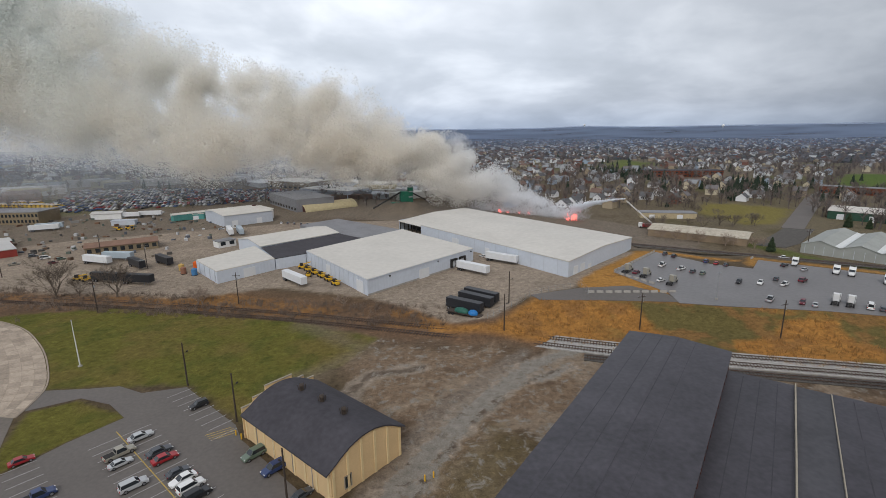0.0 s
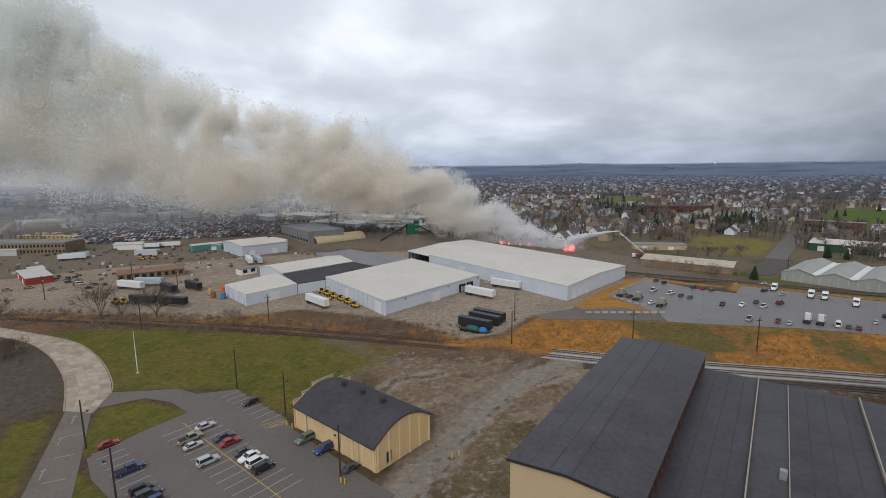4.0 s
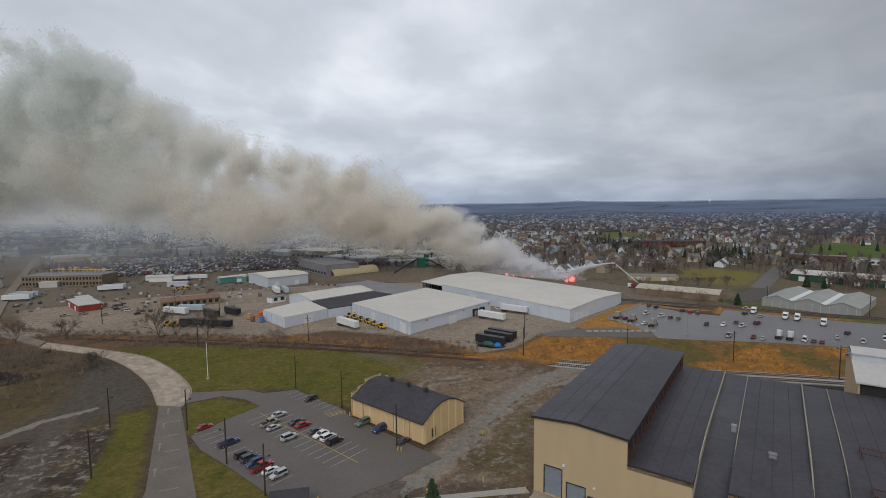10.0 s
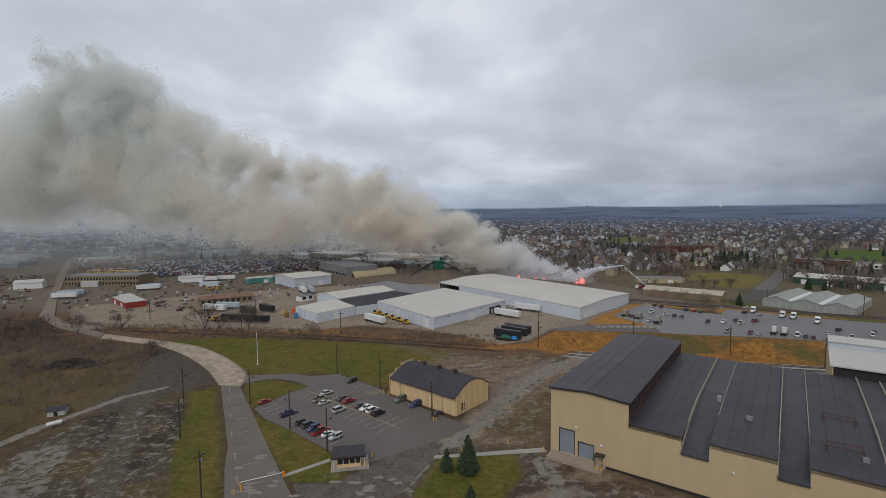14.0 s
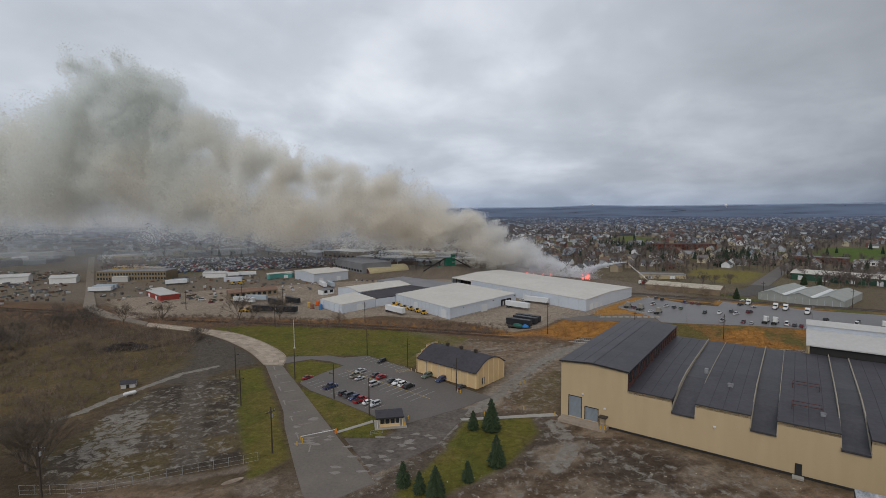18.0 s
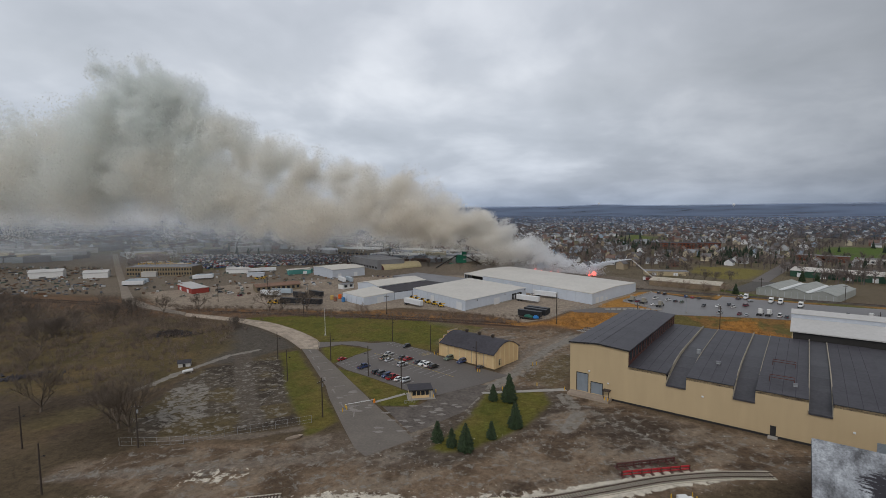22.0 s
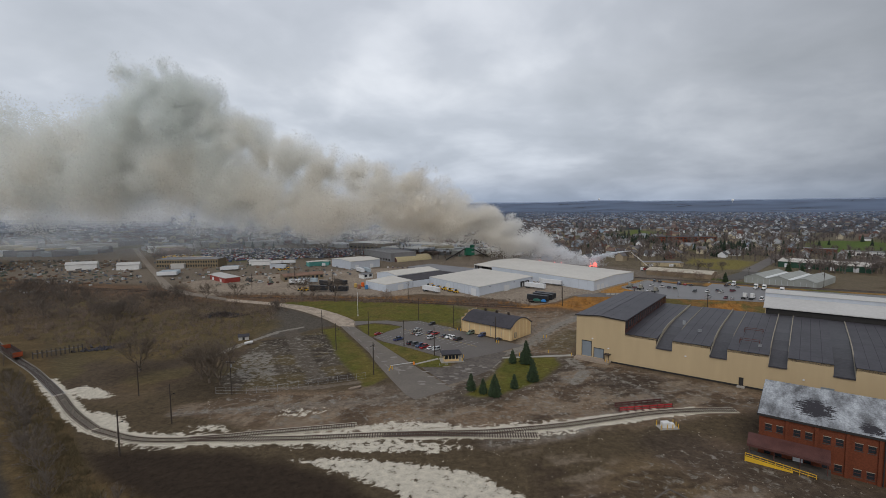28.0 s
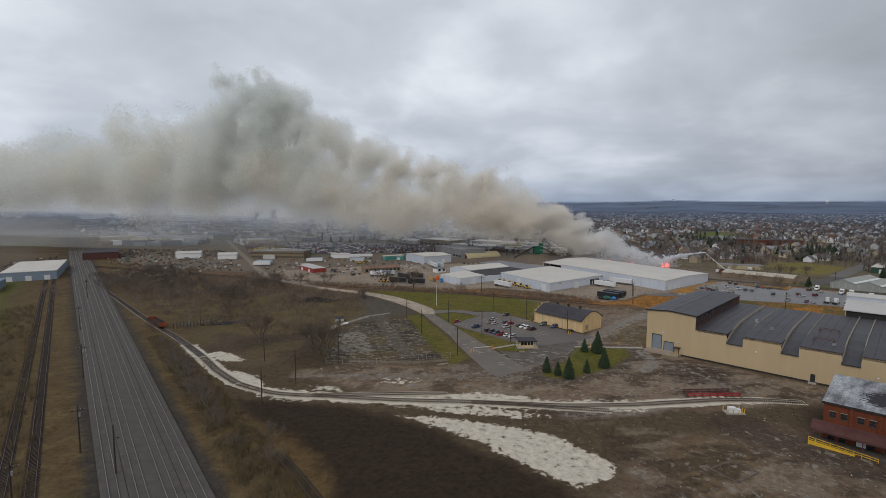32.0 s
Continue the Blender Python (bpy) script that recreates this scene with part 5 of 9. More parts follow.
def build_tracks():
    track("rail_track_1", SIDING[9:], 0.12, "rusty siding on dark sleepers and pale stone", single=(-119, 48), ballast="lime", bw=1.7)
    track("rail_track_11", SIDING[7:10], 0.12, "curved siding on dark sleepers and pale stone", single=(-148, -118), ballast="lime", bw=1.7)
    track("rail_track_12", SIDING[:8], 0.12, "weedy siding beside brush", single=(-182, -146), ballast="ballast", bw=1.5)
    track("rail_track_2", [(-92, 19.8), (-84, 21.4), (-78.2, 22.9), (-68.5, 25.1), (-53.2, 28.6)], 0.14, "rusty spur off the siding ending in stones", single=(-90, -50), ballast="lime", bw=1.7)
    track("rail_track_3", [(-46, 23.4), (-31.2, 24), (-19.1, 24.1), (-8, 24.4)], 0.13, "short disused spur beside the siding", single=(-46, -8), ballast="lime", bw=1.6)
    track("rail_track_4", [(-84, -13), (-76, -20), (-69, -26.5), (-56, -38), (-30, -62)], 0.1, "overgrown old track in the brush", single=(-84, -60))
    for k, off in enumerate((-6.4, -2.1, 2.1, 6.4)):
        track("rail_track_5", resample(offset_line(MAIN_LINE[1:6], off), 20), 0.32, "main-line track with bright rails on grey-brown ballast", ties=False, ballast="dark_ballast", bw=2.1, step=0.65, steel="shiny_rail")
    for off in (19, 23.5):
        track("rail_track_6", resample(offset_line(MAIN_LINE[1:6], off), 20), 0.12, "rusty side track among weeds", step=0.7)
    for off, first in ((-3.6, 5), (0.8, 5)):
        track("rail_track_7", resample(offset_line(RAIL_LINE[first:], off), 14), 0.28, "track on pale ballast below the grassy bank", ballast="ballast", bw=2.2, step=0.75)
    track("rail_track_8", resample(offset_line(RAIL_LINE[6:], 5.4), 14), 0.22, "disused track on dark ballast", ballast="dark_ballast", bw=1.9, step=0.75)
    for off in (-2.5, 2.5):
        track("rail_track_9", resample(offset_line(RAIL_LINE[:6], off), 14), 0.1, "overgrown rusty track in brown brush", step=0.9)
    track("rail_track_10", resample([(60, 292), (100, 270), (141, 248), (182, 227), (270, 185), (420, 125)], 14), 2.2, "track on a low bank beyond the truck park", ballast="dark_ballast", bw=2.6, step=0.9)


build_tracks()


# ---- car park ----
def bay(r, h):
    return (r * 0.7716 + h * 0.6361, -r * 0.6361 + h * 0.7716)


def paint(bm, a, b, w, z):
    a, b = Vector(a), Vector(b)
    d = (b - a).normalized()
    n = Vector((d.y, -d.x)) * w / 2
    prism(bm, [tuple(a + n), tuple(b + n), tuple(b - n), tuple(a - n)][::-1], z - 0.02, z)


def markings():
    holder = thing("bay_markings", pose(0, 0, 0), "worn white and yellow parking bay lines", "road marking", kind="structure")

    lot = [(v.co.x, v.co.y) for v in bpy.data.objects["pavement_1"].data.vertices if v.co.z > 0.05]

    def line(a, b, mat, w=0.13, z=0.105):
        ends = np.array([a, b])
        if inside(lot, ends[:, 0], ends[:, 1]).min() < -0.6:
            return
        bm = bmesh.new()
        paint(bm, a, b, w, z)
        part("bay_line", bm, mat, holder)
    for k in range(14):
        r = -117.5 + k * 2.72
        line(bay(r, 57), bay(r, 67.4), "paint_white")
    line(bay(-120, 62.2), bay(-79, 62.2), "paint_yellow", 0.16)
    for k in range(10):
        r = -103 + k * 2.75
        line(bay(r, 72.4), bay(r, 77.4), "paint_white")
    for k in range(8):
        r = -125.5 + k * 2.72
        line(bay(r, 73.4), bay(r, 78.4), "paint_white")
    for k in range(15):
        r = -124 + k * 2.72
        line(bay(r, 45.4), bay(r, 50.4), "paint_white")
    for k in range(4):
        line(bay(-105.5 + k * 0.8, 72.5), bay(-104.2 + k * 0.8, 77), "paint_yellow")
    line(bay(-84, 66), bay(-66, 68.5), "paint_white")
    road = thing("road_markings", pose(0, 0, 0), "worn pale patches and arrows on the works road", "road marking", kind="structure")
    for x, y, a, s in ((-58, 84, 118, 1), (-64, 95, 118, 1), (-69.5, 106, 118, 1.1), (-75, 117, 118, 1), (-53, 74, 118, 1.1), (-48, 68, 100, 1.2), (-79, 126, 118, 1.2)):
        bm = bmesh.new()
        c, sn = math.cos(radians(a)), math.sin(radians(a))

        def at(p, q):
            return (x + c * p - sn * q, y + sn * p + c * q)
        paint(bm, at(-1.8 * s, 0), at(1.2 * s, 0), 0.3, 0.085)
        part("arrow", bm, "patch", road)
        bm = bmesh.new()
        prism(bm, [at(1.0 * s, 0.6), at(1.0 * s, -0.6), at(2.0 * s, 0)], 0.06, 0.083)
        part("arrow", bm, "patch", road)
    rnd = random.Random(4)
    for k in range(46):
        x, y = rnd.choice(((-34, 60), (-40, 66), (-22, 74), (-16, 86), (-30, 68), (-47, 72), (-56, 82), (-86, 134)))
        x, y = x + rnd.uniform(-7, 7), y + rnd.uniform(-7, 7)
        if not (inside(ROAD_L[:8] + ROAD_R[:8][::-1], np.array([x]), np.array([y]))[0] > 1 or inside([(-44, 54), (-37, 44), (-24, 52), (-14, 70), (-9, 91), (-27, 80.5), (-41.5, 73.8)], np.array([x]), np.array([y]))[0] > 1.5):
            continue
        bm = bmesh.new()
        n = 9
        prism(bm, [(x + rnd.uniform(0.3, 1.0) * math.cos(i * math.tau / n) * 1.7, y + rnd.uniform(0.25, 0.8) * math.sin(i * math.tau / n)) for i in range(n)], 0.05, 0.075 + 0.001 * k)
        part("patch", bm, "patch", road)
    for k in range(7):
        a = Vector((-63.5, 95.5)) + Vector((-4.6, 8.6)) * (k - 3) * 0.9
        bm = bmesh.new()
        paint(bm, a + Vector((0.4, 0.2)), a + Vector((3.6, 1.5)), 0.3, 0.082)
        part("patch", bm, "patch", road)


markings()

# ---- vehicles ----
PAINTS = dict(silver=(0.42, 0.43, 0.44), white=(0.68, 0.68, 0.67), black=(0.02, 0.02, 0.023), charcoal=(0.06, 0.065, 0.075), red=(0.30, 0.02, 0.025), blue=(0.03, 0.05, 0.13), tan=(0.30, 0.28, 0.23), green=(0.12, 0.16, 0.12), maroon=(0.12, 0.02, 0.03))
PAINT = {k: material(f"{k}_car_paint", c, rough=0.28, var=0.05, scale=1, bump=0, spec=0.5) for k, c in PAINTS.items()}
MAT["tyre"] = material("tyre_rubber", (0.018, 0.018, 0.019), var=0.2)
MAT["rim"] = material("alloy_rim", (0.30, 0.30, 0.31), rough=0.35, metal=0.7, var=0.1)
MAT["lamp_glass"] = material("headlamp_glass", (0.6, 0.6, 0.58), rough=0.2, var=0.05, bump=0)
MAT["tail_glass"] = material("tail_lamp_glass", (0.32, 0.01, 0.01), rough=0.2, var=0.05, bump=0)
SHAPES = dict(
    sedan=(4.75, 1.8, 0.92, [(-1.75, 0.92), (-1.15, 1.42), (0.25, 1.45), (1.05, 0.92)], 0.33),
    suv=(4.7, 1.88, 1.08, [(-2.2, 1.08), (-2.0, 1.72), (0.35, 1.78), (1.1, 1.08)], 0.38),
    pickup=(5.6, 1.95, 1.05, [(-0.75, 1.05), (-0.6, 1.78), (0.75, 1.8), (1.45, 1.05)], 0.40),
    van=(5.2, 2.0, 1.1, [(-2.5, 1.1), (-2.45, 2.1), (1.0, 2.15), (1.9, 1.1)], 0.36),
)


def vehicle(kind, color):
    L, W, zb, cab, rw = SHAPES[kind]
    pm = PAINT[color]
    v = thing("car" if kind != "pickup" else "pickup_truck", pose(0, 0, -50), "", "car")
    h = L / 2
    bm = bmesh.new()
    low = 0.32
    profile(bm, [(-h, low), (-h - 0.02, zb * 0.72), (-h + 0.15, zb - 0.02), (cab[0][0], zb), (cab[-1][0], zb), (h - 0.35, zb - 0.16), (h, zb * 0.66), (h, low)], -W / 2, W / 2, "y")
    bmesh.ops.bevel(bm, geom=[e for e in bm.edges if abs(e.verts[0].co.y - e.verts[1].co.y) < 0.01], offset=0.07, segments=2, affect="EDGES")
    part("body", bm, pm, v)
    bm = bmesh.new()
    lo = [bm.verts.new((x, s * (W / 2 - 0.08 - (z - zb) * 0.26), z)) for s in (-1, 1) for x, z in cab]
    bm.faces.new(lo[:4]), bm.faces.new(lo[4:][::-1])
    for i in range(4):
        bm.faces.new((lo[i], lo[(i + 1) % 4], lo[4 + (i + 1) % 4], lo[4 + i]))
    part("glasshouse", bm, "glass", v)
    (x1, z1), (x2, z2) = cab[1], cab[2]
    w = W / 2 - 0.08 - (z1 - zb) * 0.26
    bm = bmesh.new()
    box(bm, x1 - 0.03, x2 + 0.06, -w - 0.01, w + 0.01, z1 - 0.02, z2 + 0.05)
    bmesh.ops.bevel(bm, geom=bm.edges[:], offset=0.03, segments=1, affect="EDGES")
    part("roof", bm, pm, v)
    for s in (-1, 1):
        for (xa, za), (xb, zb2) in ((cab[0], cab[1]), (cab[2], cab[3])):
            bm = bmesh.new()
            ya, yb = s * (W / 2 - 0.07 - (za - zb) * 0.26), s * (W / 2 - 0.07 - (zb2 - zb) * 0.26)
            tube(bm, (xa, ya, za), (xb, yb, zb2), 0.05, 0.05, 4)
            part("pillar", bm, pm, v)
        bm = bmesh.new()
        box(bm, cab[-1][0] - 0.35, cab[-1][0] - 0.15, s * (W / 2 + 0.02), s * (W / 2 + 0.16), zb, zb + 0.15)
        part("mirror", bm, pm, v)
    if kind == "pickup":
        bm = bmesh.new()
        box(bm, -h + 0.12, cab[0][0] - 0.1, -W / 2 + 0.12, W / 2 - 0.12, zb - 0.06, zb + 0.012)
        part("bed", bm, "dark_trim", v)
    for sx in (-1, 1):
        for sy in (-1, 1):
            x, y = sx * (h - 0.88), sy * (W / 2 - 0.08)
            bm = bmesh.new()
            tube(bm, (x, y - 0.11, rw), (x, y + 0.11, rw), rw, rw, 14)
            wheel = part("wheel", bm, "tyre", v)
            bm = bmesh.new()
            tube(bm, (x, y + sy * 0.11, rw), (x, y + sy * 0.125, rw), rw * 0.62, rw * 0.55, 10)
            part("rim", bm, "rim", wheel)
    for sy in (-1, 1):
        bm = bmesh.new()
        box(bm, h - 0.14, h + 0.012, sy * (W / 2 - 0.42), sy * (W / 2 - 0.1), zb * 0.62, zb * 0.78)
        part("headlight", bm, "lamp_glass", v)
        bm = bmesh.new()
        box(bm, -h - 0.03, -h + 0.1, sy * (W / 2 - 0.36), sy * (W / 2 - 0.06), zb * 0.62, zb * 0.86)
        part("tail_light", bm, "tail_glass", v)
    return v


FLEET = {}
KIND_WORDS = dict(sedan="sedan", suv="sport utility car", pickup="pickup truck", van="delivery van")


def park(kind, color, x, y, z, a, where, group):
    if (kind, color) not in FLEET:
        FLEET[kind, color] = vehicle(kind, color)
        ob = FLEET[kind, color]
        ob.matrix_basis = pose(x, y, z, 0, 0, a) @ Matrix.Scale(0.88, 4)
    else:
        ob = copy_thing(FLEET[kind, color], pose(x, y, z, 0, 0, a) @ Matrix.Scale(0.88, 4))
    tagged(ob, f"{color} {KIND_WORDS[kind]} parked {where}", "car", group)


def park_all():
    rnd = random.Random(11)
    near = [("sedan", "silver", -113.9, 64.4), ("pickup", "tan", -111.3, 60.2), ("sedan", "silver", -108.2, 59.4), ("suv", "silver", -100.4, 58.9), ("sedan", "charcoal", -106.4, 64.9), ("sedan", "red", -103.6, 64.8),
            ("sedan", "charcoal", -98.2, 64.8), ("sedan", "white", -95.6, 64.6), ("suv", "white", -92.9, 64.7), ("suv", "black", -90.2, 64.5), ("suv", "black", -116.5, 76.2), ("suv", "green", -92.5, 75.2), ("suv", "blue", -86.4, 75.4),
            ("sedan", "red", -122.4, 48.6), ("pickup", "blue", -109.2, 48.3), ("suv", "black", -101.2, 47.6), ("suv", "charcoal", -98.5, 47.8), ("suv", "blue", -95.9, 47.4), ("pickup", "red", -93.2, 47.6), ("sedan", "white", -90.4, 48.0), ("suv", "silver", -87.6, 48.2)]
    for kind, color, r, h in near:
        x, y = bay(r, h)
        park(kind, color, x, y, 0.09, 50.5 + rnd.uniform(-3, 3) + (180 if rnd.random() < 0.3 else 0), "in the works car park", "cars in the works car park")
    park("sedan", "charcoal", -12.2, 107.2, 0.09, 52, "beside the curved-roof building", "cars in the works car park")
    far = [("suv", "charcoal", 105, 248), ("suv", "black", 107, 244), ("sedan", "maroon", 82, 220), ("pickup", "white", 96, 230), ("pickup", "white", 101, 224.5), ("suv", "charcoal", 103.5, 220.5), ("suv", "green", 106, 218), ("sedan", "white", 87, 210),
           ("suv", "blue", 116, 235), ("sedan", "red", 118.5, 232), ("sedan", "charcoal", 121, 229.5), ("suv", "black", 113, 207), ("pickup", "white", 120, 206), ("suv", "charcoal", 128, 210), ("pickup", "white", 127, 204), ("suv", "maroon", 136, 208),
           ("sedan", "black", 143, 228), ("sedan", "silver", 146.5, 222), ("pickup", "silver", 112, 188.5), ("suv", "maroon", 120, 185.5), ("sedan", "silver", 122.5, 183.5), ("van", "white", 137, 181), ("suv", "charcoal", 139, 179), ("suv", "maroon", 141, 177.5), ("sedan", "silver", 152, 184), ("pickup", "white", 157, 178), ("suv", "black", 161, 190), ("van", "white", 168, 181), ("sedan", "charcoal", 173, 186)]
    for kind, color, x, y in far:
        park(kind, color, x, y, 2.52, rnd.choice((48, 228, 50, 35)), "on the wet truck park", "cars in the truck park")
    for x, y, a, kind, color in ((26.1, 254.8, 130, "sedan", "white"), (153, 243, 150, "pickup", "white"), (-186, 262, 40, "suv", "charcoal"), (-196, 250, 45, "pickup", "tan"), (-203, 246, 45, "pickup", "tan"), (-177, 258, 40, "van", "white"), (-182, 247, 45, "pickup", "tan"), (-168, 256, 60, "suv", "green"), (-166, 249, 60, "suv", "maroon"), (-120, 330, 20, "sedan", "white"), (-126, 326, 20, "sedan", "silver")):
        park(kind, color, x, y, gz(x, y) + (0.0 if x < 100 else 0.05), a, "in an industrial yard", "cars in the yards")
    for k in range(12):
        x, y = -96 + k * 4.6, 344 - k * 1.2
        park(rnd.choice(("sedan", "suv")), rnd.choice(("white", "silver", "red", "charcoal", "white")), x, y, gz(x, y), 110 + rnd.uniform(-5, 5), "in a row behind the workshops", "cars behind the workshops")


park_all()


def trailer(color, L=15.0, cover=True):
    m = material(f"{color[0]}_trailer_skin", color[1], rough=0.45, var=0.1, scale=0.4)
    t = thing("semi_trailer", pose(0, 0, -60), "", "trailer")
    bm = bmesh.new()
    box(bm, 0, L, -1.28, 1.28, 1.15, 4.0)
    bmesh.ops.bevel(bm, geom=bm.edges[:], offset=0.06, segments=1, affect="EDGES")
    part("box_body", bm, m, t)
    pbox("chassis", "dark_trim", t, (0.4, L - 0.6, -0.5, 0.5, 0.85, 1.15))
    for x in (0.9, 2.2):
        for s in (-1, 1):
            bm = bmesh.new()
            tube(bm, (x, s * 0.7, 0.52), (x, s * 1.24, 0.52), 0.52, 0.52, 14)
            w = part("wheel", bm, "tyre", t)
            bm = bmesh.new()
            tube(bm, (x, s * 1.24, 0.52), (x, s * 1.26, 0.52), 0.3, 0.28, 10)
            part("rim", bm, "rim", w)
    for s in (-1, 1):
        pbox("landing_leg", "steel", t, (L - 3, L - 2.85, s * 0.8 - 0.07, s * 0.8 + 0.07, 0, 1.15))
        pbox("side_rail", "dark_trim", t, (0.05, L - 0.05, s * 1.29 - 0.02, s * 1.29 + 0.02, 1.12, 1.25))
    pbox("rear_doors", "wh_post", t, (-0.05, 0.0, -1.2, 1.2, 1.25, 3.9))
    return t


def put_trailers():
    white, dark, pale = trailer(("white", (0.62, 0.63, 0.64))), trailer(("black", (0.025, 0.026, 0.03)), 12.5), trailer(("pale_blue", (0.36, 0.42, 0.47)), 14)
    rows = [(white, 14.6, 234.4, -40, "white box trailer backed to a dock"), (white, 27.5, 249.2, -36, "white box trailer beside the long warehouse"), (white, -53, 222.5, -45, "white box trailer with a dark stripe in the yard"),
            (dark, 16.5, 199, -37, "black open-top trailer on the yard edge"), (dark, 14.5, 195, -37, "black open-top trailer on the yard edge"), (dark, 10.5, 189.5, -34, "black open-top trailer with tarpaulins"),
            (pale, -282, 305, 12, "pale storage trailer in a far yard"), (pale, -280, 299, 10, "pale storage trailer in a far yard"), (white, -278, 292, 12, "white storage trailer in a far yard"), (pale, -244, 332, 25, "pale storage trailer in a far yard"), (white, -243, 326, 25, "white storage trailer in a far yard"),
            (pale, -147, 255, -5, "pale blue box trailer by a brown shed"), (white, -152, 250, -18, "weathered white trailer by a brown shed"), (dark, -128, 222, -12, "dark freight trailer near the tracks"), (dark, -114, 219, -10, "dark freight trailer near the tracks"),
            (dark, -128, 245, -38, "dark trailer in the yard"), (dark, -119, 250, -38, "dark trailer in the yard"), (white, -118, 318, -60, "white trailer by the grey shed"), (pale, -112, 318, -60, "pale trailer by the grey shed"), (white, -210, 380, 12, "white trailer in a far lot"), (white, -222, 374, 10, "white trailer in a far lot")]
    used = set()
    for src, x, y, a, label in rows:
        m = pose(x, y, gz(x, y) + 0.02, 0, 0, a)
        if src not in used:
            used.add(src)
            src.matrix_basis = m
            ob = src
        else:
            ob = copy_thing(src, m)
        tagged(ob, label, "trailer", "parked trailers")
    # low-loader with tarpaulins
    t = thing("flatbed_trailer", pose(10.5, 185.6, gz(10.5, 185.6), 0, 0, -33), "flatbed trailer carrying a green tarpaulined load", "trailer")
    pbox("deck", "wood", t, (0, 12, -1.3, 1.3, 0.9, 1.15))
    for x in (1, 2.3, 10.8):
        for s in (-1, 1):
            bm = bmesh.new()
            tube(bm, (x, s * 0.7, 0.45), (x, s * 1.25, 0.45), 0.45, 0.45, 12)
            part("wheel", bm, "tyre", t)
    for name, c, x, w in (("green_tarpaulin", (0.02, 0.10, 0.075), 5.0, 2.6), ("blue_tarpaulin", (0.02, 0.16, 0.42), 9.0, 1.6)):
        bm = bmesh.new()
        bmesh.ops.create_icosphere(bm, subdivisions=3, radius=1)
        for v in bm.verts:
            v.co = Vector((x + v.co.x * w, v.co.y * 1.3, max(1.15, 1.3 + v.co.z * 1.2 + 0.25 * noise.noise(v.co * 3))))
        part(name, bm, material(name, c, rough=0.5, var=0.3, scale=1.5, bump=0.3), t)


put_trailers()


def semi_truck(color):
    t = thing("semi_truck", pose(0, 0, -60), "", "truck")
    pm = PAINT[color]
    bm = bmesh.new()
    profile(bm, [(1.2, 0.7), (1.2, 1.75), (3.1, 1.6), (3.4, 1.2), (3.4, 0.6)], -0.95, 0.95, "y")
    bmesh.ops.bevel(bm, geom=bm.edges[:], offset=0.08, segments=2, affect="EDGES")
    part("bonnet", bm, pm, t)
    bm = bmesh.new()
    profile(bm, [(-1.4, 0.8), (-1.4, 3.5), (0.2, 3.6), (1.0, 2.7), (1.35, 1.7), (1.35, 0.8)], -1.18, 1.18, "y")
    bmesh.ops.bevel(bm, geom=bm.edges[:], offset=0.1, segments=2, affect="EDGES")
    part("cab", bm, pm, t)
    bm = bmesh.new()
    profile(bm, [(0.98, 2.66), (1.32, 1.8), (1.42, 1.8), (1.08, 2.7)], -1.0, 1.0, "y")
    part("windscreen", bm, "glass", t)
    for s in (-1, 1):
        bm = bmesh.new()
        box(bm, 0.0, 0.95, s * 1.17, s * 1.2, 1.8, 2.5)
        part("side_window", bm, "glass", t)
        bm = bmesh.new()
        tube(bm, (-1.5, s * 1.0, 0.8), (-1.5, s * 1.0, 3.9), 0.09, 0.09, 8)
        part("exhaust", bm, "steel", t)
        bm = bmesh.new()
        box(bm, 3.2, 3.42, s * 0.6, s * 0.9, 0.9, 1.2)
        part("headlight", bm, "lamp_glass", t)
        for x in (-4.2, -2.9, 2.4):
            bm = bmesh.new()
            tube(bm, (x, s * 0.7, 0.5), (x, s * 1.2, 0.5), 0.5, 0.5, 14)
            w = part("wheel", bm, "tyre", t)
            bm = bmesh.new()
            tube(bm, (x, s * 1.2, 0.5), (x, s * 1.22, 0.5), 0.28, 0.25, 10)
            part("rim", bm, "rim", w)
    pbox("chassis", "dark_trim", t, (-5.0, 1.3, -0.45, 0.45, 0.55, 0.85))
    pbox("fifth_wheel", "dark_trim", t, (-4.2, -3.0, -0.5, 0.5, 0.85, 1.05))
    return t


def put_trucks():
    src = {c: semi_truck(c) for c in ("white", "tan")}
    used = set()
    for c, x, y, a in (("white", 148.5, 230, 228), ("white", 155.5, 218, 228), ("white", 158.8, 215, 228), ("white", 131, 186.5, 48), ("white", 134, 184.5, 48), ("tan", 80, 223, 48), ("tan", 84.5, 217, 48), ("tan", 90, 207.5, 48), ("white", 163, 205, 228), ("white", 176, 176, 48)):
        m = pose(x, y, 2.52, 0, 0, a) @ Matrix.Scale(0.86, 4)
        ob = src[c] if c not in used else copy_thing(src[c], m)
        used.add(c)
        ob.matrix_basis = m
        tagged(ob, f"{c} semi tractor unit parked on wet asphalt", "truck", "tractor units in the truck park")


put_trucks()


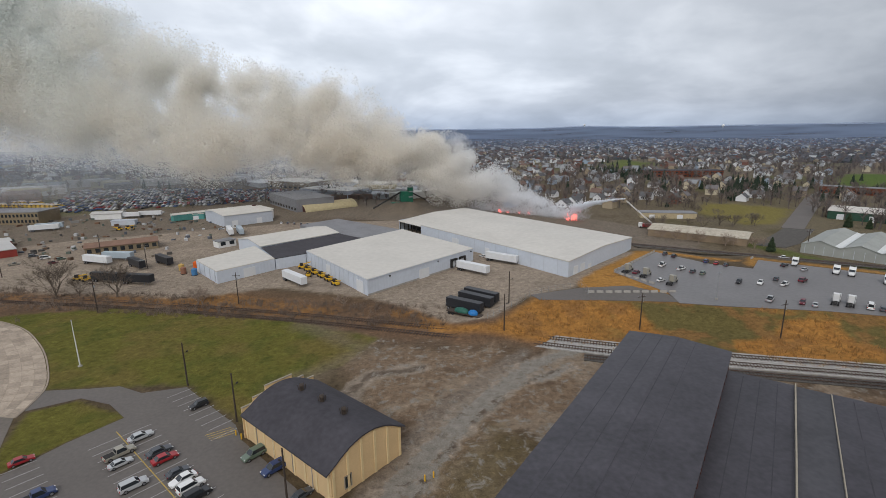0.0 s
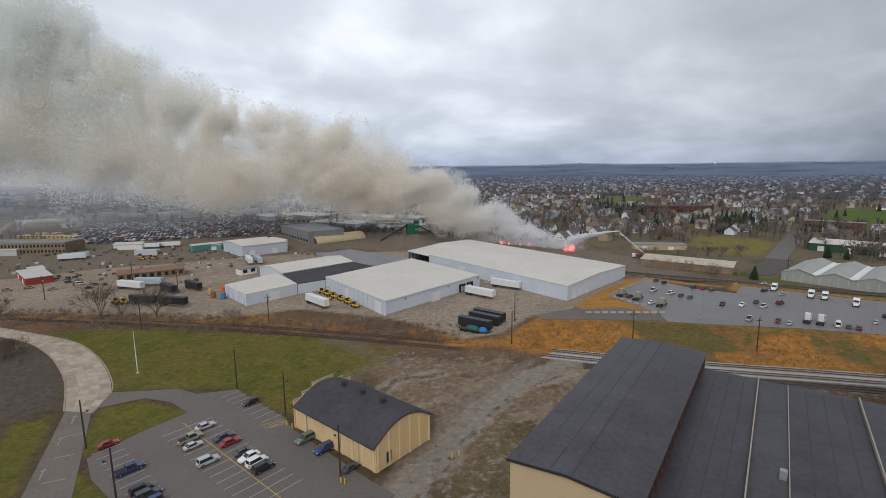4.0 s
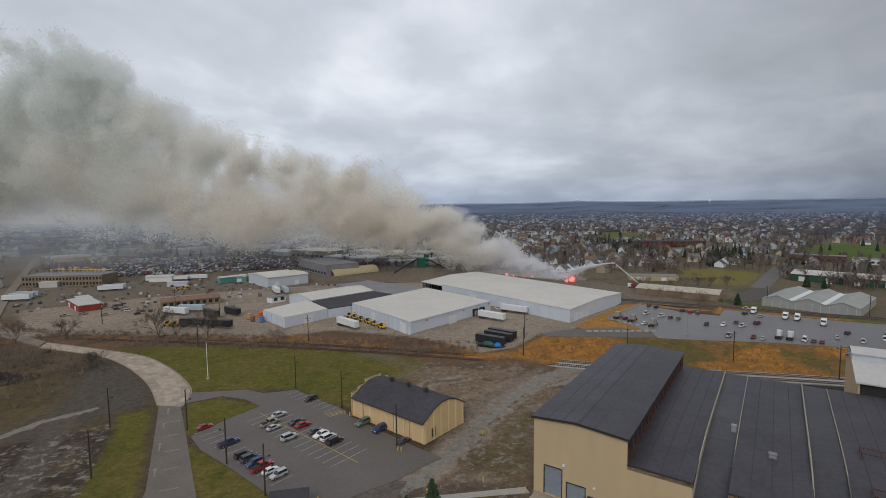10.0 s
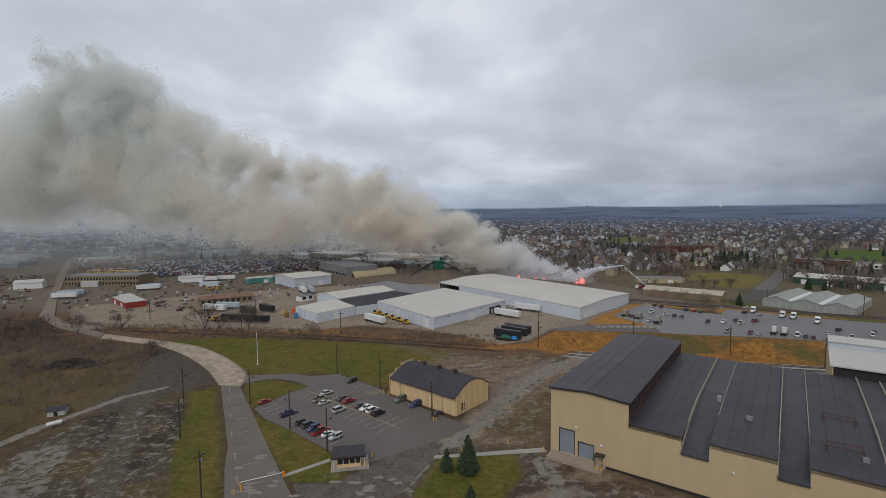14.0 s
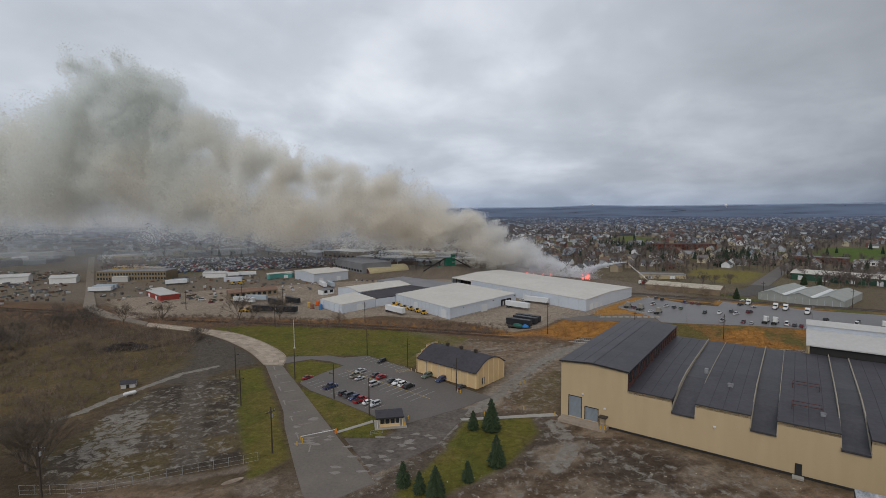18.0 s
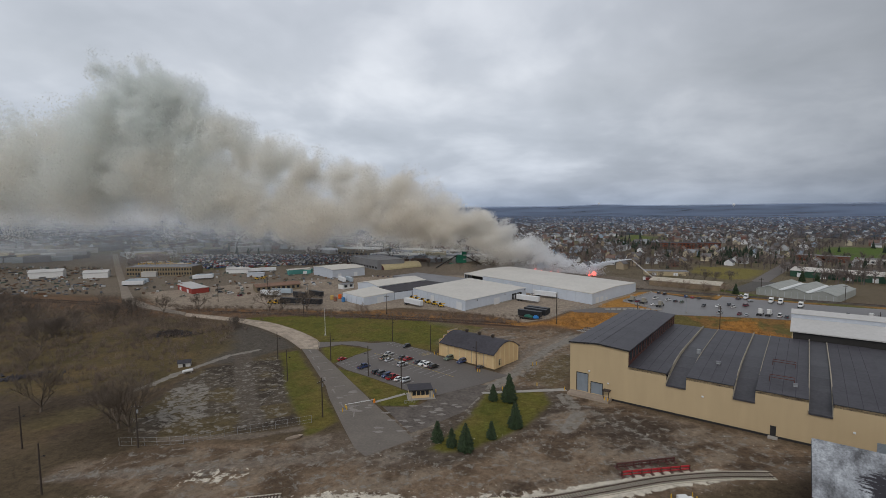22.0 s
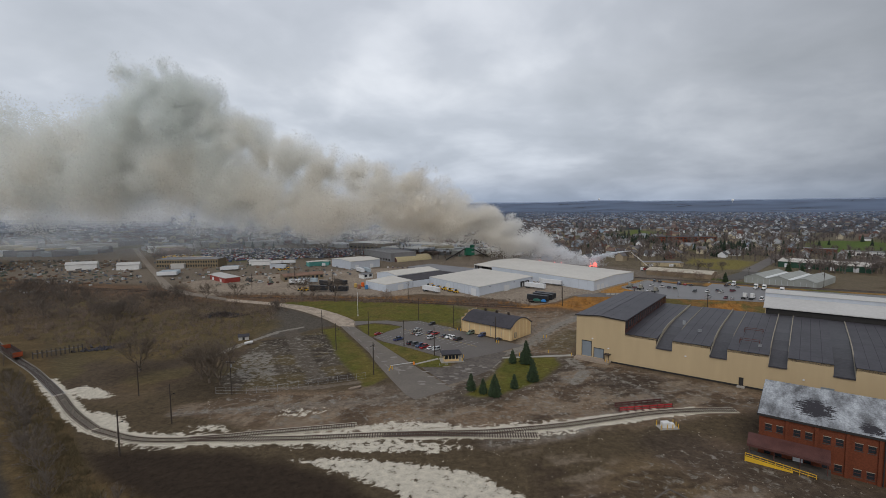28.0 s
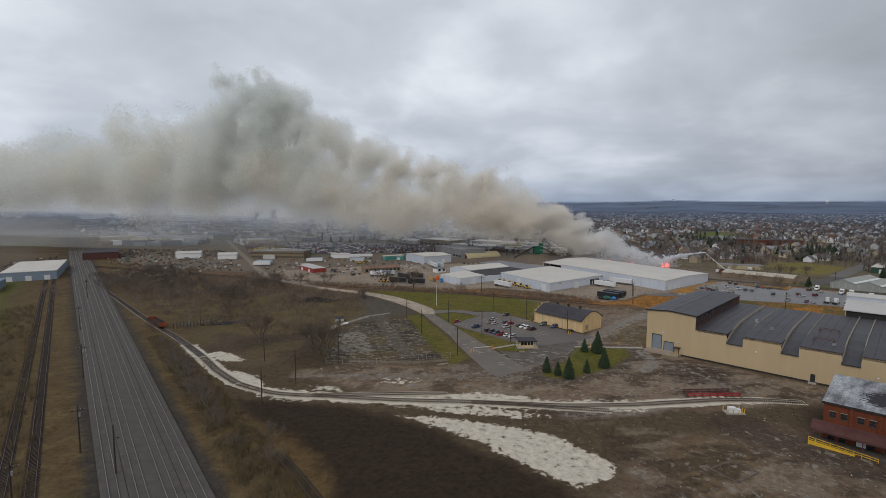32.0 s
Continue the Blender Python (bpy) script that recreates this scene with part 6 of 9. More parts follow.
# ---- poles, lamps, fences ----
def utility_pole(h, arm=True):
    p = thing("utility_pole", pose(0, 0, -70), "", "utility pole", "utility poles")
    bm = bmesh.new()
    tube(bm, (0, 0, -0.3), (0, 0, h), 0.19, 0.13, 8)
    part("post", bm, "wood", p)
    if arm:
        bm = bmesh.new()
        box(bm, -1.3, 1.3, 0.12, 0.24, h - 1.3, h - 1.13)
        a = part("crossarm", bm, "wood", p)
        for x in (-1.2, -0.5, 0.5, 1.2):
            bm = bmesh.new()
            tube(bm, (x, 0.18, h - 1.13), (x, 0.18, h - 0.9), 0.06, 0.04, 6)
            part("insulator", bm, "steel", a)
        bm = bmesh.new()
        tube(bm, (0.3, 0, h - 2.6), (0.3, 0, h - 1.8), 0.2, 0.2, 8)
        part("transformer", bm, "steel", p)
    else:
        bm = bmesh.new()
        tube(bm, (0, 0, h * 0.72), (0.9, 0, h * 0.76), 0.04, 0.04, 6)
        a = part("lamp_arm", bm, "dark_trim", p)
        bm = bmesh.new()
        box(bm, 0.85, 1.25, -0.1, 0.1, h * 0.75, h * 0.775)
        part("lamp_head", bm, "dark_trim", a)
    return p


def put_poles():
    plain, armed = utility_pole(10.5, False), utility_pole(11.0)
    spots = [(plain, -31.2, 127.6, 60), (plain, -48.5, 141.8, 70), (plain, -67.6, 114.6, 20), (plain, -50.1, 98.1, 200), (plain, -37.3, 86.4, 10), (plain, -88.4, 116.3, 0), (plain, -75.9, 92.8, 0), (armed, -56, 65.5, 60), (plain, -13.6, 104.8, 140), (armed, -95, 47.5, 0), (plain, -122.3, 46, 0), (plain, -101.2, 28.2, 0),
             (armed, -103, 189, 20), (plain, 26, 168, 0), (armed, 122, 146, 110), (plain, 30, 190, 0), (armed, -118, 240, 0), (armed, -170, 228, 0), (armed, -152, 260, 30), (armed, -60, 196, 0), (armed, -128, -20, 40), (plain, -113, -26, 0), (armed, -170, 20, 40), (armed, -118, -42, 40), (plain, 152, 138, 0), (armed, 65, 172, 20), (armed, 100, 165, 20), (armed, 160, 152, 20), (armed, -225, 70, 40), (armed, -290, 135, 40), (armed, 175, 260, 0), (armed, 205, 230, 0), (plain, -103, 12, 0)]
    used = set()
    for src, x, y, a in spots:
        m = pose(x, y, gz(x, y), 0, 0, a)
        ob = src if src not in used else copy_thing(src, m)
        used.add(src)
        ob.matrix_basis = m
        tagged(ob, "dark weathered wooden utility pole" + (" with crossarm" if src is armed else " with a small lamp"), "utility pole", "utility poles")
    f = thing("flagpole", pose(-80.5, 151.5, 0), "tall white flagpole standing on the lawn", "flagpole")
    bm = bmesh.new()
    tube(bm, (0, 0, -0.2), (0, 0, 12), 0.14, 0.07, 10)
    part("pole", bm, "white", f)
    bm = bmesh.new()
    bmesh.ops.create_uvsphere(bm, u_segments=10, v_segments=8, radius=0.16, matrix=Matrix.Translation((0, 0, 12.1)))
    part("finial", bm, "steel", f)
    bm = bmesh.new()
    tube(bm, (0, 0, 0), (0, 0, 0.3), 0.5, 0.45, 12)
    part("footing", bm, "kerb", f)
    # lamp standards of the truck park
    lamp = None
    for x, y in ((96, 190), (146, 178), (190, 164)):
        m = pose(x, y, 2.4)
        if lamp is None:
            lamp = thing("street_lamp", m, "slim grey lamp standard at the truck park edge", "street lamp", "truck park lamps")
            bm = bmesh.new()
            tube(bm, (0, 0, 0), (0, 0, 9), 0.12, 0.08, 8)
            part("pole", bm, "steel", lamp)
            pbox("lamp_head", "steel", lamp, (-0.3, 0.5, -0.25, 0.25, 8.9, 9.15), bevel=0.04)
            pbox("base", "kerb", lamp, (-0.35, 0.35, -0.35, 0.35, 0, 0.6))
        else:
            copy_thing(lamp, m)


put_poles()


def chain_fence(line, h, label, step=3.0, z=None):
    f = thing("chain_link_fence", pose(0, 0, 0), label, "fence")
    pts = resample(line, step)
    for p in pts:
        g = gz(p.x, p.y) if z is None else z
        bm = bmesh.new()
        tube(bm, (p.x, p.y, g - 0.1), (p.x, p.y, g + h), 0.045, 0.045, 6)
        part("post", bm, "steel", f)
    for p, q in zip(pts[:-1], pts[1:]):
        g, k = (gz(p.x, p.y), gz(q.x, q.y)) if z is None else (z, z)
        for dz in (0.15, h * 0.5, h):
            bm = bmesh.new()
            tube(bm, (p.x, p.y, g + dz), (q.x, q.y, k + dz), 0.02, 0.02, 4)
            part("rail", bm, "steel", f)


chain_fence([(-100, 48), (-85.3, 49.4), (-73.3, 55.2), (-62, 60), (-57.3, 62.3)], 2.0, "grey chain-link fence across the waste ground")
chain_fence([(57, 196), (57.5, 212)], 2.2, "chain-link fence at the truck park gate")
chain_fence([(22, 176), (33, 188), (40, 197), (55, 204)], 1.8, "chain-link fence along the yard edge")
chain_fence([(-32, 76), (-36, 74.6)], 1.0, "short fence beside the guard booth")


def barriers():
    src = None
    runs = [((57, 198), (87, 197.5)), ((74.5, 223), (103, 254)), ((137, 240), (139.5, 242)), ((75, 220), (83.5, 206))]
    for a, b in runs:
        a, b = Vector(a), Vector(b)
        n = int((b - a).length / 3.0)
        ang = math.degrees(math.atan2((b - a).y, (b - a).x))
        for k in range(n):
            p = a + (b - a) * (k + 0.5) / n
            m = pose(p.x, p.y, max(2.35, gz(p.x, p.y) - 0.02), 0, 0, ang)
            if src is None:
                bm = bmesh.new()
                profile(bm, [(-0.3, 0), (-0.3, 0.08), (-0.17, 0.3), (-0.09, 0.8), (0.09, 0.8), (0.17, 0.3), (0.3, 0.08), (0.3, 0)], -1.1, 1.1, "x")
                src = part("concrete_barrier", bm, "kerb")
                tagged(src, "short pale concrete traffic barrier on dry grass", "barrier", "concrete barriers")
                src.matrix_basis = m
            else:
                copy_thing(src, m)


barriers()


def guard_booth():
    b = thing("guard_booth", pose(-31.0, 81.0, 0.09, 0, 0, 12), "small guard booth with a flat dark roof and big windows", "booth")
    for q in ((-2.6, 2.6, -1.8, -1.65, 0, 0.9), (-2.6, 2.6, 1.65, 1.8, 0, 0.9), (-2.6, -2.45, -1.65, 1.65, 0, 0.9), (2.45, 2.6, -1.65, 1.65, 0, 0.9)):
        pbox("wall", "cb_wall", b, q)
    for x in (-2.6, -1.3, 0, 1.3, 2.45):
        for y in (-1.8, 1.65):
            pbox("post", "cb_pilaster", b, (x, x + 0.15, y, y + 0.15, 0.9, 2.6))
    for y in (-1.76, 1.72):
        for k in range(4):
            x = -2.45 + k * 1.27
            pbox("window_pane", "glass", b, (x, x + 1.1, y, y + 0.04, 0.92, 2.58))
    for x in (-2.56, 2.52):
        pbox("window_pane", "glass", b, (x, x + 0.04, -1.6, 1.6, 0.92, 2.58))
    pbox("roof", "charcoal_roof", b, (-3.6, 3.6, -2.7, 2.7, 2.6, 2.95), bevel=0.05)
    pbox("fascia", "dark_trim", b, (-3.65, 3.65, -2.76, -2.7, 2.55, 2.9))
    for x, y in ((-3.3, -2.4), (3.2, -2.4), (3.2, 2.3), (-3.3, 2.3)):
        pbox("canopy_post", "cb_pilaster", b, (x, x + 0.18, y, y + 0.18, 0, 2.6))
    pbox("kerb_slab", "kerb", b, (-3.9, 4.3, -3.0, 3.0, -0.05, 0.12))
    slab("pavement_5", [(-44.3, 76.2), (-43.9, 75.2), (-35.4, 82.0), (-35.9, 83.2)], 0.12, "kerb", "narrow concrete path to the guard booth", "path")
    slab("pavement_6", [(-12.5, 84.6), (7, 87.6), (13.5, 88.6), (14, 86.6), (7, 85.8), (-12, 83.4)], 0.09, "kerb", "narrow concrete path to the factory", "path")
    for name, x, y, a, L in (("barrier_gate", -43.8, 75.6, 207, 8.5),):
        g = thing(name, pose(x, y, 0.06, 0, 0, a), "closed white barrier arm on an orange post", "barrier gate")
        pbox("pedestal", material("orange_paint", (0.7, 0.22, 0.02)), g, (-0.25, 0.25, -0.25, 0.25, 0, 1.1), bevel=0.03)
        pbox("arm", "white", g, (0.2, L, -0.05, 0.05, 0.9, 1.02))
        pbox("rest_post", "yellow", g, (L - 0.1, L + 0.1, -0.1, 0.1, 0, 0.95))
    src = None
    for x, y in ((-50.6, 70.5), (-51.4, 69.0), (-26.4, 84), (-26.9, 79.8), (-13.2, 103.4), (-12.4, 102.9), (-27.9, 122.0), (-29.4, 123.1), (5.3, 90.5), (13.2, 86.9), (6.8, 110.8), (8.2, 111.6), (-5.9, 86.5)):
        m = pose(x, y, 0.05)
        if src is None:
            bm = bmesh.new()
            tube(bm, (0, 0, -0.1), (0, 0, 1.05), 0.13, 0.13, 10)
            tube(bm, (0, 0, 1.05), (0, 0, 1.15), 0.13, 0.05, 10)
            src = part("bollard", bm, "yellow")
            tagged(src, "yellow steel bollard beside a works road", "bollard", "yellow bollards")
            src.matrix_basis = m
        else:
            copy_thing(src, m)


guard_booth()


def yard_things():
    h = thing("hut", pose(-119.3, 107.4, -0.7, 0, 0, 24), "small pale hut with a dark pitched roof on waste ground", "hut")
    for q in ((-2, 2, -1.5, -1.4, 0, 2.2), (-2, 2, 1.4, 1.5, 0, 2.2), (-2, -1.9, -1.4, 1.4, 0, 2.2), (1.9, 2, -1.4, 1.4, 0, 2.2)):
        pbox("wall", "white_roof", h, q)
    bm = bmesh.new()
    profile(bm, [(-1.8, 2.1), (0, 2.9), (1.8, 2.1), (1.8, 2.22), (0, 3.05), (-1.8, 2.22)], -2.3, 2.3, "x")
    part("roof", bm, "charcoal_roof", h)
    pbox("door", "dark_trim", h, (-0.5, 0.4, -1.55, -1.5, 0, 1.9))
    t = thing("gas_tank", pose(-113.6, 99.6, 0, 0, 0, 48), "white horizontal gas tank on two saddles", "tank")
    bm = bmesh.new()
    tube(bm, (-1.5, 0, 0.85), (1.5, 0, 0.85), 0.55, 0.55, 16)
    for s in (-1, 1):
        tube(bm, (s * 1.5, 0, 0.85), (s * 1.75, 0, 0.85), 0.55, 0.25, 16)
    part("vessel", bm, "white", t)
    for s in (-1, 1):
        pbox("saddle", "kerb", t, (s - 0.15, s + 0.15, -0.4, 0.4, 0, 0.45))
    # steel racks by the siding
    for y, L, red in ((0, 15.6, True), (3.2, 13.8, False)):
        r = thing("steel_rack", pose(15.2, 38.8 + y, 0, 0, 0, 11 + (2 if not red else 0)), "long low red steel pipe rack beside the siding", "rack", "red racks")
        m = MAT.setdefault("bright_red", material("red_steel_paint", (0.36, 0.02, 0.025), rough=0.5, var=0.25))
        pbox("beam", m if red else "red_steel", r, (0, L, -0.12, 0.12, 0.75, 1.05))
        pbox("beam", m if red else "red_steel", r, (0, L, -0.1, 0.1, 0.2, 0.38))
        for k in range(8):
            x = k * (L - 0.2) / 7
            pbox("post", "red_steel", r, (x, x + 0.2, -0.16, 0.16, 0, 1.1))
            pbox("foot", "red_steel", r, (x - 0.2, x + 0.4, -0.9, 0.9, 0, 0.12))
    p = thing("pump_unit", pose(24.2, 29.6, 0, 0, 0, 8), "white pump box guarded by yellow bollards", "pump")
    pbox("slab", "kerb", p, (-2.4, 2.4, -1.4, 1.4, -0.1, 0.12))
    pbox("cabinet", "white", p, (-1.5, 0.4, -0.7, 0.7, 0.12, 1.5), bevel=0.05)
    pbox("cabinet", "white", p, (0.5, 1.5, -0.6, 0.6, 0.12, 1.1), bevel=0.05)
    for x, y in ((-2.2, -1.2), (-0.8, -1.3), (0.6, -1.3), (2.1, -1.2), (2.1, 1.2), (-2.2, 1.2), (2.2, 0)):
        bm = bmesh.new()
        tube(bm, (x, y, 0), (x, y, 1.3), 0.1, 0.1, 8)
        part("bollard", bm, "yellow", p)
    b = thing("rowing_boat", pose(-59.3, 52.8, 0.05, 0, 0, 38), "small weathered tan boat lying on the dirt", "boat")
    bm = bmesh.new()
    out = [(2.2 * math.cos(a), 0.75 * math.sin(a)) for a in np.linspace(0, math.tau, 16, endpoint=False)]
    prism(bm, [(x * 0.8, y * 0.7) for x, y in out], 0, 0.12)
    part("keel", bm, "concrete", b)
    bm = bmesh.new()
    n = len(out)
    lo, hi = [bm.verts.new((x * 0.8, y * 0.7, 0.1)) for x, y in out], [bm.verts.new((x, y, 0.55)) for x, y in out]
    il, ih = [bm.verts.new((x * 0.74, y * 0.6, 0.14)) for x, y in out], [bm.verts.new((x * 0.92, y * 0.86, 0.55)) for x, y in out]
    for i in range(n):
        j = (i + 1) % n
        bm.faces.new((lo[i], lo[j], hi[j], hi[i])), bm.faces.new((hi[i], hi[j], ih[j], ih[i])), bm.faces.new((ih[i], ih[j], il[j], il[i]))
    part("hull", bm, "concrete", b)
    # scrap heap on the waste ground
    rnd = random.Random(8)
    s = thing("scrap_heap", pose(-152, 152, 0), "dark heap of old timbers and scrap", "scrap")
    bm = bmesh.new()
    for k in range(150):
        x, y = rnd.gauss(0, 4.5), rnd.gauss(0, 2.2)
        a, q = rnd.uniform(0, 3.14), rnd.uniform(1, 3.2)
        z = max(0.1, 2.2 - 0.14 * (x * x / 4 + y * y)) * rnd.random()
        tube(bm, (x - q * math.cos(a), y - q * math.sin(a), z), (x + q * math.cos(a), y + q * math.sin(a), z + rnd.uniform(-0.2, 0.5)), 0.15, 0.15, 4)
    part("timber_tangle", bm, "tie", s)["kind"] = "stuff"
    bm = bmesh.new()
    for k in range(60):
        x, y = rnd.gauss(0, 3.6), rnd.gauss(0, 1.8)
        tube(bm, (x, y, 0), (x + 0.4, y, rnd.uniform(0.6, 1.4)), 0.8, 0.2, 6)
    part("rubble", bm, "charcoal_roof", s)["kind"] = "stuff"
    # old footings of a ruined wall
    w = thing("ruined_wall", pose(-186, 79, 0, 0, 0, 44), "row of broken concrete posts in the scrub", "wall")
    for k in range(12):
        hgt = 2.7 + 0.5 * rnd.random()
        pbox("post", "dark_concrete", w, (k * 1.35, k * 1.35 + 0.4, 0, 0.5, 0, hgt))
    for k in range(4):
        pbox("beam", "patch", w, (k * 3.9, k * 3.9 + 3.7, 0.5, 0.8, 1.6, 2.0))
    h = thing("scrap_heap", pose(-169, 93, 0, 0, 0, 30), "low dark heap of rubble beside the broken posts", "scrap", "scrap heaps")
    bm = bmesh.new()
    for k in range(90):
        x, y = rnd.gauss(0, 4), rnd.gauss(0, 1.3)
        tube(bm, (x, y, 0), (x + rnd.gauss(0, 0.5), y + rnd.gauss(0, 0.5), rnd.uniform(0.3, 1.1)), 0.6, 0.15, 5)
    part("rubble", bm, "charcoal_roof", h)["kind"] = "stuff"
    # an old wagon left on the siding
    g = thing("freight_wagon", pose(-197.5, 82.8, 0.3, 0, 0, -34.5), "rusty dark gondola wagon with an orange-red end", "wagon")
    rust = material("rusty_wagon_steel", (0.055, 0.035, 0.03), var=0.4, scale=0.4)
    ends = material("orange_red_wagon_paint", (0.30, 0.065, 0.025), var=0.3)
    pbox("floor", rust, g, (-8.5, 8.5, -1.45, 1.45, 0.95, 1.2))
    for y in (-1.45, 1.35):
        pbox("side", rust, g, (-8.5, 8.5, y, y + 0.1, 1.2, 2.7))
        for k in range(9):
            pbox("rib", rust, g, (-8.3 + k * 2.05, -8.15 + k * 2.05, y - 0.08 if y < 0 else y + 0.1, y if y < 0 else y + 0.18, 1.0, 2.7))
    for x in (-8.6, 8.5):
        pbox("end", ends, g, (x, x + 0.1, -1.45, 1.45, 1.0, 2.75))
    for x in (-6.6, 6.6):
        t = pbox("bogie", "dark_trim", g, (x - 1.2, x + 1.2, -1.0, 1.0, 0.35, 0.9))
        for dx in (-0.85, 0.85):
            for y in (-0.82, 0.68):
                bm = bmesh.new()
                tube(bm, (x + dx, y, 0.42), (x + dx, y + 0.14, 0.42), 0.42, 0.42, 14)
                part("wheel", bm, "rail", t)
    # footings of a vanished shed
    f = thing("foundation", pose(12.4, -1.6, 0, 0, 0, 38), "worn concrete footing flush with the dirt", "foundation")
    for q in ((-3.8, 3.8, -3.0, -2.65, 0, 0.14), (-3.8, 3.8, 2.65, 3.0, 0, 0.1), (-3.8, -3.45, -2.65, 2.65, 0, 0.1), (3.45, 3.8, -2.65, 2.65, 0, 0.16)):
        pbox("footing", "broken", f, q)
    # yellow plant by the front warehouse
    src = None
    for x, y, a in ((-51, 238, 20), (-47.5, 234, -50), (-43.5, 229.5, -52), (-39.5, 225, -48), (-35.5, 220, -50), (-31.5, 214.5, -46), (-45, 226, -75), (-187, 333, 30), (-183, 330, 100), (-190, 329, 200), (-135, 223, 10), (-131, 222, 40)):
        m = pose(x, y, gz(x, y) + 0.02, 0, 0, a)
        if src is None:
            src = thing("lift_machine", m, "yellow and orange hydraulic lift machine", "machine", "yellow machines by the warehouse")
            pbox("base", "yellow", src, (-1.6, 1.6, -0.9, 0.9, 0.45, 1.2), bevel=0.08)
            pbox("cabin", "dark_trim", src, (-0.9, 0.4, -0.7, 0.7, 1.2, 2.3), bevel=0.08)
            bm = bmesh.new()
            profile(bm, [(-1.2, 1.2), (3.6, 2.3), (3.6, 2.6), (-1.2, 1.7)], -0.15, 0.15, "y")
            part("boom", bm, "yellow", src)
            for sx in (-1, 1):
                for sy in (-1, 1):
                    bm = bmesh.new()
                    tube(bm, (sx * 1.1, sy * 0.75, 0.5), (sx * 1.1, sy * 1.1, 0.5), 0.5, 0.5, 12)
                    part("wheel", bm, "tyre", src)
        else:
            copy_thing(src, m)
    for x, y, c, n in ((-97, 240, (0.65, 0.12, 0.02), "orange"), (-89.5, 234, (0.5, 0.52, 0.55), "white"), (-92, 229, (0.06, 0.18, 0.36), "blue"), (-101, 236, (0.45, 0.30, 0.1), "yellow"), (-97.5, 231, (0.25, 0.12, 0.08), "rusty")):
        t = thing("storage_bin", pose(x, y, 0.5, 0, 0, 30 + 10 * x), f"{n} painted storage bin in the yard", "bin", "yard bins")
        m = material(f"{n}_bin_paint", c, var=0.2)
        bm = bmesh.new()
        tube(bm, (0, 0, 0.2), (0, 0, 2.6), 1.1, 1.1, 12)
        part("drum", bm, m, t)
        pbox("skid", "dark_trim", t, (-1, 1, -1, 1, 0, 0.2))
        bm = bmesh.new()
        tube(bm, (0, 0, 2.6), (0, 0, 3.0), 1.15, 0.4, 12)
        part("lid", bm, m, t)


yard_things()


# ---- plants ----
BARK = material("bare_branch_bark", (0.125, 0.102, 0.085), var=0.35, scale=1, fine=6)
BROWN_BARK = material("brown_twig_bark", (0.12, 0.094, 0.072), var=0.35, scale=1, fine=6)
PALE_BARK = material("pale_birch_bark", (0.26, 0.20, 0.155), var=0.35, scale=1, fine=6)
NEEDLE = material("spruce_needles", (0.022, 0.040, 0.020), var=0.55, scale=1.2, fine=7, tint=(0.045, 0.07, 0.03))


def limb(V, F, p, d, length, r, depth, rnd):
    """A tapering branch and all that grows from it."""
    q = p + d * length
    s = d.orthogonal().normalized()
    c = d.cross(s)
    n = len(V)
    for o, k in ((p, r), (q, max(r * 0.6, 0.014))):
        V.extend(tuple(o + s * (k * math.cos(a)) + c * (k * math.sin(a))) for a in (0, 2.094, 4.189))
    F.extend((n + i, n + (i + 1) % 3, n + 3 + (i + 1) % 3, n + 3 + i) for i in range(3))
    if depth == 0:
        return
    for k in range(3 if depth > 1 else 4):
        t = 1.0 if k == 0 else rnd.uniform(0.4, 0.95)
        e = (d + Vector((rnd.gauss(0, 0.42), rnd.gauss(0, 0.42), rnd.gauss(0.06, 0.22)))).normalized()
        limb(V, F, p + d * length * t, e, length * rnd.uniform(0.62, 0.82), max(r * 0.6, 0.018), depth - 1, rnd)


def bare_tree(h, seed, mat=BARK, depth=5, name="bare_tree"):
    rnd = random.Random(seed)
    t = thing(name, pose(0, 0, -80), "", "tree")
    bm = bmesh.new()
    top = Vector((rnd.gauss(0, 0.2), rnd.gauss(0, 0.2), h * 0.10))
    tube(bm, (0, 0, -0.3), top, h * 0.028, h * 0.021, 8)
    part("trunk", bm, mat, t)
    V, F = [], []
    for k in range(6):
        a = k * 1.05 + rnd.uniform(-0.3, 0.3)
        lean = 0.2 if k == 0 else rnd.uniform(0.5, 1.1)
        limb(V, F, top * rnd.uniform(0.8, 1.0), Vector((math.cos(a) * lean, math.sin(a) * lean, 1.0)).normalized(), h * rnd.uniform(0.27, 0.34), h * 0.010, depth - 1, rnd)
    me = bpy.data.meshes.new("crown")
    me.from_pydata(V, [], F)
    me.materials.append(mat)
    crown = new("crown", me)
    crown.parent = t
    return t


def plant(src, spots, label, group):
    first = True
    for x, y, s, a in spots:
        m = pose(x, y, gz(x, y), 0, 0, a) @ Matrix.Scale(s, 4)
        if first:
            ob, first = src, False
        else:
            ob = copy_thing(src, Matrix.Identity(4))
        ob.matrix_basis = m
        tagged(ob, label, "tree", group)


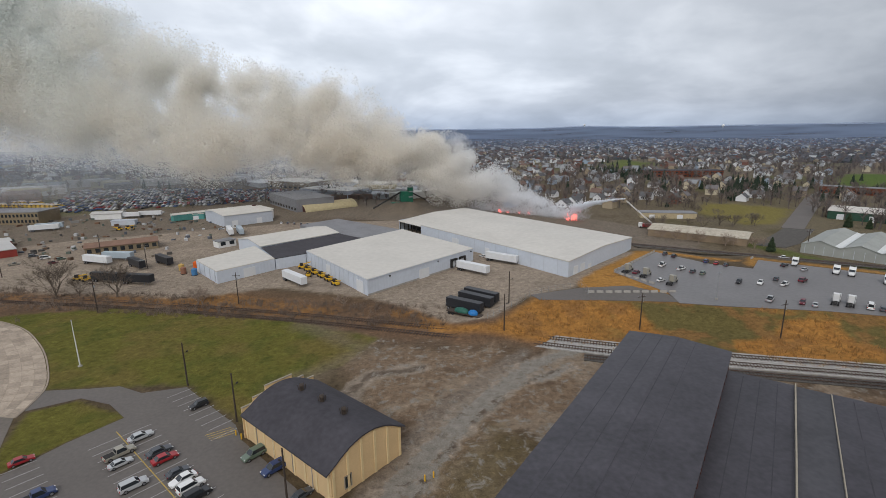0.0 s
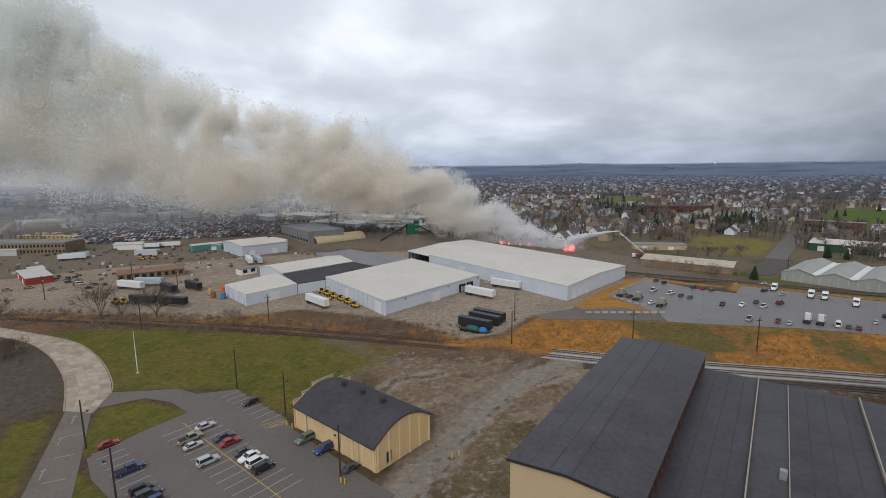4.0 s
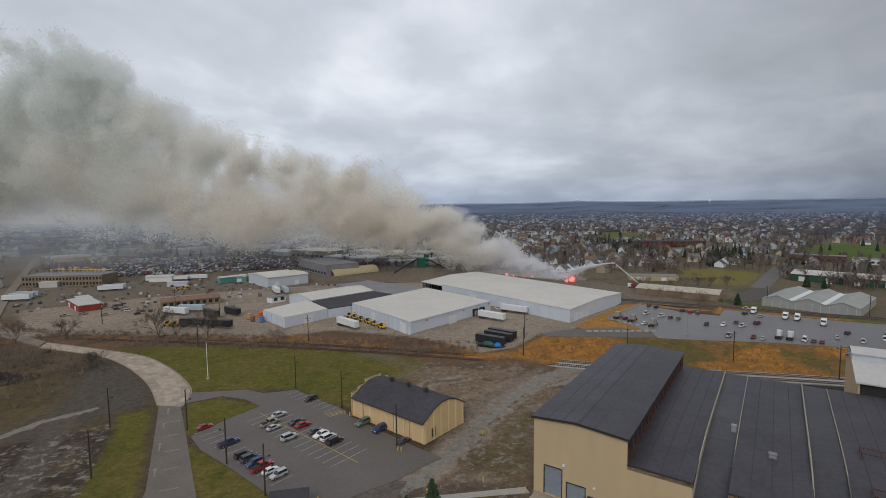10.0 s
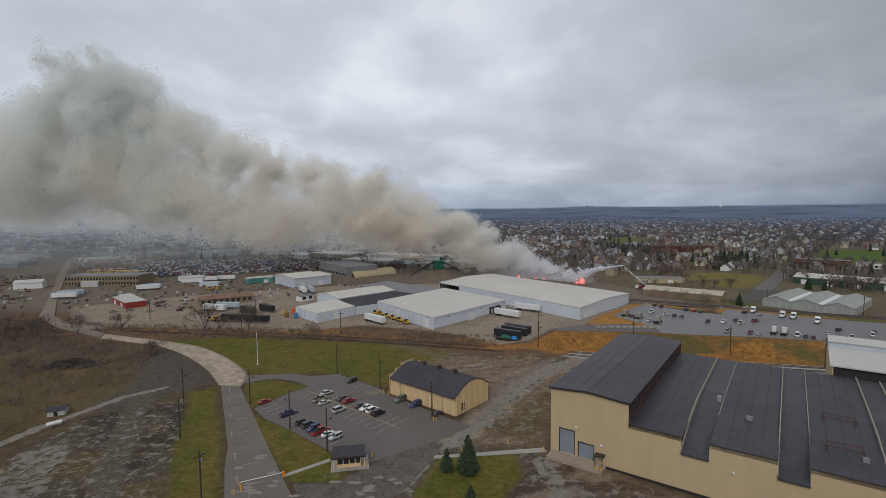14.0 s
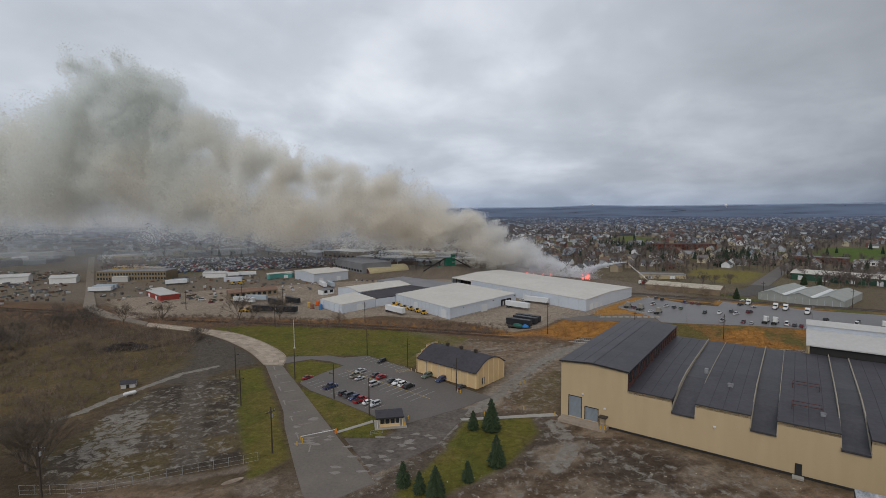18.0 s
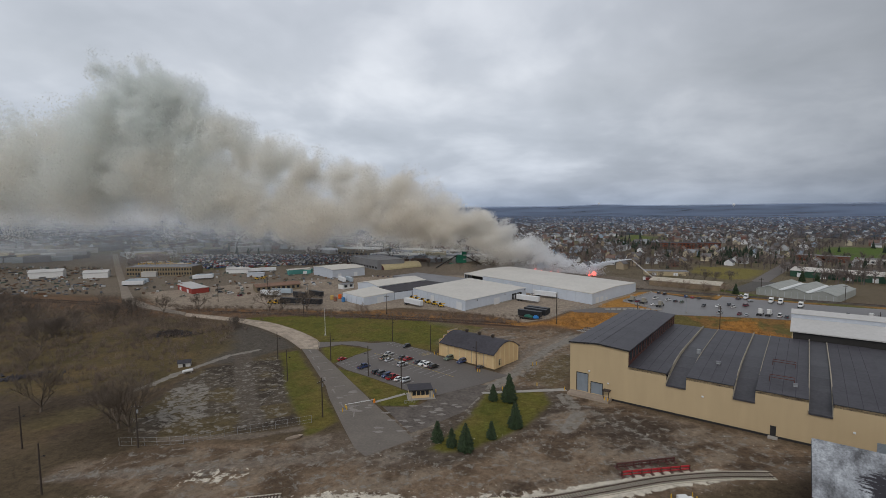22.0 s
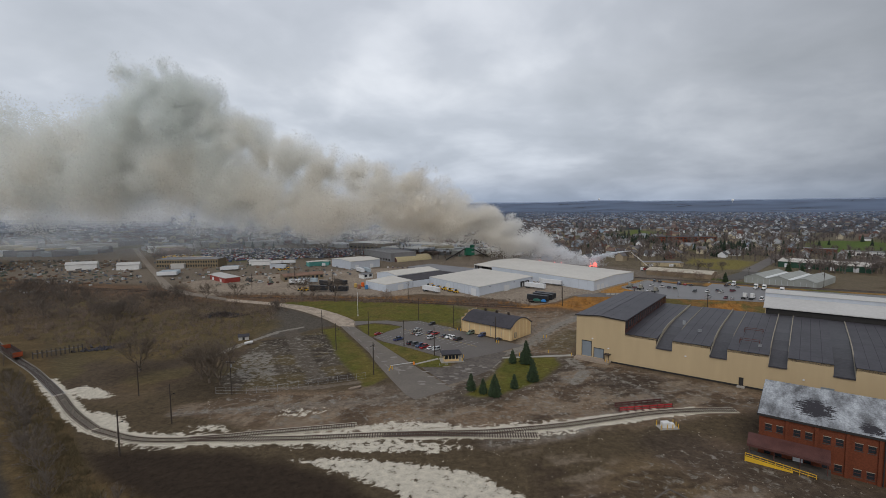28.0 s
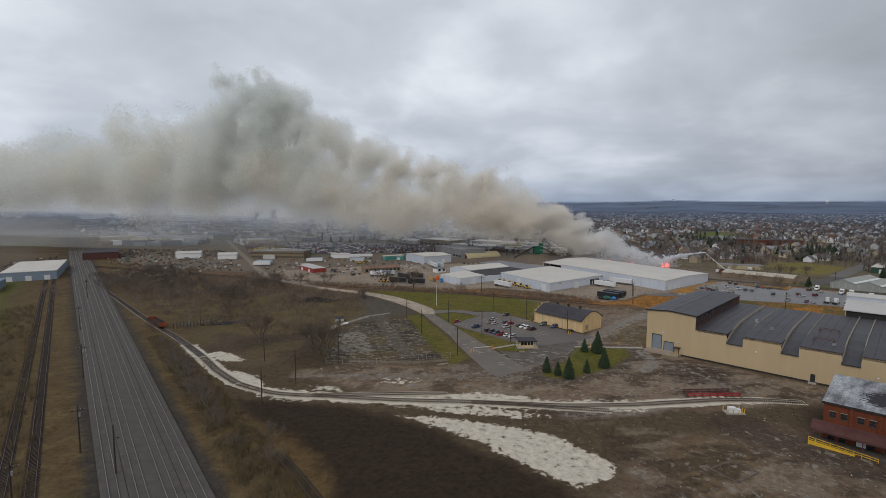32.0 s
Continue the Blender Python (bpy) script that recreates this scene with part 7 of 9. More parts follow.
def conifer(h, seed):
    rnd = random.Random(seed)
    t = thing("spruce_tree", pose(0, 0, -80), "", "tree")
    bm = bmesh.new()
    tube(bm, (0, 0, -0.2), (0, 0, h * 0.95), h * 0.025, 0.02, 6)
    part("trunk", bm, BARK, t)
    bm = bmesh.new()
    rows = int(h * 3.4)
    for i in range(rows):
        f = i / rows
        z = h * (0.05 + 0.93 * f)
        R = h * 0.33 * (1 - f) ** 0.7 * min(1, 0.75 + f * 2) + 0.12
        n = max(7, int(30 * (1 - f)))
        for k in range(n):
            a = k * math.tau / n + rnd.uniform(-0.3, 0.3) + i
            r = R * rnd.uniform(0.6, 1.12)
            d = Vector((math.cos(a), math.sin(a), 0))
            tip = d * r + Vector((0, 0, z - 0.12 * r + rnd.uniform(-0.1, 0.15)))
            root = d * r * 0.15 + Vector((0, 0, z + 0.12 * r))
            s = Vector((-d.y, d.x, 0)) * (0.10 + 0.16 * r)
            mid = root.lerp(tip, 0.6)
            v = [bm.verts.new(c) for c in (root, mid + s + Vector((0, 0, -0.12)), tip, mid - s + Vector((0, 0, -0.12)), mid + Vector((0, 0, 0.14)), mid - Vector((0, 0, 0.22)))]
            for x, y in ((0, 1), (1, 2), (2, 3), (3, 0)):
                bm.faces.new((v[x], v[y], v[4])), bm.faces.new((v[y], v[x], v[5]))
    part("crown", bm, NEEDLE, t)
    return t


def plants():
    a, b = conifer(8.6, 1), conifer(5.2, 2)
    plant(a, [(-4.6, 77.8, 1, 0), (-4.6, 60.8, 0.85, 50), (-17.3, 48.2, 0.82, 120)], "tall dark green spruce on a small lawn", "spruces on the small lawn")
    plant(b, [(-9.2, 78.3, 1, 0), (-11, 54.6, 0.9, 80), (-20.6, 50.3, 0.92, 200), (-24.1, 52.7, 1.05, 300)], "young dark green spruce on a small lawn", "spruces on the small lawn")
    c = conifer(6.0, 5)
    plant(c, [(160, 262, 1.2, 0), (240, 318, 1.4, 30), (247, 312, 1.1, 80)], "dark evergreen bush beside the road", "evergreens")
    big = bare_tree(14, 3, BROWN_BARK, depth=6)
    plant(big, [(-136.4, 66.4, 1.0, 0), (-106.8, 57, 1.05, 70), (-102.4, 55.2, 1.1, 200), (-111, 60, 0.9, 120), (-172, 100, 0.8, 80), (-190, 125, 0.9, 10), (-184, 196, 0.8, 30), (-168, 203, 0.75, 120), (-127, 202, 1.1, 250), (-106, 203, 0.95, 10), (-120, 204, 0.6, 90), (-160, 140, 0.5, 20)], "large bare-branched tree in dry scrub", "bare trees")
    mid = bare_tree(9, 9)
    rnd = random.Random(20)
    spots = [(-128, 163, 0.75, 30), (-126.5, 164.5, 0.85, 130), (-129.5, 165.5, 0.7, 220), (-127.5, 161, 0.6, 300), (-88, -9, 0.7, 0), (-94, -13, 0.6, 90), (-104, -5, 0.8, 20), (-112, 3, 0.9, 40), (-119, 8, 1.0, 70), (-124, 12, 0.9, 160), (-130, 18, 1.05, 10), (-137, 24, 1.0, 200), (-143, 29, 0.95, 100), (-150, 37, 0.85, 60), (-158, 43, 0.8, 300), (-168, 52, 0.7, 20), (-190, 72, 0.7, 90), (-82, -18, 0.7, 40)]
    spots += [(rnd.uniform(-330, -190), 0, rnd.uniform(0.8, 1.5), rnd.uniform(0, 360)) for _ in range(64)]
    spots += [(rnd.uniform(118, 200), rnd.uniform(-1, 1) * 8 + 322, rnd.uniform(0.6, 1.1), rnd.uniform(0, 360)) for _ in range(12)]
    spots += [(rnd.uniform(300, 390), rnd.uniform(250, 300), rnd.uniform(0.8, 1.5), rnd.uniform(0, 360)) for _ in range(16)]
    spots += [(rnd.uniform(165, 190), rnd.uniform(340, 410), rnd.uniform(0.7, 1.2), rnd.uniform(0, 360)) for _ in range(8)]
    spots = [(x, y if y else rnd.uniform(120, 190) + (-190 - x) * 0.35, s, q) for x, y, s, q in spots]
    plant(mid, spots, "small bare tree in brown brush", "bare trees")
    pale = bare_tree(8, 14, PALE_BARK)
    plant(pale, [(-74, 196, 1, 0), (-72, 195.5, 0.9, 120), (-24, 193, 0.7, 0), (123, 293, 0.9, 0), (128, 288, 1.0, 60), (133, 285, 0.8, 150), (137, 282, 1.0, 120), (146, 274.5, 1.0, 200), (149, 273, 0.8, 20), (156, 268, 0.9, 260), (163, 272, 0.8, 30)], "pale bare birch-like tree", "bare trees")
    # brush: thickets of thin stems nobody could count
    bm_v, bm_f = [], []

    def stem(x, y, z, dx, dy, h, r):
        i = len(bm_v)
        for k in range(3):
            a = k * 2.094
            bm_v.append((x + r * math.cos(a), y + r * math.sin(a), z))
        bm_v.append((x + dx, y + dy, z + h))
        bm_f.extend(((i, i + 1, i + 3), (i + 1, i + 2, i + 3), (i + 2, i, i + 3)))

    def flush(name, mat, label):
        me = bpy.data.meshes.new(name)
        me.from_pydata(bm_v, [], bm_f)
        me.materials.append(mat)
        tagged(new(name, me), label, "brush", kind="stuff")
        bm_v.clear(), bm_f.clear()
    n, brush = 0, []
    golden = []
    while n < 6200:
        q = rnd.random()
        if q < 0.45:
            x = -120 - 230 * rnd.random() ** 0.8; y = rnd.uniform(85, 190) + (-150 - x) * 0.32
            h = rnd.uniform(1.0, 3.6)
        elif q < 0.62:
            t = rnd.uniform(0, 1); x = -240 + t * 250; y = 213 - t * 34 + rnd.uniform(-6, 12)
            h = rnd.uniform(0.6, 2.2)
        elif q < 0.88:
            x = rnd.uniform(-185, -64); y = -8 - (x + 100) * 0.88 + rnd.uniform(-9, 9)
            h = rnd.uniform(0.5, 1.0) + 2.4 * rnd.random() ** 3
        else:
            t = rnd.uniform(0, 1); x = -300 + 220 * t; y = 140 - 182 * t - rnd.uniform(4, 26) - 24
            h = rnd.uniform(0.8, 3.5)
        n += 1
        (brush if q < 0.62 else golden).append((x, y, h))
    for crowd, mat, lab in ((brush, material("dry_brush_stems", (0.165, 0.128, 0.102), var=0.5, scale=0.1, fine=0.8), "brown leafless brush along tracks and waste ground"), (golden, material("golden_brush_stems", (0.115, 0.09, 0.05), var=0.5, scale=0.1, fine=0.8), "golden-brown tall brush beside the main line")):
        B = np.array(crowd)
        good = (near_line(MAIN_LINE, B[:, 0], B[:, 1]) > 13.5) & (near_line(SIDING, B[:, 0], B[:, 1]) > 4) & (inside(ROAD_L + ROAD_R[::-1], B[:, 0], B[:, 1]) < -2)
        B = B[good]
        for (x, y, h), g in zip(B.tolist(), ground_height(B[:, 0], B[:, 1]).tolist()):
            for k in range(16):
                stem(x + rnd.gauss(0, 0.5), y + rnd.gauss(0, 0.5), g, rnd.gauss(0, 0.28 * h), rnd.gauss(0, 0.28 * h), h * rnd.uniform(0.5, 1.1), 0.035 + 0.006 * h)
        flush("brush_thicket", mat, lab)
    n = 0
    bank = RAIL_LINE[4:] + EMB_TOP[::-1]
    X, Y = np.random.RandomState(3).uniform(0, 330, 30000), np.random.RandomState(4).uniform(80, 260, 30000)
    ok = (inside(bank, X, Y) > 1.0) | (inside([(58, 197), (88, 197), (82, 205), (74, 221), (57, 214)], X, Y) > 0.5)
    ok &= ~((X > 56) & (fbm(X, Y, 16, 51) > 0.44))
    ZZ = ground_height(X, Y)
    for x, y, g in list(zip(X[ok], Y[ok], ZZ[ok]))[:7500]:
        for k in range(4):
            stem(x + rnd.gauss(0, 0.3), y + rnd.gauss(0, 0.3), g, rnd.gauss(0, 0.3), rnd.gauss(0, 0.3), rnd.uniform(0.4, 1.1), 0.09)
    flush("dry_grass", material("golden_dry_grass", (0.33, 0.175, 0.055), var=0.45, scale=0.12, fine=1.0), "golden dry grass on the railway bank")
    RX, RY = np.random.RandomState(5).uniform(-112, 60, 9000), np.random.RandomState(6).uniform(-30, 60, 9000)
    GG = ground_height(RX, RY)
    for x, y, g in zip(RX[:1500], RY[:1500], GG[:1500]):
        if x < -40 or y < 0 and x < -10:
            continue
        s = abs(rnd.gauss(0, 0.07)) + 0.04
        i = len(bm_v)
        bm_v.extend(((x - s, y, g), (x + s, y - s, g), (x, y + s, g), (x + s * 0.3, y, g + s)))
        bm_f.extend(((i, i + 1, i + 3), (i + 1, i + 2, i + 3), (i + 2, i, i + 3)))
    flush("stones", MAT["lime"], "pale stones and litter scattered on the dirt")


plants()


# ---- buildings in the middle distance ----
def simple_building(name, x, y, a, u, v, z, wall, roof, label, category="building", doors=0, windows=0, rows=1, pitch=0.0):
    b = thing(name, pose(x, y, gz(x, y) - 0.05, 0, 0, a), label, category)
    t = 0.3
    for q in ((0, u, 0, t, 0, z), (0, u, v - t, v, 0, z), (0, t, t, v - t, 0, z), (u - t, u, t, v - t, 0, z)):
        pbox("wall", wall, b, q)
    if pitch:
        bm = bmesh.new()
        profile(bm, [(-0.4, z), (v / 2, z + pitch), (v + 0.4, z), (v + 0.4, z + 0.3), (v / 2, z + pitch + 0.3), (-0.4, z + 0.3)], -0.4, u + 0.4, "x")
        part("roof", bm, roof, b)
        for x0 in (0, u - t):
            bm = bmesh.new()
            profile(bm, [(0, z), (v / 2, z + pitch), (v, z)], x0, x0 + t, "x")
            part("gable", bm, wall, b)
    else:
        pbox("roof", roof, b, (-0.2, u + 0.2, -0.2, v + 0.2, z, z + 0.35))
    for k in range(doors):
        w = u / doors
        pbox("door", "white_door", b, (k * w + w * 0.3, k * w + w * 0.3 + min(3.5, w * 0.4), -0.1, 0.05, 0, min(3.6, z * 0.7)))
    for r in range(rows if windows else 0):
        for k in range(windows):
            w = u / windows
            zz = 1.2 + r * (z - 0.6) / rows
            pbox("window", "glass", b, (k * w + w * 0.22, k * w + w * 0.78, -0.04, 0.02, zz, zz + min(1.9, z / rows - 1.4)))
    return b


def middle_distance():
    S = simple_building
    brown = material("brown_metal_roof", (0.20, 0.12, 0.085), var=0.25, scale=0.3)
    buff = material("buff_brick", (0.21, 0.165, 0.105), var=0.2, scale=0.3)
    green = material("dark_green_sheet", (0.03, 0.075, 0.05), var=0.2)
    redw = material("red_painted_wall", (0.26, 0.045, 0.035), var=0.2)
    oldwall = material("stained_brown_wall", (0.24, 0.18, 0.12), var=0.35, scale=0.2)
    slate = material("blue_grey_sheet", (0.20, 0.25, 0.31), var=0.15)
    quonset = material("tan_corrugated_steel", (0.42, 0.36, 0.22), var=0.2)
    S("brick_building", -316, 349, 4, 57, 20, 8, buff, "grey_roof", "long buff brick building with rows of small windows", windows=24, rows=2)
    S("workshop", -225, 276, -42, 30, 11, 3.6, redw, "white_roof", "low red workshop with white metal roofs", "workshop", doors=2)
    S("workshop", -230, 288, -42, 12, 7, 3.4, redw, "white_roof", "small red workshop with a white roof", "workshop")
    S("shed", -161, 262, 33, 30, 12, 3.6, buff, brown, "long shed with a rusty brown metal roof", "shed", windows=9, pitch=1.4)
    S("shed", -236, 368, 12, 19, 9, 3.8, "white", "white_roof", "white gabled shed in a far yard", "shed", pitch=1.2)
    S("shed", -206, 345, 10, 14, 5, 3.0, "wh_post", "wh_post", "pale container shed in a far yard", "shed")
    S("shed", -392, 333, 30, 24, 14, 5, "white", "white_roof", "white gabled shed at the edge of town", "shed", pitch=2)
    S("shed", -344, 334, 25, 18, 11, 4.5, "white", "white_roof", "white gabled shed among bare trees", "shed", pitch=2)
    S("shed", -300, 345, 10, 12, 7, 4, "white_roof", "wh_roof", "pale storage shed by the far road", "shed")
    S("office_hut", -104, 276, 50, 9, 6, 3.2, "white", "grey_roof", "small white office hut beside the workshop", "hut", windows=2)
    S("warehouse", -401, 171, 44, 32, 84, 6.5, slate, "wh_roof", "long blue-grey warehouse beyond the main line", "warehouse", doors=3)
    S("warehouse", -372, 118, 44, 22, 40, 5, slate, slate, "low blue warehouse beyond the main line", "warehouse", doors=2)
    S("workshop", -470, 300, 44, 30, 60, 7, "red_steel", "charcoal_roof", "dark red works building beyond the main line", "workshop")
    S("green_shed", 250, 347, -46, 62, 26, 5.0, green, "wh_roof", "long dark green shed with a pale roof", "shed", doors=4, pitch=2.0)
    S("ruined_shed", 118.5, 300, -37, 46, 20, 3.6, oldwall, "lime", "long low shed with a broken pale roof", "shed", pitch=1.5)
    S("workshop", 136, 355, -9, 34, 10, 3.5, material("tan_plaster_wall", (0.40, 0.33, 0.21), var=0.2, scale=0.3), "grey_roof", "low tan workshop behind the broken shed", "workshop", doors=2)
    S("long_building", 322, 348, -14, 60, 10, 3.6, "wh_post", "grey_roof", "low grey building behind the gabled sheds", "building", windows=10)
    S("brick_building", 340, 476, -43, 44, 12, 6, "brick", "grey_roof", "red brick school-like building by a lawn", "building", windows=12)
    S("brick_building", 374, 442, -43, 50, 12, 5, "white", "grey_roof", "long pale building by a lawn", "building", windows=12)
    S("brick_building", 250, 640, -8, 90, 22, 8, "brick", "charcoal_roof", "long red brick building among trees", "building", windows=18, rows=2)
    S("warehouse", -128, 335, 43.7, 31, 35, 7, "wh_post", "wh_roof", "pale grey metal warehouse with a low roof", "warehouse", doors=2, pitch=1.2)
    S("shed", -175, 359, 28, 20, 8, 3.6, material("teal_sheet", (0.10, 0.30, 0.28), var=0.15), "wh_roof", "long teal-green shed with a pale roof", "shed", doors=2)
    S("warehouse", -138, 440, -52, 60, 30, 9, "grey_roof", "grey_roof", "grey industrial hall in the smoke", "warehouse", windows=10)
    # round-roofed shed
    q = thing("quonset_hut", pose(-100, 398, 0, 0, 0, 42), "tan corrugated hut with a rounded roof", "hut")
    arc = [(9 * math.cos(a), 5.5 * math.sin(a)) for a in np.linspace(0, math.pi, 15)]
    bm = bmesh.new()
    profile(bm, arc + [(x * 0.96, z * 0.96) for x, z in arc[::-1]], 0, 44, "x")
    part("roof", bm, quonset, q)
    bm = bmesh.new()
    profile(bm, [(x * 0.95, z * 0.95) for x, z in arc], 0.2, 0.5, "x")
    part("end_wall", bm, "red_steel", q)
    pbox("door", "dark_trim", q, (0.05, 0.2, -2, 2, 0, 3.5))
    # three gabled glasshouse-like sheds
    b = thing("gabled_shed", pose(172, 260, 0, 0, 0, -49), "pale triple-gabled metal shed with clear roof strips", "shed")
    clear = material("clear_roof_strip", (0.62, 0.63, 0.62), rough=0.4, var=0.1)
    skin = material("weathered_shed_sheet", (0.30, 0.31, 0.29), var=0.15, scale=0.2)
    for k in range(3):
        x = k * 13.9
        bm = bmesh.new()
        profile(bm, [(x, 0), (x + 13.9, 0), (x + 13.9, 4.0), (x + 6.95, 6.4), (x, 4.0)], 0, 0.3, "y")
        part("gable", bm, skin, b)
        for s in (0, 1):
            bm = bmesh.new()
            x0, x1 = (x, x + 6.95) if s == 0 else (x + 6.95, x + 13.9)
            z0, z1 = (4.0, 6.4) if s == 0 else (6.4, 4.0)
            profile(bm, [(x0, z0), (x1, z1), (x1, z1 + 0.25), (x0, z0 + 0.25)], -0.3, 44, "y")
            part("roof", bm, skin, b)
        if k:
            bm = bmesh.new()
            profile(bm, [(x - 1.6, 4.92), (x - 0.1, 4.36), (x + 1.5, 4.92), (x + 1.5, 5.01), (x - 0.1, 4.46), (x - 1.6, 5.01)], -0.2, 43.8, "y")
            part("roof_strip", bm, clear, b)
    for q in ((0, 0.3, 0.3, 44, 0, 4.0), (41.4, 41.7, 0.3, 44, 0, 4.0), (0.3, 41.4, 43.7, 44, 0, 4.0)):
        pbox("wall", skin, b, q)
    for k in range(12):
        pbox("wall_post", "wh_post", b, (1.5 + k * 3.5, 1.65 + k * 3.5, -0.05, 0, 0, 3.9))
    slab("road_4", [(202, 318), (211, 312), (312, 433), (360, 482), (545, 697), (743, 938), (733, 946), (535, 704), (352, 490), (303, 441)], 0.2, "asphalt", "asphalt street running into the houses", "road", thick=0.6)
    slab("pavement_7", [(161, 275), (171, 268.5), (184, 277), (217, 312), (204, 318)], 0.16, "dark_ballast", "asphalt lot beside the gabled shed", "car park", thick=0.6)
    # green crushing plant
    c = thing("crushing_plant", pose(-23, 407, 0, 0, 0, 20), "tall green scrap crushing plant with a conveyor", "machine")
    gm = material("green_machine_paint", (0.02, 0.14, 0.085), var=0.3)
    pbox("hopper", gm, c, (-3, 3, -3, 3, 5.5, 13.0), bevel=0.3)
    pbox("tower", gm, c, (3.2, 6.4, -2.4, 2.4, 2, 16.5), bevel=0.2)
    pbox("machine_house", gm, c, (-10, -4.2, -3, 3, 0, 5.0), bevel=0.15)
    for x in (-2.6, 2.4):
        for y in (-2.6, 2.4):
            pbox("leg", "red_steel", c, (x, x + 0.35, y, y + 0.35, 0, 5.5))
    for q in ([(-24, 1), (-3, 12.0), (-3, 12.9), (-24, 1.9)], [(6.4, 11), (22, 2.5), (22, 3.4), (6.4, 12)]):
        bm = bmesh.new()
        profile(bm, q, -0.9, 0.9, "y")
        part("conveyor", bm, "dark_trim", c)
    for z in (8.5, 12.5, 16.0):
        pbox("walkway", "steel", c, (2.9, 6.7, -2.8, -2.4, z, z + 0.9))
    # pale works halls seen through the smoke behind
    S("warehouse", -128, 492, -30, 58, 30, 7, "wh_post", "wh_roof", "pale flat-roofed works hall in thin smoke", "warehouse", windows=8)
    S("warehouse", -110, 545, -30, 70, 26, 8, "wh_post", "wh_roof", "long pale works hall in thin smoke", "warehouse", windows=10)
    S("warehouse", -185, 565, -30, 60, 34, 8, buff, "wh_roof", "buff brick works hall in thin smoke", "warehouse", windows=8)
    # fire-ladder truck with raised ladder
    t = thing("ladder_truck", pose(127, 321, gz(127, 321), 0, 0, 150), "white and red ladder truck with its ladder raised", "fire truck")
    pbox("body", PAINT["red"], t, (-5, 3, -1.25, 1.25, 0.8, 2.6), bevel=0.08)
    pbox("cab", PAINT["white"], t, (3, 5.2, -1.25, 1.25, 0.6, 2.9), bevel=0.12)
    pbox("windscreen", "glass", t, (5.18, 5.25, -1.05, 1.05, 1.7, 2.6))
    for x in (-3.6, -2.4, 3.8):
        for s in (-1, 1):
            bm = bmesh.new()
            tube(bm, (x, s * 0.9, 0.5), (x, s * 1.26, 0.5), 0.5, 0.5, 12)
            part("wheel", bm, "tyre", t)
    lad = bmesh.new()
    p0, p1 = Vector((-2, 0, 2.7)), Vector((12.5, 3.5, 15.5))
    side = Vector((-0.23, 0.97, 0)) * 0.45
    for s in (-1, 1):
        tube(lad, p0 + side * s, p1 + side * s, 0.13, 0.1, 4)
        tube(lad, p0 + side * s + Vector((0, 0, 0.7)), p1 + side * s + Vector((0, 0, 0.5)), 0.1, 0.08, 4)
    for k in range(30):
        m = p0.lerp(p1, k / 29)
        tube(lad, m - side, m + side, 0.05, 0.05, 4)
    part("ladder", lad, "white", t)
    # heaps of steel scrap by the fire
    for x, y, r in ((70, 300, 9), (88, 284, 8), (56, 318, 8)):
        h = thing("scrap_heap", pose(x, y, gz(x, y)), "dark heap of scrap metal near the fire", "scrap", "scrap heaps")
        rnd = random.Random(int(x))
        bm = bmesh.new()
        for k in range(160):
            p = Vector((rnd.gauss(0, r * 0.45), rnd.gauss(0, r * 0.45), 0))
            p.z = max(0, 1.5 - p.length * 0.2) * rnd.random()
            d = Vector((rnd.gauss(0, 1), rnd.gauss(0, 1), rnd.gauss(0, 0.5))) * 0.9
            tube(bm, p - d, p + d, rnd.uniform(0.1, 0.45), 0.1, 4)
        part("scrap", bm, "charcoal_roof", h)["kind"] = "stuff"
    # yellow buses in two rows
    bus = None
    for k in range(20):
        x, y = -362 + (k % 14) * 4.2, 437 - (k % 14) * 0.7 - (0 if k < 14 else -14)
        m = pose(x, y, gz(x, y), 0, 0, 80)
        if bus is None:
            bus = thing("school_bus", m, "yellow school bus parked in a row", "bus", "parked buses")
            pbox("body", "yellow", bus, (-5, 4, -1.2, 1.2, 0.6, 3.0), bevel=0.15)
            pbox("bonnet", "yellow", bus, (4, 5.6, -1.0, 1.0, 0.6, 1.8), bevel=0.12)
            pbox("roof", "white_door", bus, (-4.8, 3.8, -1.0, 1.0, 3.0, 3.1))
            for s in (-1, 1):
                pbox("window_band", "glass", bus, (-4.6, 3.6, s * 1.2 - 0.02, s * 1.2 + 0.02, 1.9, 2.6))
                for xx in (-3, 4.4):
                    bm = bmesh.new()
                    tube(bm, (xx, s * 0.9, 0.5), (xx, s * 1.22, 0.5), 0.5, 0.5, 10)
                    part("wheel", bm, "tyre", bus)
        else:
            copy_thing(bus, m)


middle_distance()


# ---- houses ----
def island_material(name, colors, rough=0.8):
    """One of several colours for each loose piece."""
    m = bpy.data.materials.new(name)
    m.use_nodes = True
    nt = m.node_tree
    b = nt.nodes["Principled BSDF"]
    g, r = nt.nodes.new("ShaderNodeNewGeometry"), nt.nodes.new("ShaderNodeValToRGB")
    r.color_ramp.interpolation = "CONSTANT"
    el = r.color_ramp.elements
    for i, c in enumerate(colors):
        e = el[i] if i < 2 else el.new(i / len(colors))
        e.position, e.color = i / len(colors), (*c, 1)
    nt.links.new(g.outputs["Random Per Island"], r.inputs[0])
    nt.links.new(r.outputs[0], b.inputs["Base Color"])
    b.inputs["Roughness"].default_value = rough
    b.inputs["Specular IOR Level"].default_value = 0.2
    return m


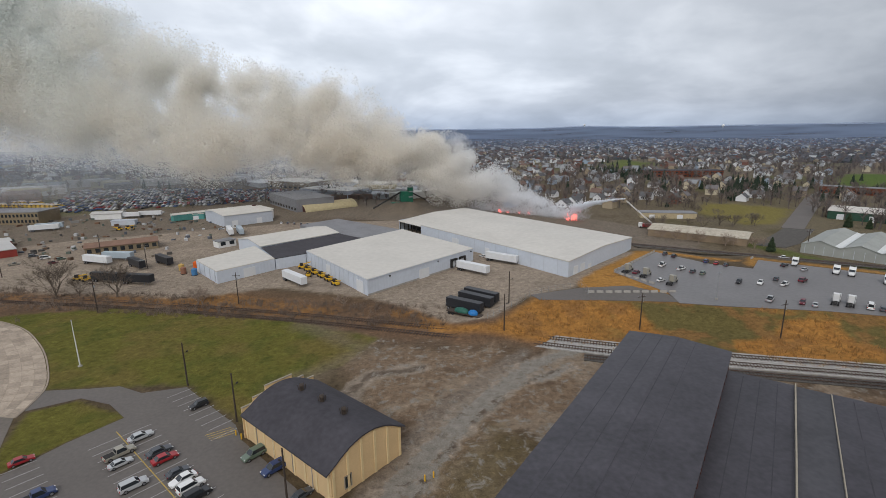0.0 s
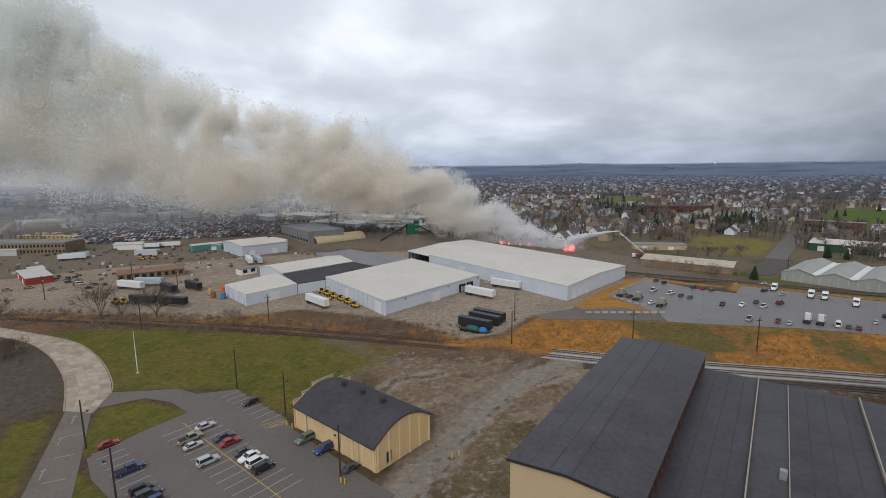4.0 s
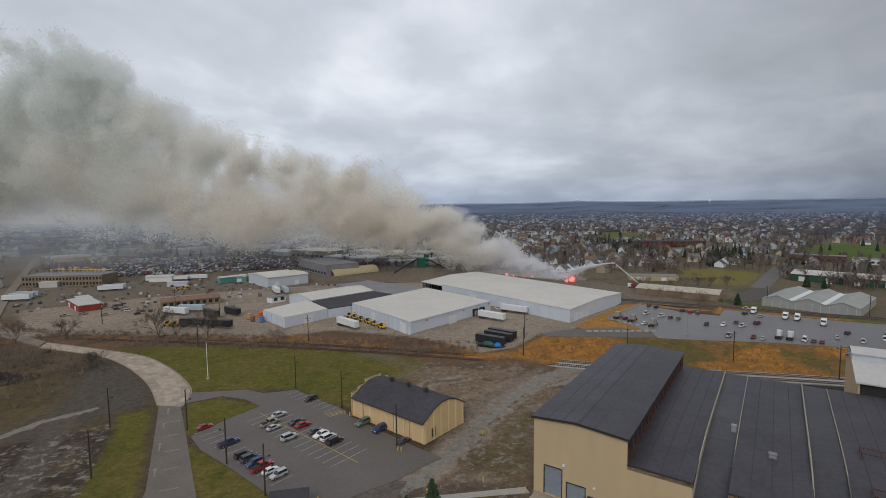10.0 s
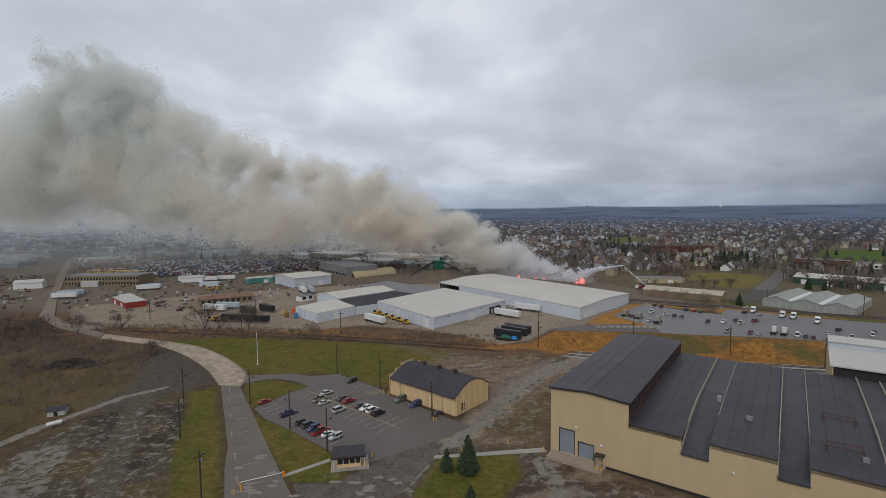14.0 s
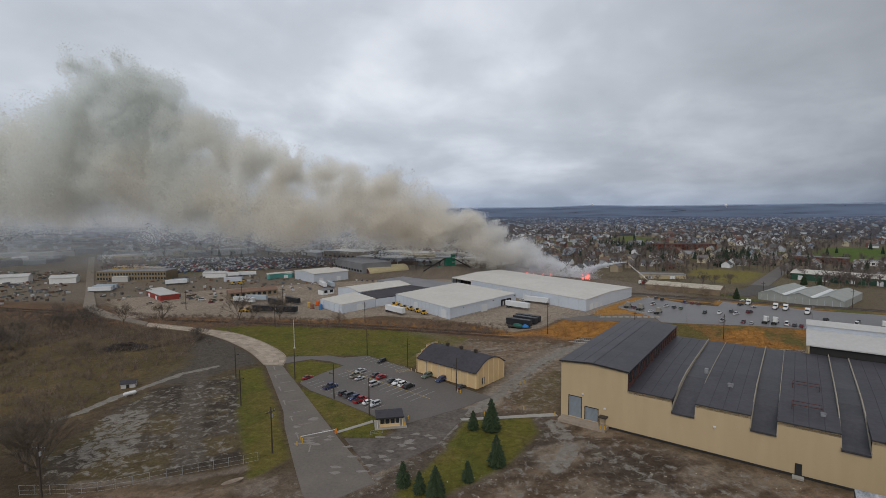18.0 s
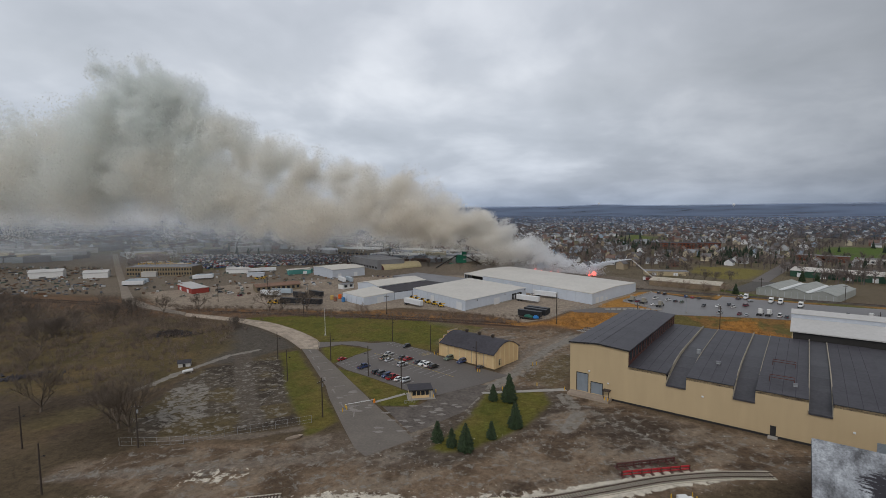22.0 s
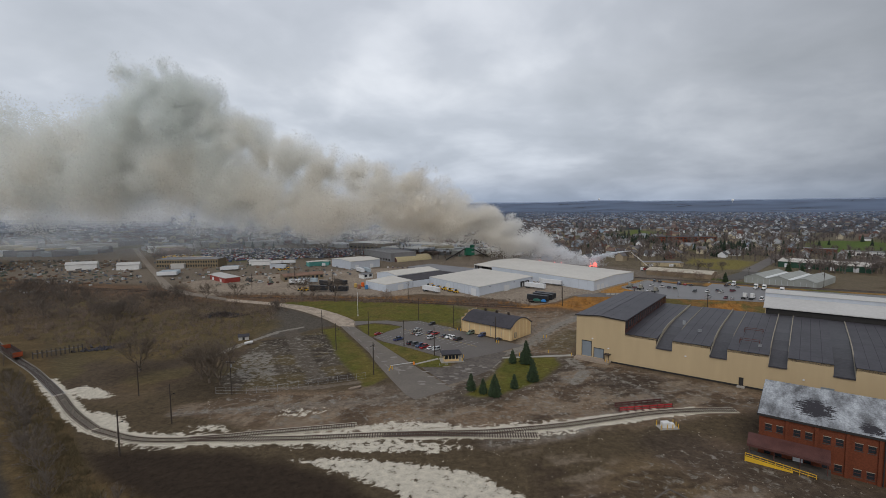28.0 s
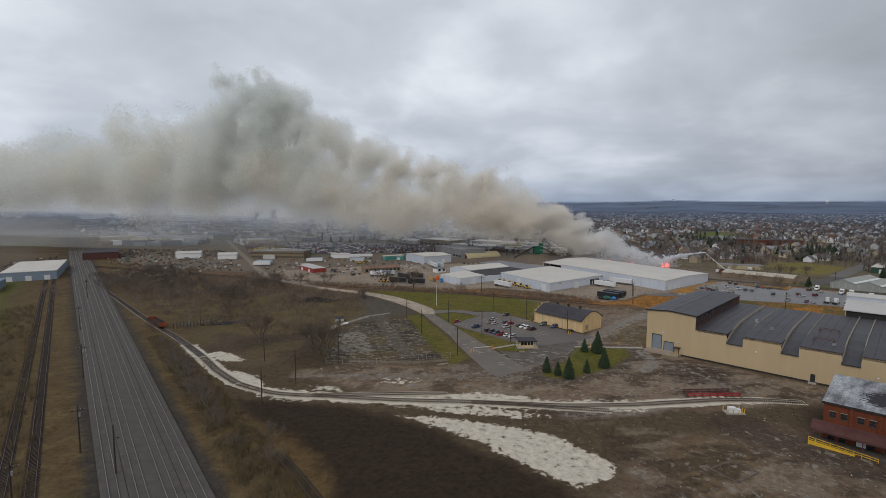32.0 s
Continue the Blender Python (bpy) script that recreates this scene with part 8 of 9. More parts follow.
SIDING_COLORS = dict(white=(0.70, 0.71, 0.72), cream=(0.50, 0.44, 0.32), grey=(0.42, 0.44, 0.46), blue=(0.34, 0.42, 0.52), brick=(0.18, 0.085, 0.065), tan=(0.33, 0.27, 0.19))
ROOF_COLORS = [(0.10, 0.10, 0.105), (0.15, 0.14, 0.14), (0.15, 0.10, 0.08), (0.24, 0.25, 0.26)]


def house(color, i):
    h = thing("house", pose(0, 0, -90), "", "house")
    wm = material(f"{color}_siding", SIDING_COLORS[color], var=0.08, scale=0.4, stretch=(1, 1, 4))
    rm = material(f"house_shingles_{'abcd'[i % 4]}", ROOF_COLORS[i % 4], var=0.25, scale=0.5, fine=4)
    L, W, z, p = 9.5, 7.5, (5.2 if i % 3 else 3.2), 3.0
    pbox("wall", wm, h, (-L / 2, L / 2, -W / 2, W / 2, 0, z))
    bm = bmesh.new()
    profile(bm, [(-W / 2, z), (0, z + p), (W / 2, z)], -L / 2 + 0.02, L / 2 - 0.02, "x")
    part("gable", bm, wm, h)
    bm = bmesh.new()
    profile(bm, [(-W / 2 - 0.4, z - 0.25), (0, z + p + 0.05), (W / 2 + 0.4, z - 0.25), (W / 2 + 0.4, z), (0, z + p + 0.3), (-W / 2 - 0.4, z)], -L / 2 - 0.3, L / 2 + 0.3, "x")
    roof = part("roof", bm, rm, h)
    pbox("chimney", "brick", roof, (1.5, 2.2, -0.4, 0.3, z + p * 0.6, z + p + 1.0))
    for zz in ((1.0, 3.6) if z > 4 else (1.0,)):
        for x in (-3.2, 0.2, 2.6):
            w = pbox("window", "glass", h, (x, x + 1.0, -W / 2 - 0.03, -W / 2 + 0.02, zz, zz + 1.3))
            pbox("window_frame", "white", w, (x - 0.1, x + 1.1, -W / 2 - 0.05, -W / 2 - 0.031, zz + 1.3, zz + 1.42))
        for y in (-2.2, 1.0):
            pbox("window", "glass", h, (-L / 2 - 0.03, -L / 2 + 0.02, y, y + 1.1, zz, zz + 1.3))
    pbox("door", "dark_trim", h, (-1.5, -0.6, -W / 2 - 0.04, -W / 2 + 0.02, 0.3, 2.4))
    pbox("porch", rm, h, (-2.4, 0.4, -W / 2 - 1.8, -W / 2, 2.5, 2.7))
    return h


def town():
    rnd = random.Random(77)
    names = list(SIDING_COLORS)
    src = {}
    spots = []
    # streets cross at right angles, turned against the works
    c, s = math.cos(radians(48)), math.sin(radians(48))
    for i in range(-60, 190):
        for j in range(-60, 80):
            px, py = i * 15.5 + rnd.uniform(-5, 5), (j // 2) * 62 + (j % 2) * 30 + rnd.uniform(-8, 8)
            x, y = 90 + c * px - s * py, 398 + s * px + c * py
            if (i % 9) == 0 or rnd.random() < 0.3:
                continue
            spots.append((x, y, 48 + (180 if j % 2 else 0) + rnd.choice((0, 0, 0, 90))))
    X = np.array([p[0] for p in spots]); Y = np.array([p[1] for p in spots])
    bad = np.zeros(len(X), bool)
    for poly in (FIELD_A, FIELD_B, FIELD_C, [(240, 620), (360, 600), (360, 680), (240, 690)], [(240, 330), (380, 310), (380, 400), (250, 400)], [(320, 480), (345, 500), (440, 410), (410, 390)]):
        bad |= inside(poly, X, Y) > -9
    bad |= near_line([(170, 280), (207, 315), (308, 437), (540, 700), (738, 942)], X, Y) < 11
    bad |= (X < 60 + (Y - 400) * -0.55) & (Y < 640)
    bad |= (Y < 400) & (X < 400) | (Y < 330)
    keep = [p for p, q in zip(spots, bad) if not q and -900 < p[0] < 2100 and p[1] < 2500]
    keep.sort(key=lambda p: p[1] + 0.25 * abs(p[0] - 200))
    used = set()
    for k, (x, y, a) in enumerate(keep[:95]):
        col = rnd.choice(("white", "white", "white", "grey", "cream", "blue", "white", "tan", "brick"))
        i = names.index(col)
        m = pose(x, y, gz(x, y) - 0.1, 0, 0, a)
        if col not in src:
            src[col] = house(col, i)
            ob = src[col]
            ob.matrix_basis = m
        else:
            ob = copy_thing(src[col], m)
        tagged(ob, f"{col}-sided gabled house among bare trees", "house", "houses beyond the works")
    V, F, RV, RF = [], [], [], []
    Z = ground_height(np.array([p[0] for p in keep[95:]]), np.array([p[1] for p in keep[95:]]))
    for (x, y, a), g in zip(keep[95:], Z):
        if rnd.random() < smoothf(1100, 2600, y) * 0.7:
            continue
        L, W, z, p = rnd.uniform(4, 6), rnd.uniform(3.2, 4.2), rnd.choice((3, 5, 5.4)), rnd.uniform(2, 3.4)
        ca, sa = math.cos(radians(a)), math.sin(radians(a))

        def at(u, v, w):
            return (x + ca * u - sa * v, y + sa * u + ca * v, g + w)
        n = len(V)
        V += [at(-L, -W, 0), at(L, -W, 0), at(L, W, 0), at(-L, W, 0), at(-L, -W, z), at(L, -W, z), at(L, W, z), at(-L, W, z), at(-L, 0, z + p), at(L, 0, z + p)]
        F += [(n, n + 1, n + 5, n + 4), (n + 2, n + 3, n + 7, n + 6), (n + 1, n + 2, n + 6, n + 9, n + 5), (n + 3, n, n + 4, n + 8, n + 7)]
        n = len(RV)
        RV += [at(-L - .4, -W - .4, z - 0.1), at(L + .4, -W - .4, z - 0.1), at(L + .4, W + .4, z - 0.1), at(-L - .4, W + .4, z - 0.1), at(-L - .4, 0, z + p + 0.2), at(L + .4, 0, z + p + 0.2)]
        RF += [(n, n + 1, n + 5, n + 4), (n + 2, n + 3, n + 4, n + 5)]
    for name, v, f, cols, lab in (("far_house_walls", V, F, [SIDING_COLORS[k] for k in ("white", "grey", "cream", "grey", "blue", "brick", "tan", "white")], "walls of countless small houses to the horizon"), ("far_house_roofs", RV, RF, ROOF_COLORS * 2, "shingle roofs of countless small houses")):
        me = bpy.data.meshes.new(name)
        me.from_pydata(v, [], f)
        me.materials.append(island_material(name, cols))
        tagged(new(name, me), lab, "houses", kind="stuff")
    # flat-roofed works and stores scattered in the town to the west
    V, F = [], []
    for k in range(330):
        y = 470 + 1100 * rnd.random() ** 1.6
        x = rnd.uniform(-1.25 * y, -0.02 * y)
        if near_line(MAIN_LINE, np.array([x]), np.array([y]))[0] < 30 or near_line(ROAD_L, np.array([x]), np.array([y]))[0] < 25 or inside(JUNK, np.array([x]), np.array([y]))[0] > -10:
            continue
        L, W, z, a = rnd.uniform(6, 28), rnd.uniform(5, 14), rnd.uniform(3.5, 8), radians(rnd.choice((44, 134, 40, 2)))
        ca, sa, g = math.cos(a), math.sin(a), gz(x, y)
        n = len(V)
        V += [(x + ca * u - sa * v, y + sa * u + ca * v, g + w) for w in (0, z) for u, v in ((-L, -W), (L, -W), (L, W), (-L, W))]
        F += [(n, n + 1, n + 5, n + 4), (n + 1, n + 2, n + 6, n + 5), (n + 2, n + 3, n + 7, n + 6), (n + 3, n, n + 4, n + 7), (n + 4, n + 5, n + 6, n + 7)]
    me = bpy.data.meshes.new("far_works")
    me.from_pydata(V, [], F)
    me.materials.append(island_material("far_works", [(0.30, 0.31, 0.32), (0.40, 0.39, 0.36), (0.16, 0.11, 0.09), (0.20, 0.22, 0.24), (0.33, 0.29, 0.2), (0.5, 0.5, 0.5), (0.11, 0.11, 0.12)]))
    tagged(new("far_works", me), "flat-roofed works and stores far off in the haze", "buildings", kind="stuff")
    # loose stock, skips and vehicles in the yards
    V, F = [], []
    for k in range(1500):
        if k < 280:
            x, y = rnd.uniform(-300, -120), rnd.uniform(255, 400)
        else:
            x, y = rnd.uniform(-520, -290), rnd.uniform(215, 420)
        P1 = (np.array([x]), np.array([y]))
        if near_line(ROAD_L, *P1)[0] < 10 or near_line(MAIN_LINE, *P1)[0] < 22 or near_line(RAIL_LINE, *P1)[0] < 12:
            continue
        L, W, z, a = rnd.uniform(0.4, 1.2) + 1.6 * rnd.random() ** 4, rnd.uniform(0.3, 0.9), rnd.uniform(0.4, 1.6), rnd.uniform(0, 3.14)
        ca, sa, g = math.cos(a), math.sin(a), gz(x, y)
        n = len(V)
        V += [(x + ca * u - sa * v, y + sa * u + ca * v, g + w) for w in (0, z) for u, v in ((-L, -W), (L, -W), (L * 0.9, W), (-L * 0.9, W))]
        F += [(n, n + 1, n + 5, n + 4), (n + 1, n + 2, n + 6, n + 5), (n + 2, n + 3, n + 7, n + 6), (n + 3, n, n + 4, n + 7), (n + 4, n + 5, n + 6, n + 7)]
    me = bpy.data.meshes.new("yard_stock")
    me.from_pydata(V, [], F)
    me.materials.append(island_material("yard_stock", [(0.13, 0.085, 0.06), (0.22, 0.21, 0.20), (0.08, 0.075, 0.07), (0.42, 0.42, 0.42), (0.17, 0.10, 0.065), (0.10, 0.11, 0.13), (0.2, 0.17, 0.13), (0.11, 0.13, 0.11)]))
    tagged(new("yard_stock", me), "crates, skips and scrap strewn through the yards", "clutter", kind="stuff")
    # scrapped cars packed in rows
    V, F = [], []
    P = np.random.RandomState(9).uniform(size=(4200, 2)) * (340, 200) + (-420, 385)
    for (x, y), q in zip(P, inside(JUNK, P[:, 0], P[:, 1])):
        if q < 0:
            continue
        x = round(x / 3.4) * 3.4 + rnd.uniform(-0.4, 0.4)
        y = round(y / 6.5) * 6.5 + rnd.uniform(-0.6, 0.6)
        n = len(V)
        for w, u, v in ((0.2, 0.9, 2.2), (0.9, 0.9, 2.2), (0.95, 0.8, 1.3), (1.5, 0.65, 0.9)):
            V += [(x + a * u, y + b * v, w) for a, b in ((-1, -1), (1, -1), (1, 1), (-1, 1))]
        for r in range(3):
            for e in range(4):
                F.append((n + r * 4 + e, n + r * 4 + (e + 1) % 4, n + r * 4 + 4 + (e + 1) % 4, n + r * 4 + 4 + e))
        F.append((n + 12, n + 13, n + 14, n + 15))
    me = bpy.data.meshes.new("scrapped_cars")
    me.from_pydata(V, [], F)
    me.materials.append(island_material("scrapped_cars", [(0.4, 0.4, 0.42), (0.04, 0.04, 0.05), (0.5, 0.5, 0.5), (0.1, 0.1, 0.13), (0.2, 0.03, 0.03), (0.05, 0.08, 0.16), (0.22, 0.22, 0.22), (0.03, 0.03, 0.03)], 0.4))
    tagged(new("scrapped_cars", me), "hundreds of scrapped cars packed in a breaker's yard", "cars", kind="stuff")


def smoothf(a, b, v):
    t = min(1, max(0, (v - a) / (b - a)))
    return t * t * (3 - 2 * t)


JUNK = [(-300, 398), (-262, 408), (-215, 425), (-175, 440), (-120, 480), (-150, 540), (-280, 560), (-390, 560)]
town()


def far_trees():
    rnd = random.Random(31)
    V, F = [], []

    def spike(p, d, r):
        n = len(V)
        (px, py, pz), (dx, dy, dz) = p, d
        h = math.hypot(dx, dy) + 1e-6
        L = math.hypot(h, dz)
        sx, sy = -dy / h * r, dx / h * r
        ux, uy, uz = -dx * dz / h / L * r, -dy * dz / h / L * r, h / L * r
        V.append((px + ux, py + uy, pz + uz))
        V.append((px - 0.5 * ux + 0.87 * sx, py - 0.5 * uy + 0.87 * sy, pz - 0.5 * uz))
        V.append((px - 0.5 * ux - 0.87 * sx, py - 0.5 * uy - 0.87 * sy, pz - 0.5 * uz))
        V.append((px + dx, py + dy, pz + dz))
        F.extend(((n, n + 1, n + 3), (n + 1, n + 2, n + 3), (n + 2, n, n + 3)))

    def dump(name, mat, label):
        me = bpy.data.meshes.new(name)
        me.from_pydata(V, [], F)
        me.materials.append(mat)
        tagged(new(name, me), label, "trees", kind="stuff")
        V.clear(), F.clear()
    bare = island_material("far_bare_wood", [(0.145, 0.115, 0.10), (0.115, 0.096, 0.088), (0.165, 0.122, 0.104), (0.13, 0.114, 0.105), (0.10, 0.09, 0.083)])
    rs = np.random.RandomState(41)
    Y = 300 + 1100 * rs.uniform(size=9000) ** 1.5
    X = rs.uniform(-0.9, 1.15, 9000) * Y
    bad = (Y < 395) & (X < 250) | (Y < 420) & (X > -230) & (X < 120) | (X < 0) & (rs.uniform(size=9000) < 0.5)
    for poly, d in ((FIELD_A, 2), (FIELD_B, 2), (FIELD_C, 2), (JUNK, -3)):
        bad |= inside(poly, X, Y) > d
    bad |= (near_line(ROAD_L, X, Y) < 12) | (near_line(MAIN_LINE, X, Y) < 16)
    X, Y = X[~bad][:3700], Y[~bad][:3700]
    for x, y, g in zip(X.tolist(), Y.tolist(), ground_height(X, Y).tolist()):
        h = rnd.uniform(8, 16)
        spike((x, y, g), (rnd.gauss(0, .3), rnd.gauss(0, .3), h * 0.7), 0.25 + 0.01 * h)
        for k in range(26):
            a, e = rnd.uniform(0, 6.28), rnd.uniform(0.2, 1.2)
            L = h * rnd.uniform(0.3, 0.55)
            spike((x, y, g + h * rnd.uniform(0.25, 0.55)), (L * math.cos(a) * math.cos(e), L * math.sin(a) * math.cos(e), L * math.sin(e)), 0.10 + 0.00018 * y)
    dump("bare_wood", bare, "leafless trees between the houses")
    # evergreens
    for k in range(330):
        y = 360 + 900 * rnd.random() ** 1.3
        x = rnd.choice((rnd.uniform(120, 1.0 * y), rnd.uniform(200, 420), rnd.uniform(-0.6 * y, 0.2 * y)))
        if y < 480 and -230 < x < 130:
            continue
        if rnd.random() < 0.35:
            x, y = rnd.choice(((275, 470), (268, 480), (300, 520), (235, 640), (215, 690), (232, 660))) ; x += rnd.gauss(0, 12); y += rnd.gauss(0, 12)
        if inside(FIELD_A, np.array([x]), np.array([y]))[0] > -12:
            continue
        g, h = gz(x, y), rnd.uniform(6, 13)
        for i in range(9):
            f = i / 9
            R = h * 0.24 * (1 - f) + 0.3
            for j in range(7):
                a = j * 0.9 + i + rnd.uniform(-.2, .2)
                spike((x, y, g + h * f + h * 0.12), (R * math.cos(a), R * math.sin(a), -R * 0.5), 0.14 * h * (1.1 - f))
        spike((x, y, g + h * 0.7), (0, 0, h * 0.35), 0.5)
    dump("evergreens", island_material("far_evergreen", [(0.022, 0.038, 0.024), (0.03, 0.045, 0.025), (0.018, 0.03, 0.022)]), "dark evergreen trees between the houses")
    # wooded country to the horizon, its bluish tones painting in distance haze
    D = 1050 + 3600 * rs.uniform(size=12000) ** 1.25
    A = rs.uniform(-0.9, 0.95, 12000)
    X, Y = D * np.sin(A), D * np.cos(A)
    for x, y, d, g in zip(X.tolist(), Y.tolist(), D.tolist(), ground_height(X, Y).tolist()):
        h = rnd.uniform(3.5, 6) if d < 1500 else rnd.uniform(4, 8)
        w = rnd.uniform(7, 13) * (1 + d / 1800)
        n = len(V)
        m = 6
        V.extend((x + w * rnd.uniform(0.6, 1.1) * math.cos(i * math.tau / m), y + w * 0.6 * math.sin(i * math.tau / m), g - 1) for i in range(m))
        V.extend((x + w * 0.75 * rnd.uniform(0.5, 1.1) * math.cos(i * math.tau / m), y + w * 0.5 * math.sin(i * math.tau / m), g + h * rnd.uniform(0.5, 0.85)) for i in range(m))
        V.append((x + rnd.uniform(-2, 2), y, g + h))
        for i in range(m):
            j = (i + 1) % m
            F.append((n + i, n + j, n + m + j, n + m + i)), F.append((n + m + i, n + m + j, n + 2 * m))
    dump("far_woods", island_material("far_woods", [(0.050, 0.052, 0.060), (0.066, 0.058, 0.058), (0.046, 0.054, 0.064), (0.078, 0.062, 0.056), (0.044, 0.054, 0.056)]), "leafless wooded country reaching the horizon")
    for x, y, r, hh in ((1088, 3990, 8, 38), (1800, 3300, 9, 40)):
        z = gz(x, y)
        w = thing("water_tower", pose(x, y, z), "white water tower on the wooded horizon", "water tower")
        bm = bmesh.new()
        tube(bm, (0, 0, 0), (0, 0, hh - r), 2.2, 1.6, 10)
        part("stem", bm, "white", w)
        bm = bmesh.new()
        bmesh.ops.create_uvsphere(bm, u_segments=14, v_segments=10, radius=r, matrix=Matrix.Translation((0, 0, hh - r)))
        part("tank", bm, "white", w)


far_trees()


# ---- fire, water and smoke ----
PLUME = [(90, 353, 4, 3), (76, 364, 7, 6), (59, 378, 13, 11), (40, 383, 19, 15), (21, 388, 23, 17), (1, 393, 30, 20), (-19, 399, 35, 21), (-40, 404, 35, 20), (-67, 410, 42, 25), (-100, 417, 54, 30), (-135, 427, 56, 34), (-172, 437, 54, 34), (-211, 448, 55, 37), (-257, 459, 66, 43), (-299, 470, 80, 50), (-342, 481, 96, 58), (-388, 493, 106, 63), (-445, 508, 106, 64), (-507, 524, 104, 64), (-583, 544, 104, 62), (-697, 582, 106, 62), (-934, 674, 110, 66), (-1320, 828, 120, 76)]
# optical depth along the plume
THICK = [0.7, 1.0, 1.5, 2.0, 2.3, 2.4, 2.4, 2.4, 2.5, 2.6, 2.3, 1.9, 1.7, 1.8, 2.1, 2.6, 2.7, 2.5, 2.2, 2.0, 1.8, 1.6]
# thin smoke that has sunk over the town behind
VEIL = [(60, 1000, 30, 34), (-200, 1000, 36, 44), (-600, 1060, 40, 52), (-1000, 1150, 42, 56), (-1500, 1300, 44, 60), (-2100, 1500, 46, 64)]
# heads rising out of it: centre, radius, optical depth
HEADS = [(1, 393, 46, 12, 2.2), (21, 388, 36, 10, 2.0), (-4, 394, 46, 18, 0.9), (-32, 401, 52, 24, 0.9), (-60, 406, 64, 26, 1.0), (-74, 410, 80, 22, 1.0), (-88, 414, 72, 18, 1.4), (-116, 421, 80, 24, 1.2), (-148, 430, 90, 24, 1.3), (-182, 438, 96, 27, 1.5), (-215, 447, 106, 30, 1.5), (-250, 457, 118, 32, 1.4), (-278, 464, 146, 30, 1.2), (-392, 494, 200, 38, 1.5), (-358, 485, 188, 36, 1.6), (-327, 477, 178, 26, 1.4), (-423, 502, 168, 46, 1.5), (-480, 517, 148, 46, 1.3), (-560, 538, 148, 48, 1.2), (-660, 570, 148, 52, 1.1), (-368, 488, 158, 44, 2.0), (-324, 476, 137, 36, 1.7), (-444, 508, 226, 22, 0.6)]


def smoke():
    R = np.random.RandomState(12)
    white, brown, tan, grey = np.array((0.90, 0.915, 0.945)), np.array((0.915, 0.868, 0.79)), np.array((0.932, 0.915, 0.872)), np.array((0.872, 0.892, 0.87))
    pts, cols, size, thin = [], [], [], []

    def ball(n):
        v = R.normal(size=(n, 3))
        return v / np.linalg.norm(v, axis=1)[:, None]

    def fill(c, r, area, along):
        """Flakes for one billow, dense in the middle and thinning outwards; area: what they cover in all."""
        rho = 0.00113 * math.hypot(c[0] + 13, c[1] + 40) * (0.75 if along[0] < 5 else 1.0)
        n = int(area / (0.65 * rho * rho * 0.65))
        u = np.sqrt(R.beta(1.5, 1.7, n))
        p = c + ball(n) * (r * u)[:, None]
        a = np.full(n, 0.62)
        # wisps: gaps and folds at two sizes
        f = fbm(p[:, 0] * 0.9 + p[:, 1] * 0.45, p[:, 2] + p[:, 1] * 0.3 + 900, max(7.0, 0.45 * along[1]), 33, 4)
        keep = (f + R.uniform(-0.12, 0.12, n) > 0.40) & (p[:, 2] > 1.0)
        p, a = p[keep], a[keep]
        thin.append(a)
        s = along[0]
        mid = np.interp(p[:, 0], [q[0] for q in PLUME[::-1]], [q[2] for q in PLUME[::-1]])
        low = np.clip(0.55 - (p[:, 2] - mid) / (1.8 * along[1]), 0, 1)[:, None] * min(1, s / 3)
        w = float(np.clip(1.25 - s / 4.5, 0, 1))
        g = float(np.clip((s - 11) / 4, 0, 1))
        patch = smooth(0.4, 0.62, fbm(p[:, 0] + 0.5 * p[:, 1], p[:, 2] + 300, 45, 35, 3))[:, None]
        base = (tan * (1 - g) + grey * g) * (1 - w) + white * w
        warm = np.clip(low * (0.75 - 0.3 * g) + 0.35 * patch, 0, 1) * (1 - 0.8 * w)
        pts.append(p), cols.append((base * (1 - warm) + brown * warm) * R.uniform(0.97, 1.02)), size.append(rho * R.uniform(0.6, 1.35, len(p)))

    runs = [(i, *q) for i, q in enumerate(zip(PLUME[:-1], PLUME[1:], THICK))] + [(1.5, a, b, 0.6) for a, b in zip(VEIL[:-1], VEIL[1:])]
    for i, a, b, T in runs:
        a, b = np.array(a, float), np.array(b, float)
        L, Rm = np.linalg.norm(b[:3] - a[:3]), (a[3] + b[3]) / 2
        k = int(7 + 7 * L / Rm)
        cs = a + (b - a) * ((np.arange(k) + R.uniform(size=k)) / k)[:, None]
        ps = cs[:, :3] + ball(k) * (cs[:, 3] * R.uniform(size=k) ** 0.5 * 0.66)[:, None]
        rs = cs[:, 3] * R.uniform(0.45, 0.95, k) * np.interp(i, [3, 8], [0.78, 1.0])
        share = 1.5 * T * 2 * Rm * L * rs ** 2 / (rs ** 2).sum()
        for p, r, ar, t in zip(ps, rs, share, np.linspace(0, 1, k)):
            fill(p, r, ar * 0.8, (i + t, Rm))
            kids = ball(5)
            for d in kids:
                fill(p + d * r * 0.62, r * R.uniform(0.35, 0.6), ar * 0.04, (i + t, Rm))
    for x, y, z, r, T in HEADS:
        c = np.array((x, y, z), float)
        s = float(np.interp(-x, [-q[0] for q in PLUME], range(len(PLUME))))
        k = 9
        ps = c + ball(k) * (r * R.uniform(0.2, 0.7, k))[:, None]
        rs = r * R.uniform(0.5, 0.85, k)
        for p, q in zip(ps, rs):
            ar = 1.5 * T * math.pi * r * r * q * q / (rs ** 2).sum()
            fill(p, q, ar * 0.8, (s, r))
            for d in ball(5):
                fill(p + d * q * 0.65, q * R.uniform(0.35, 0.55), ar * 0.04, (s, r))
    # smoke creeping along the burning heaps
    n = 30000
    t = R.uniform(size=n)
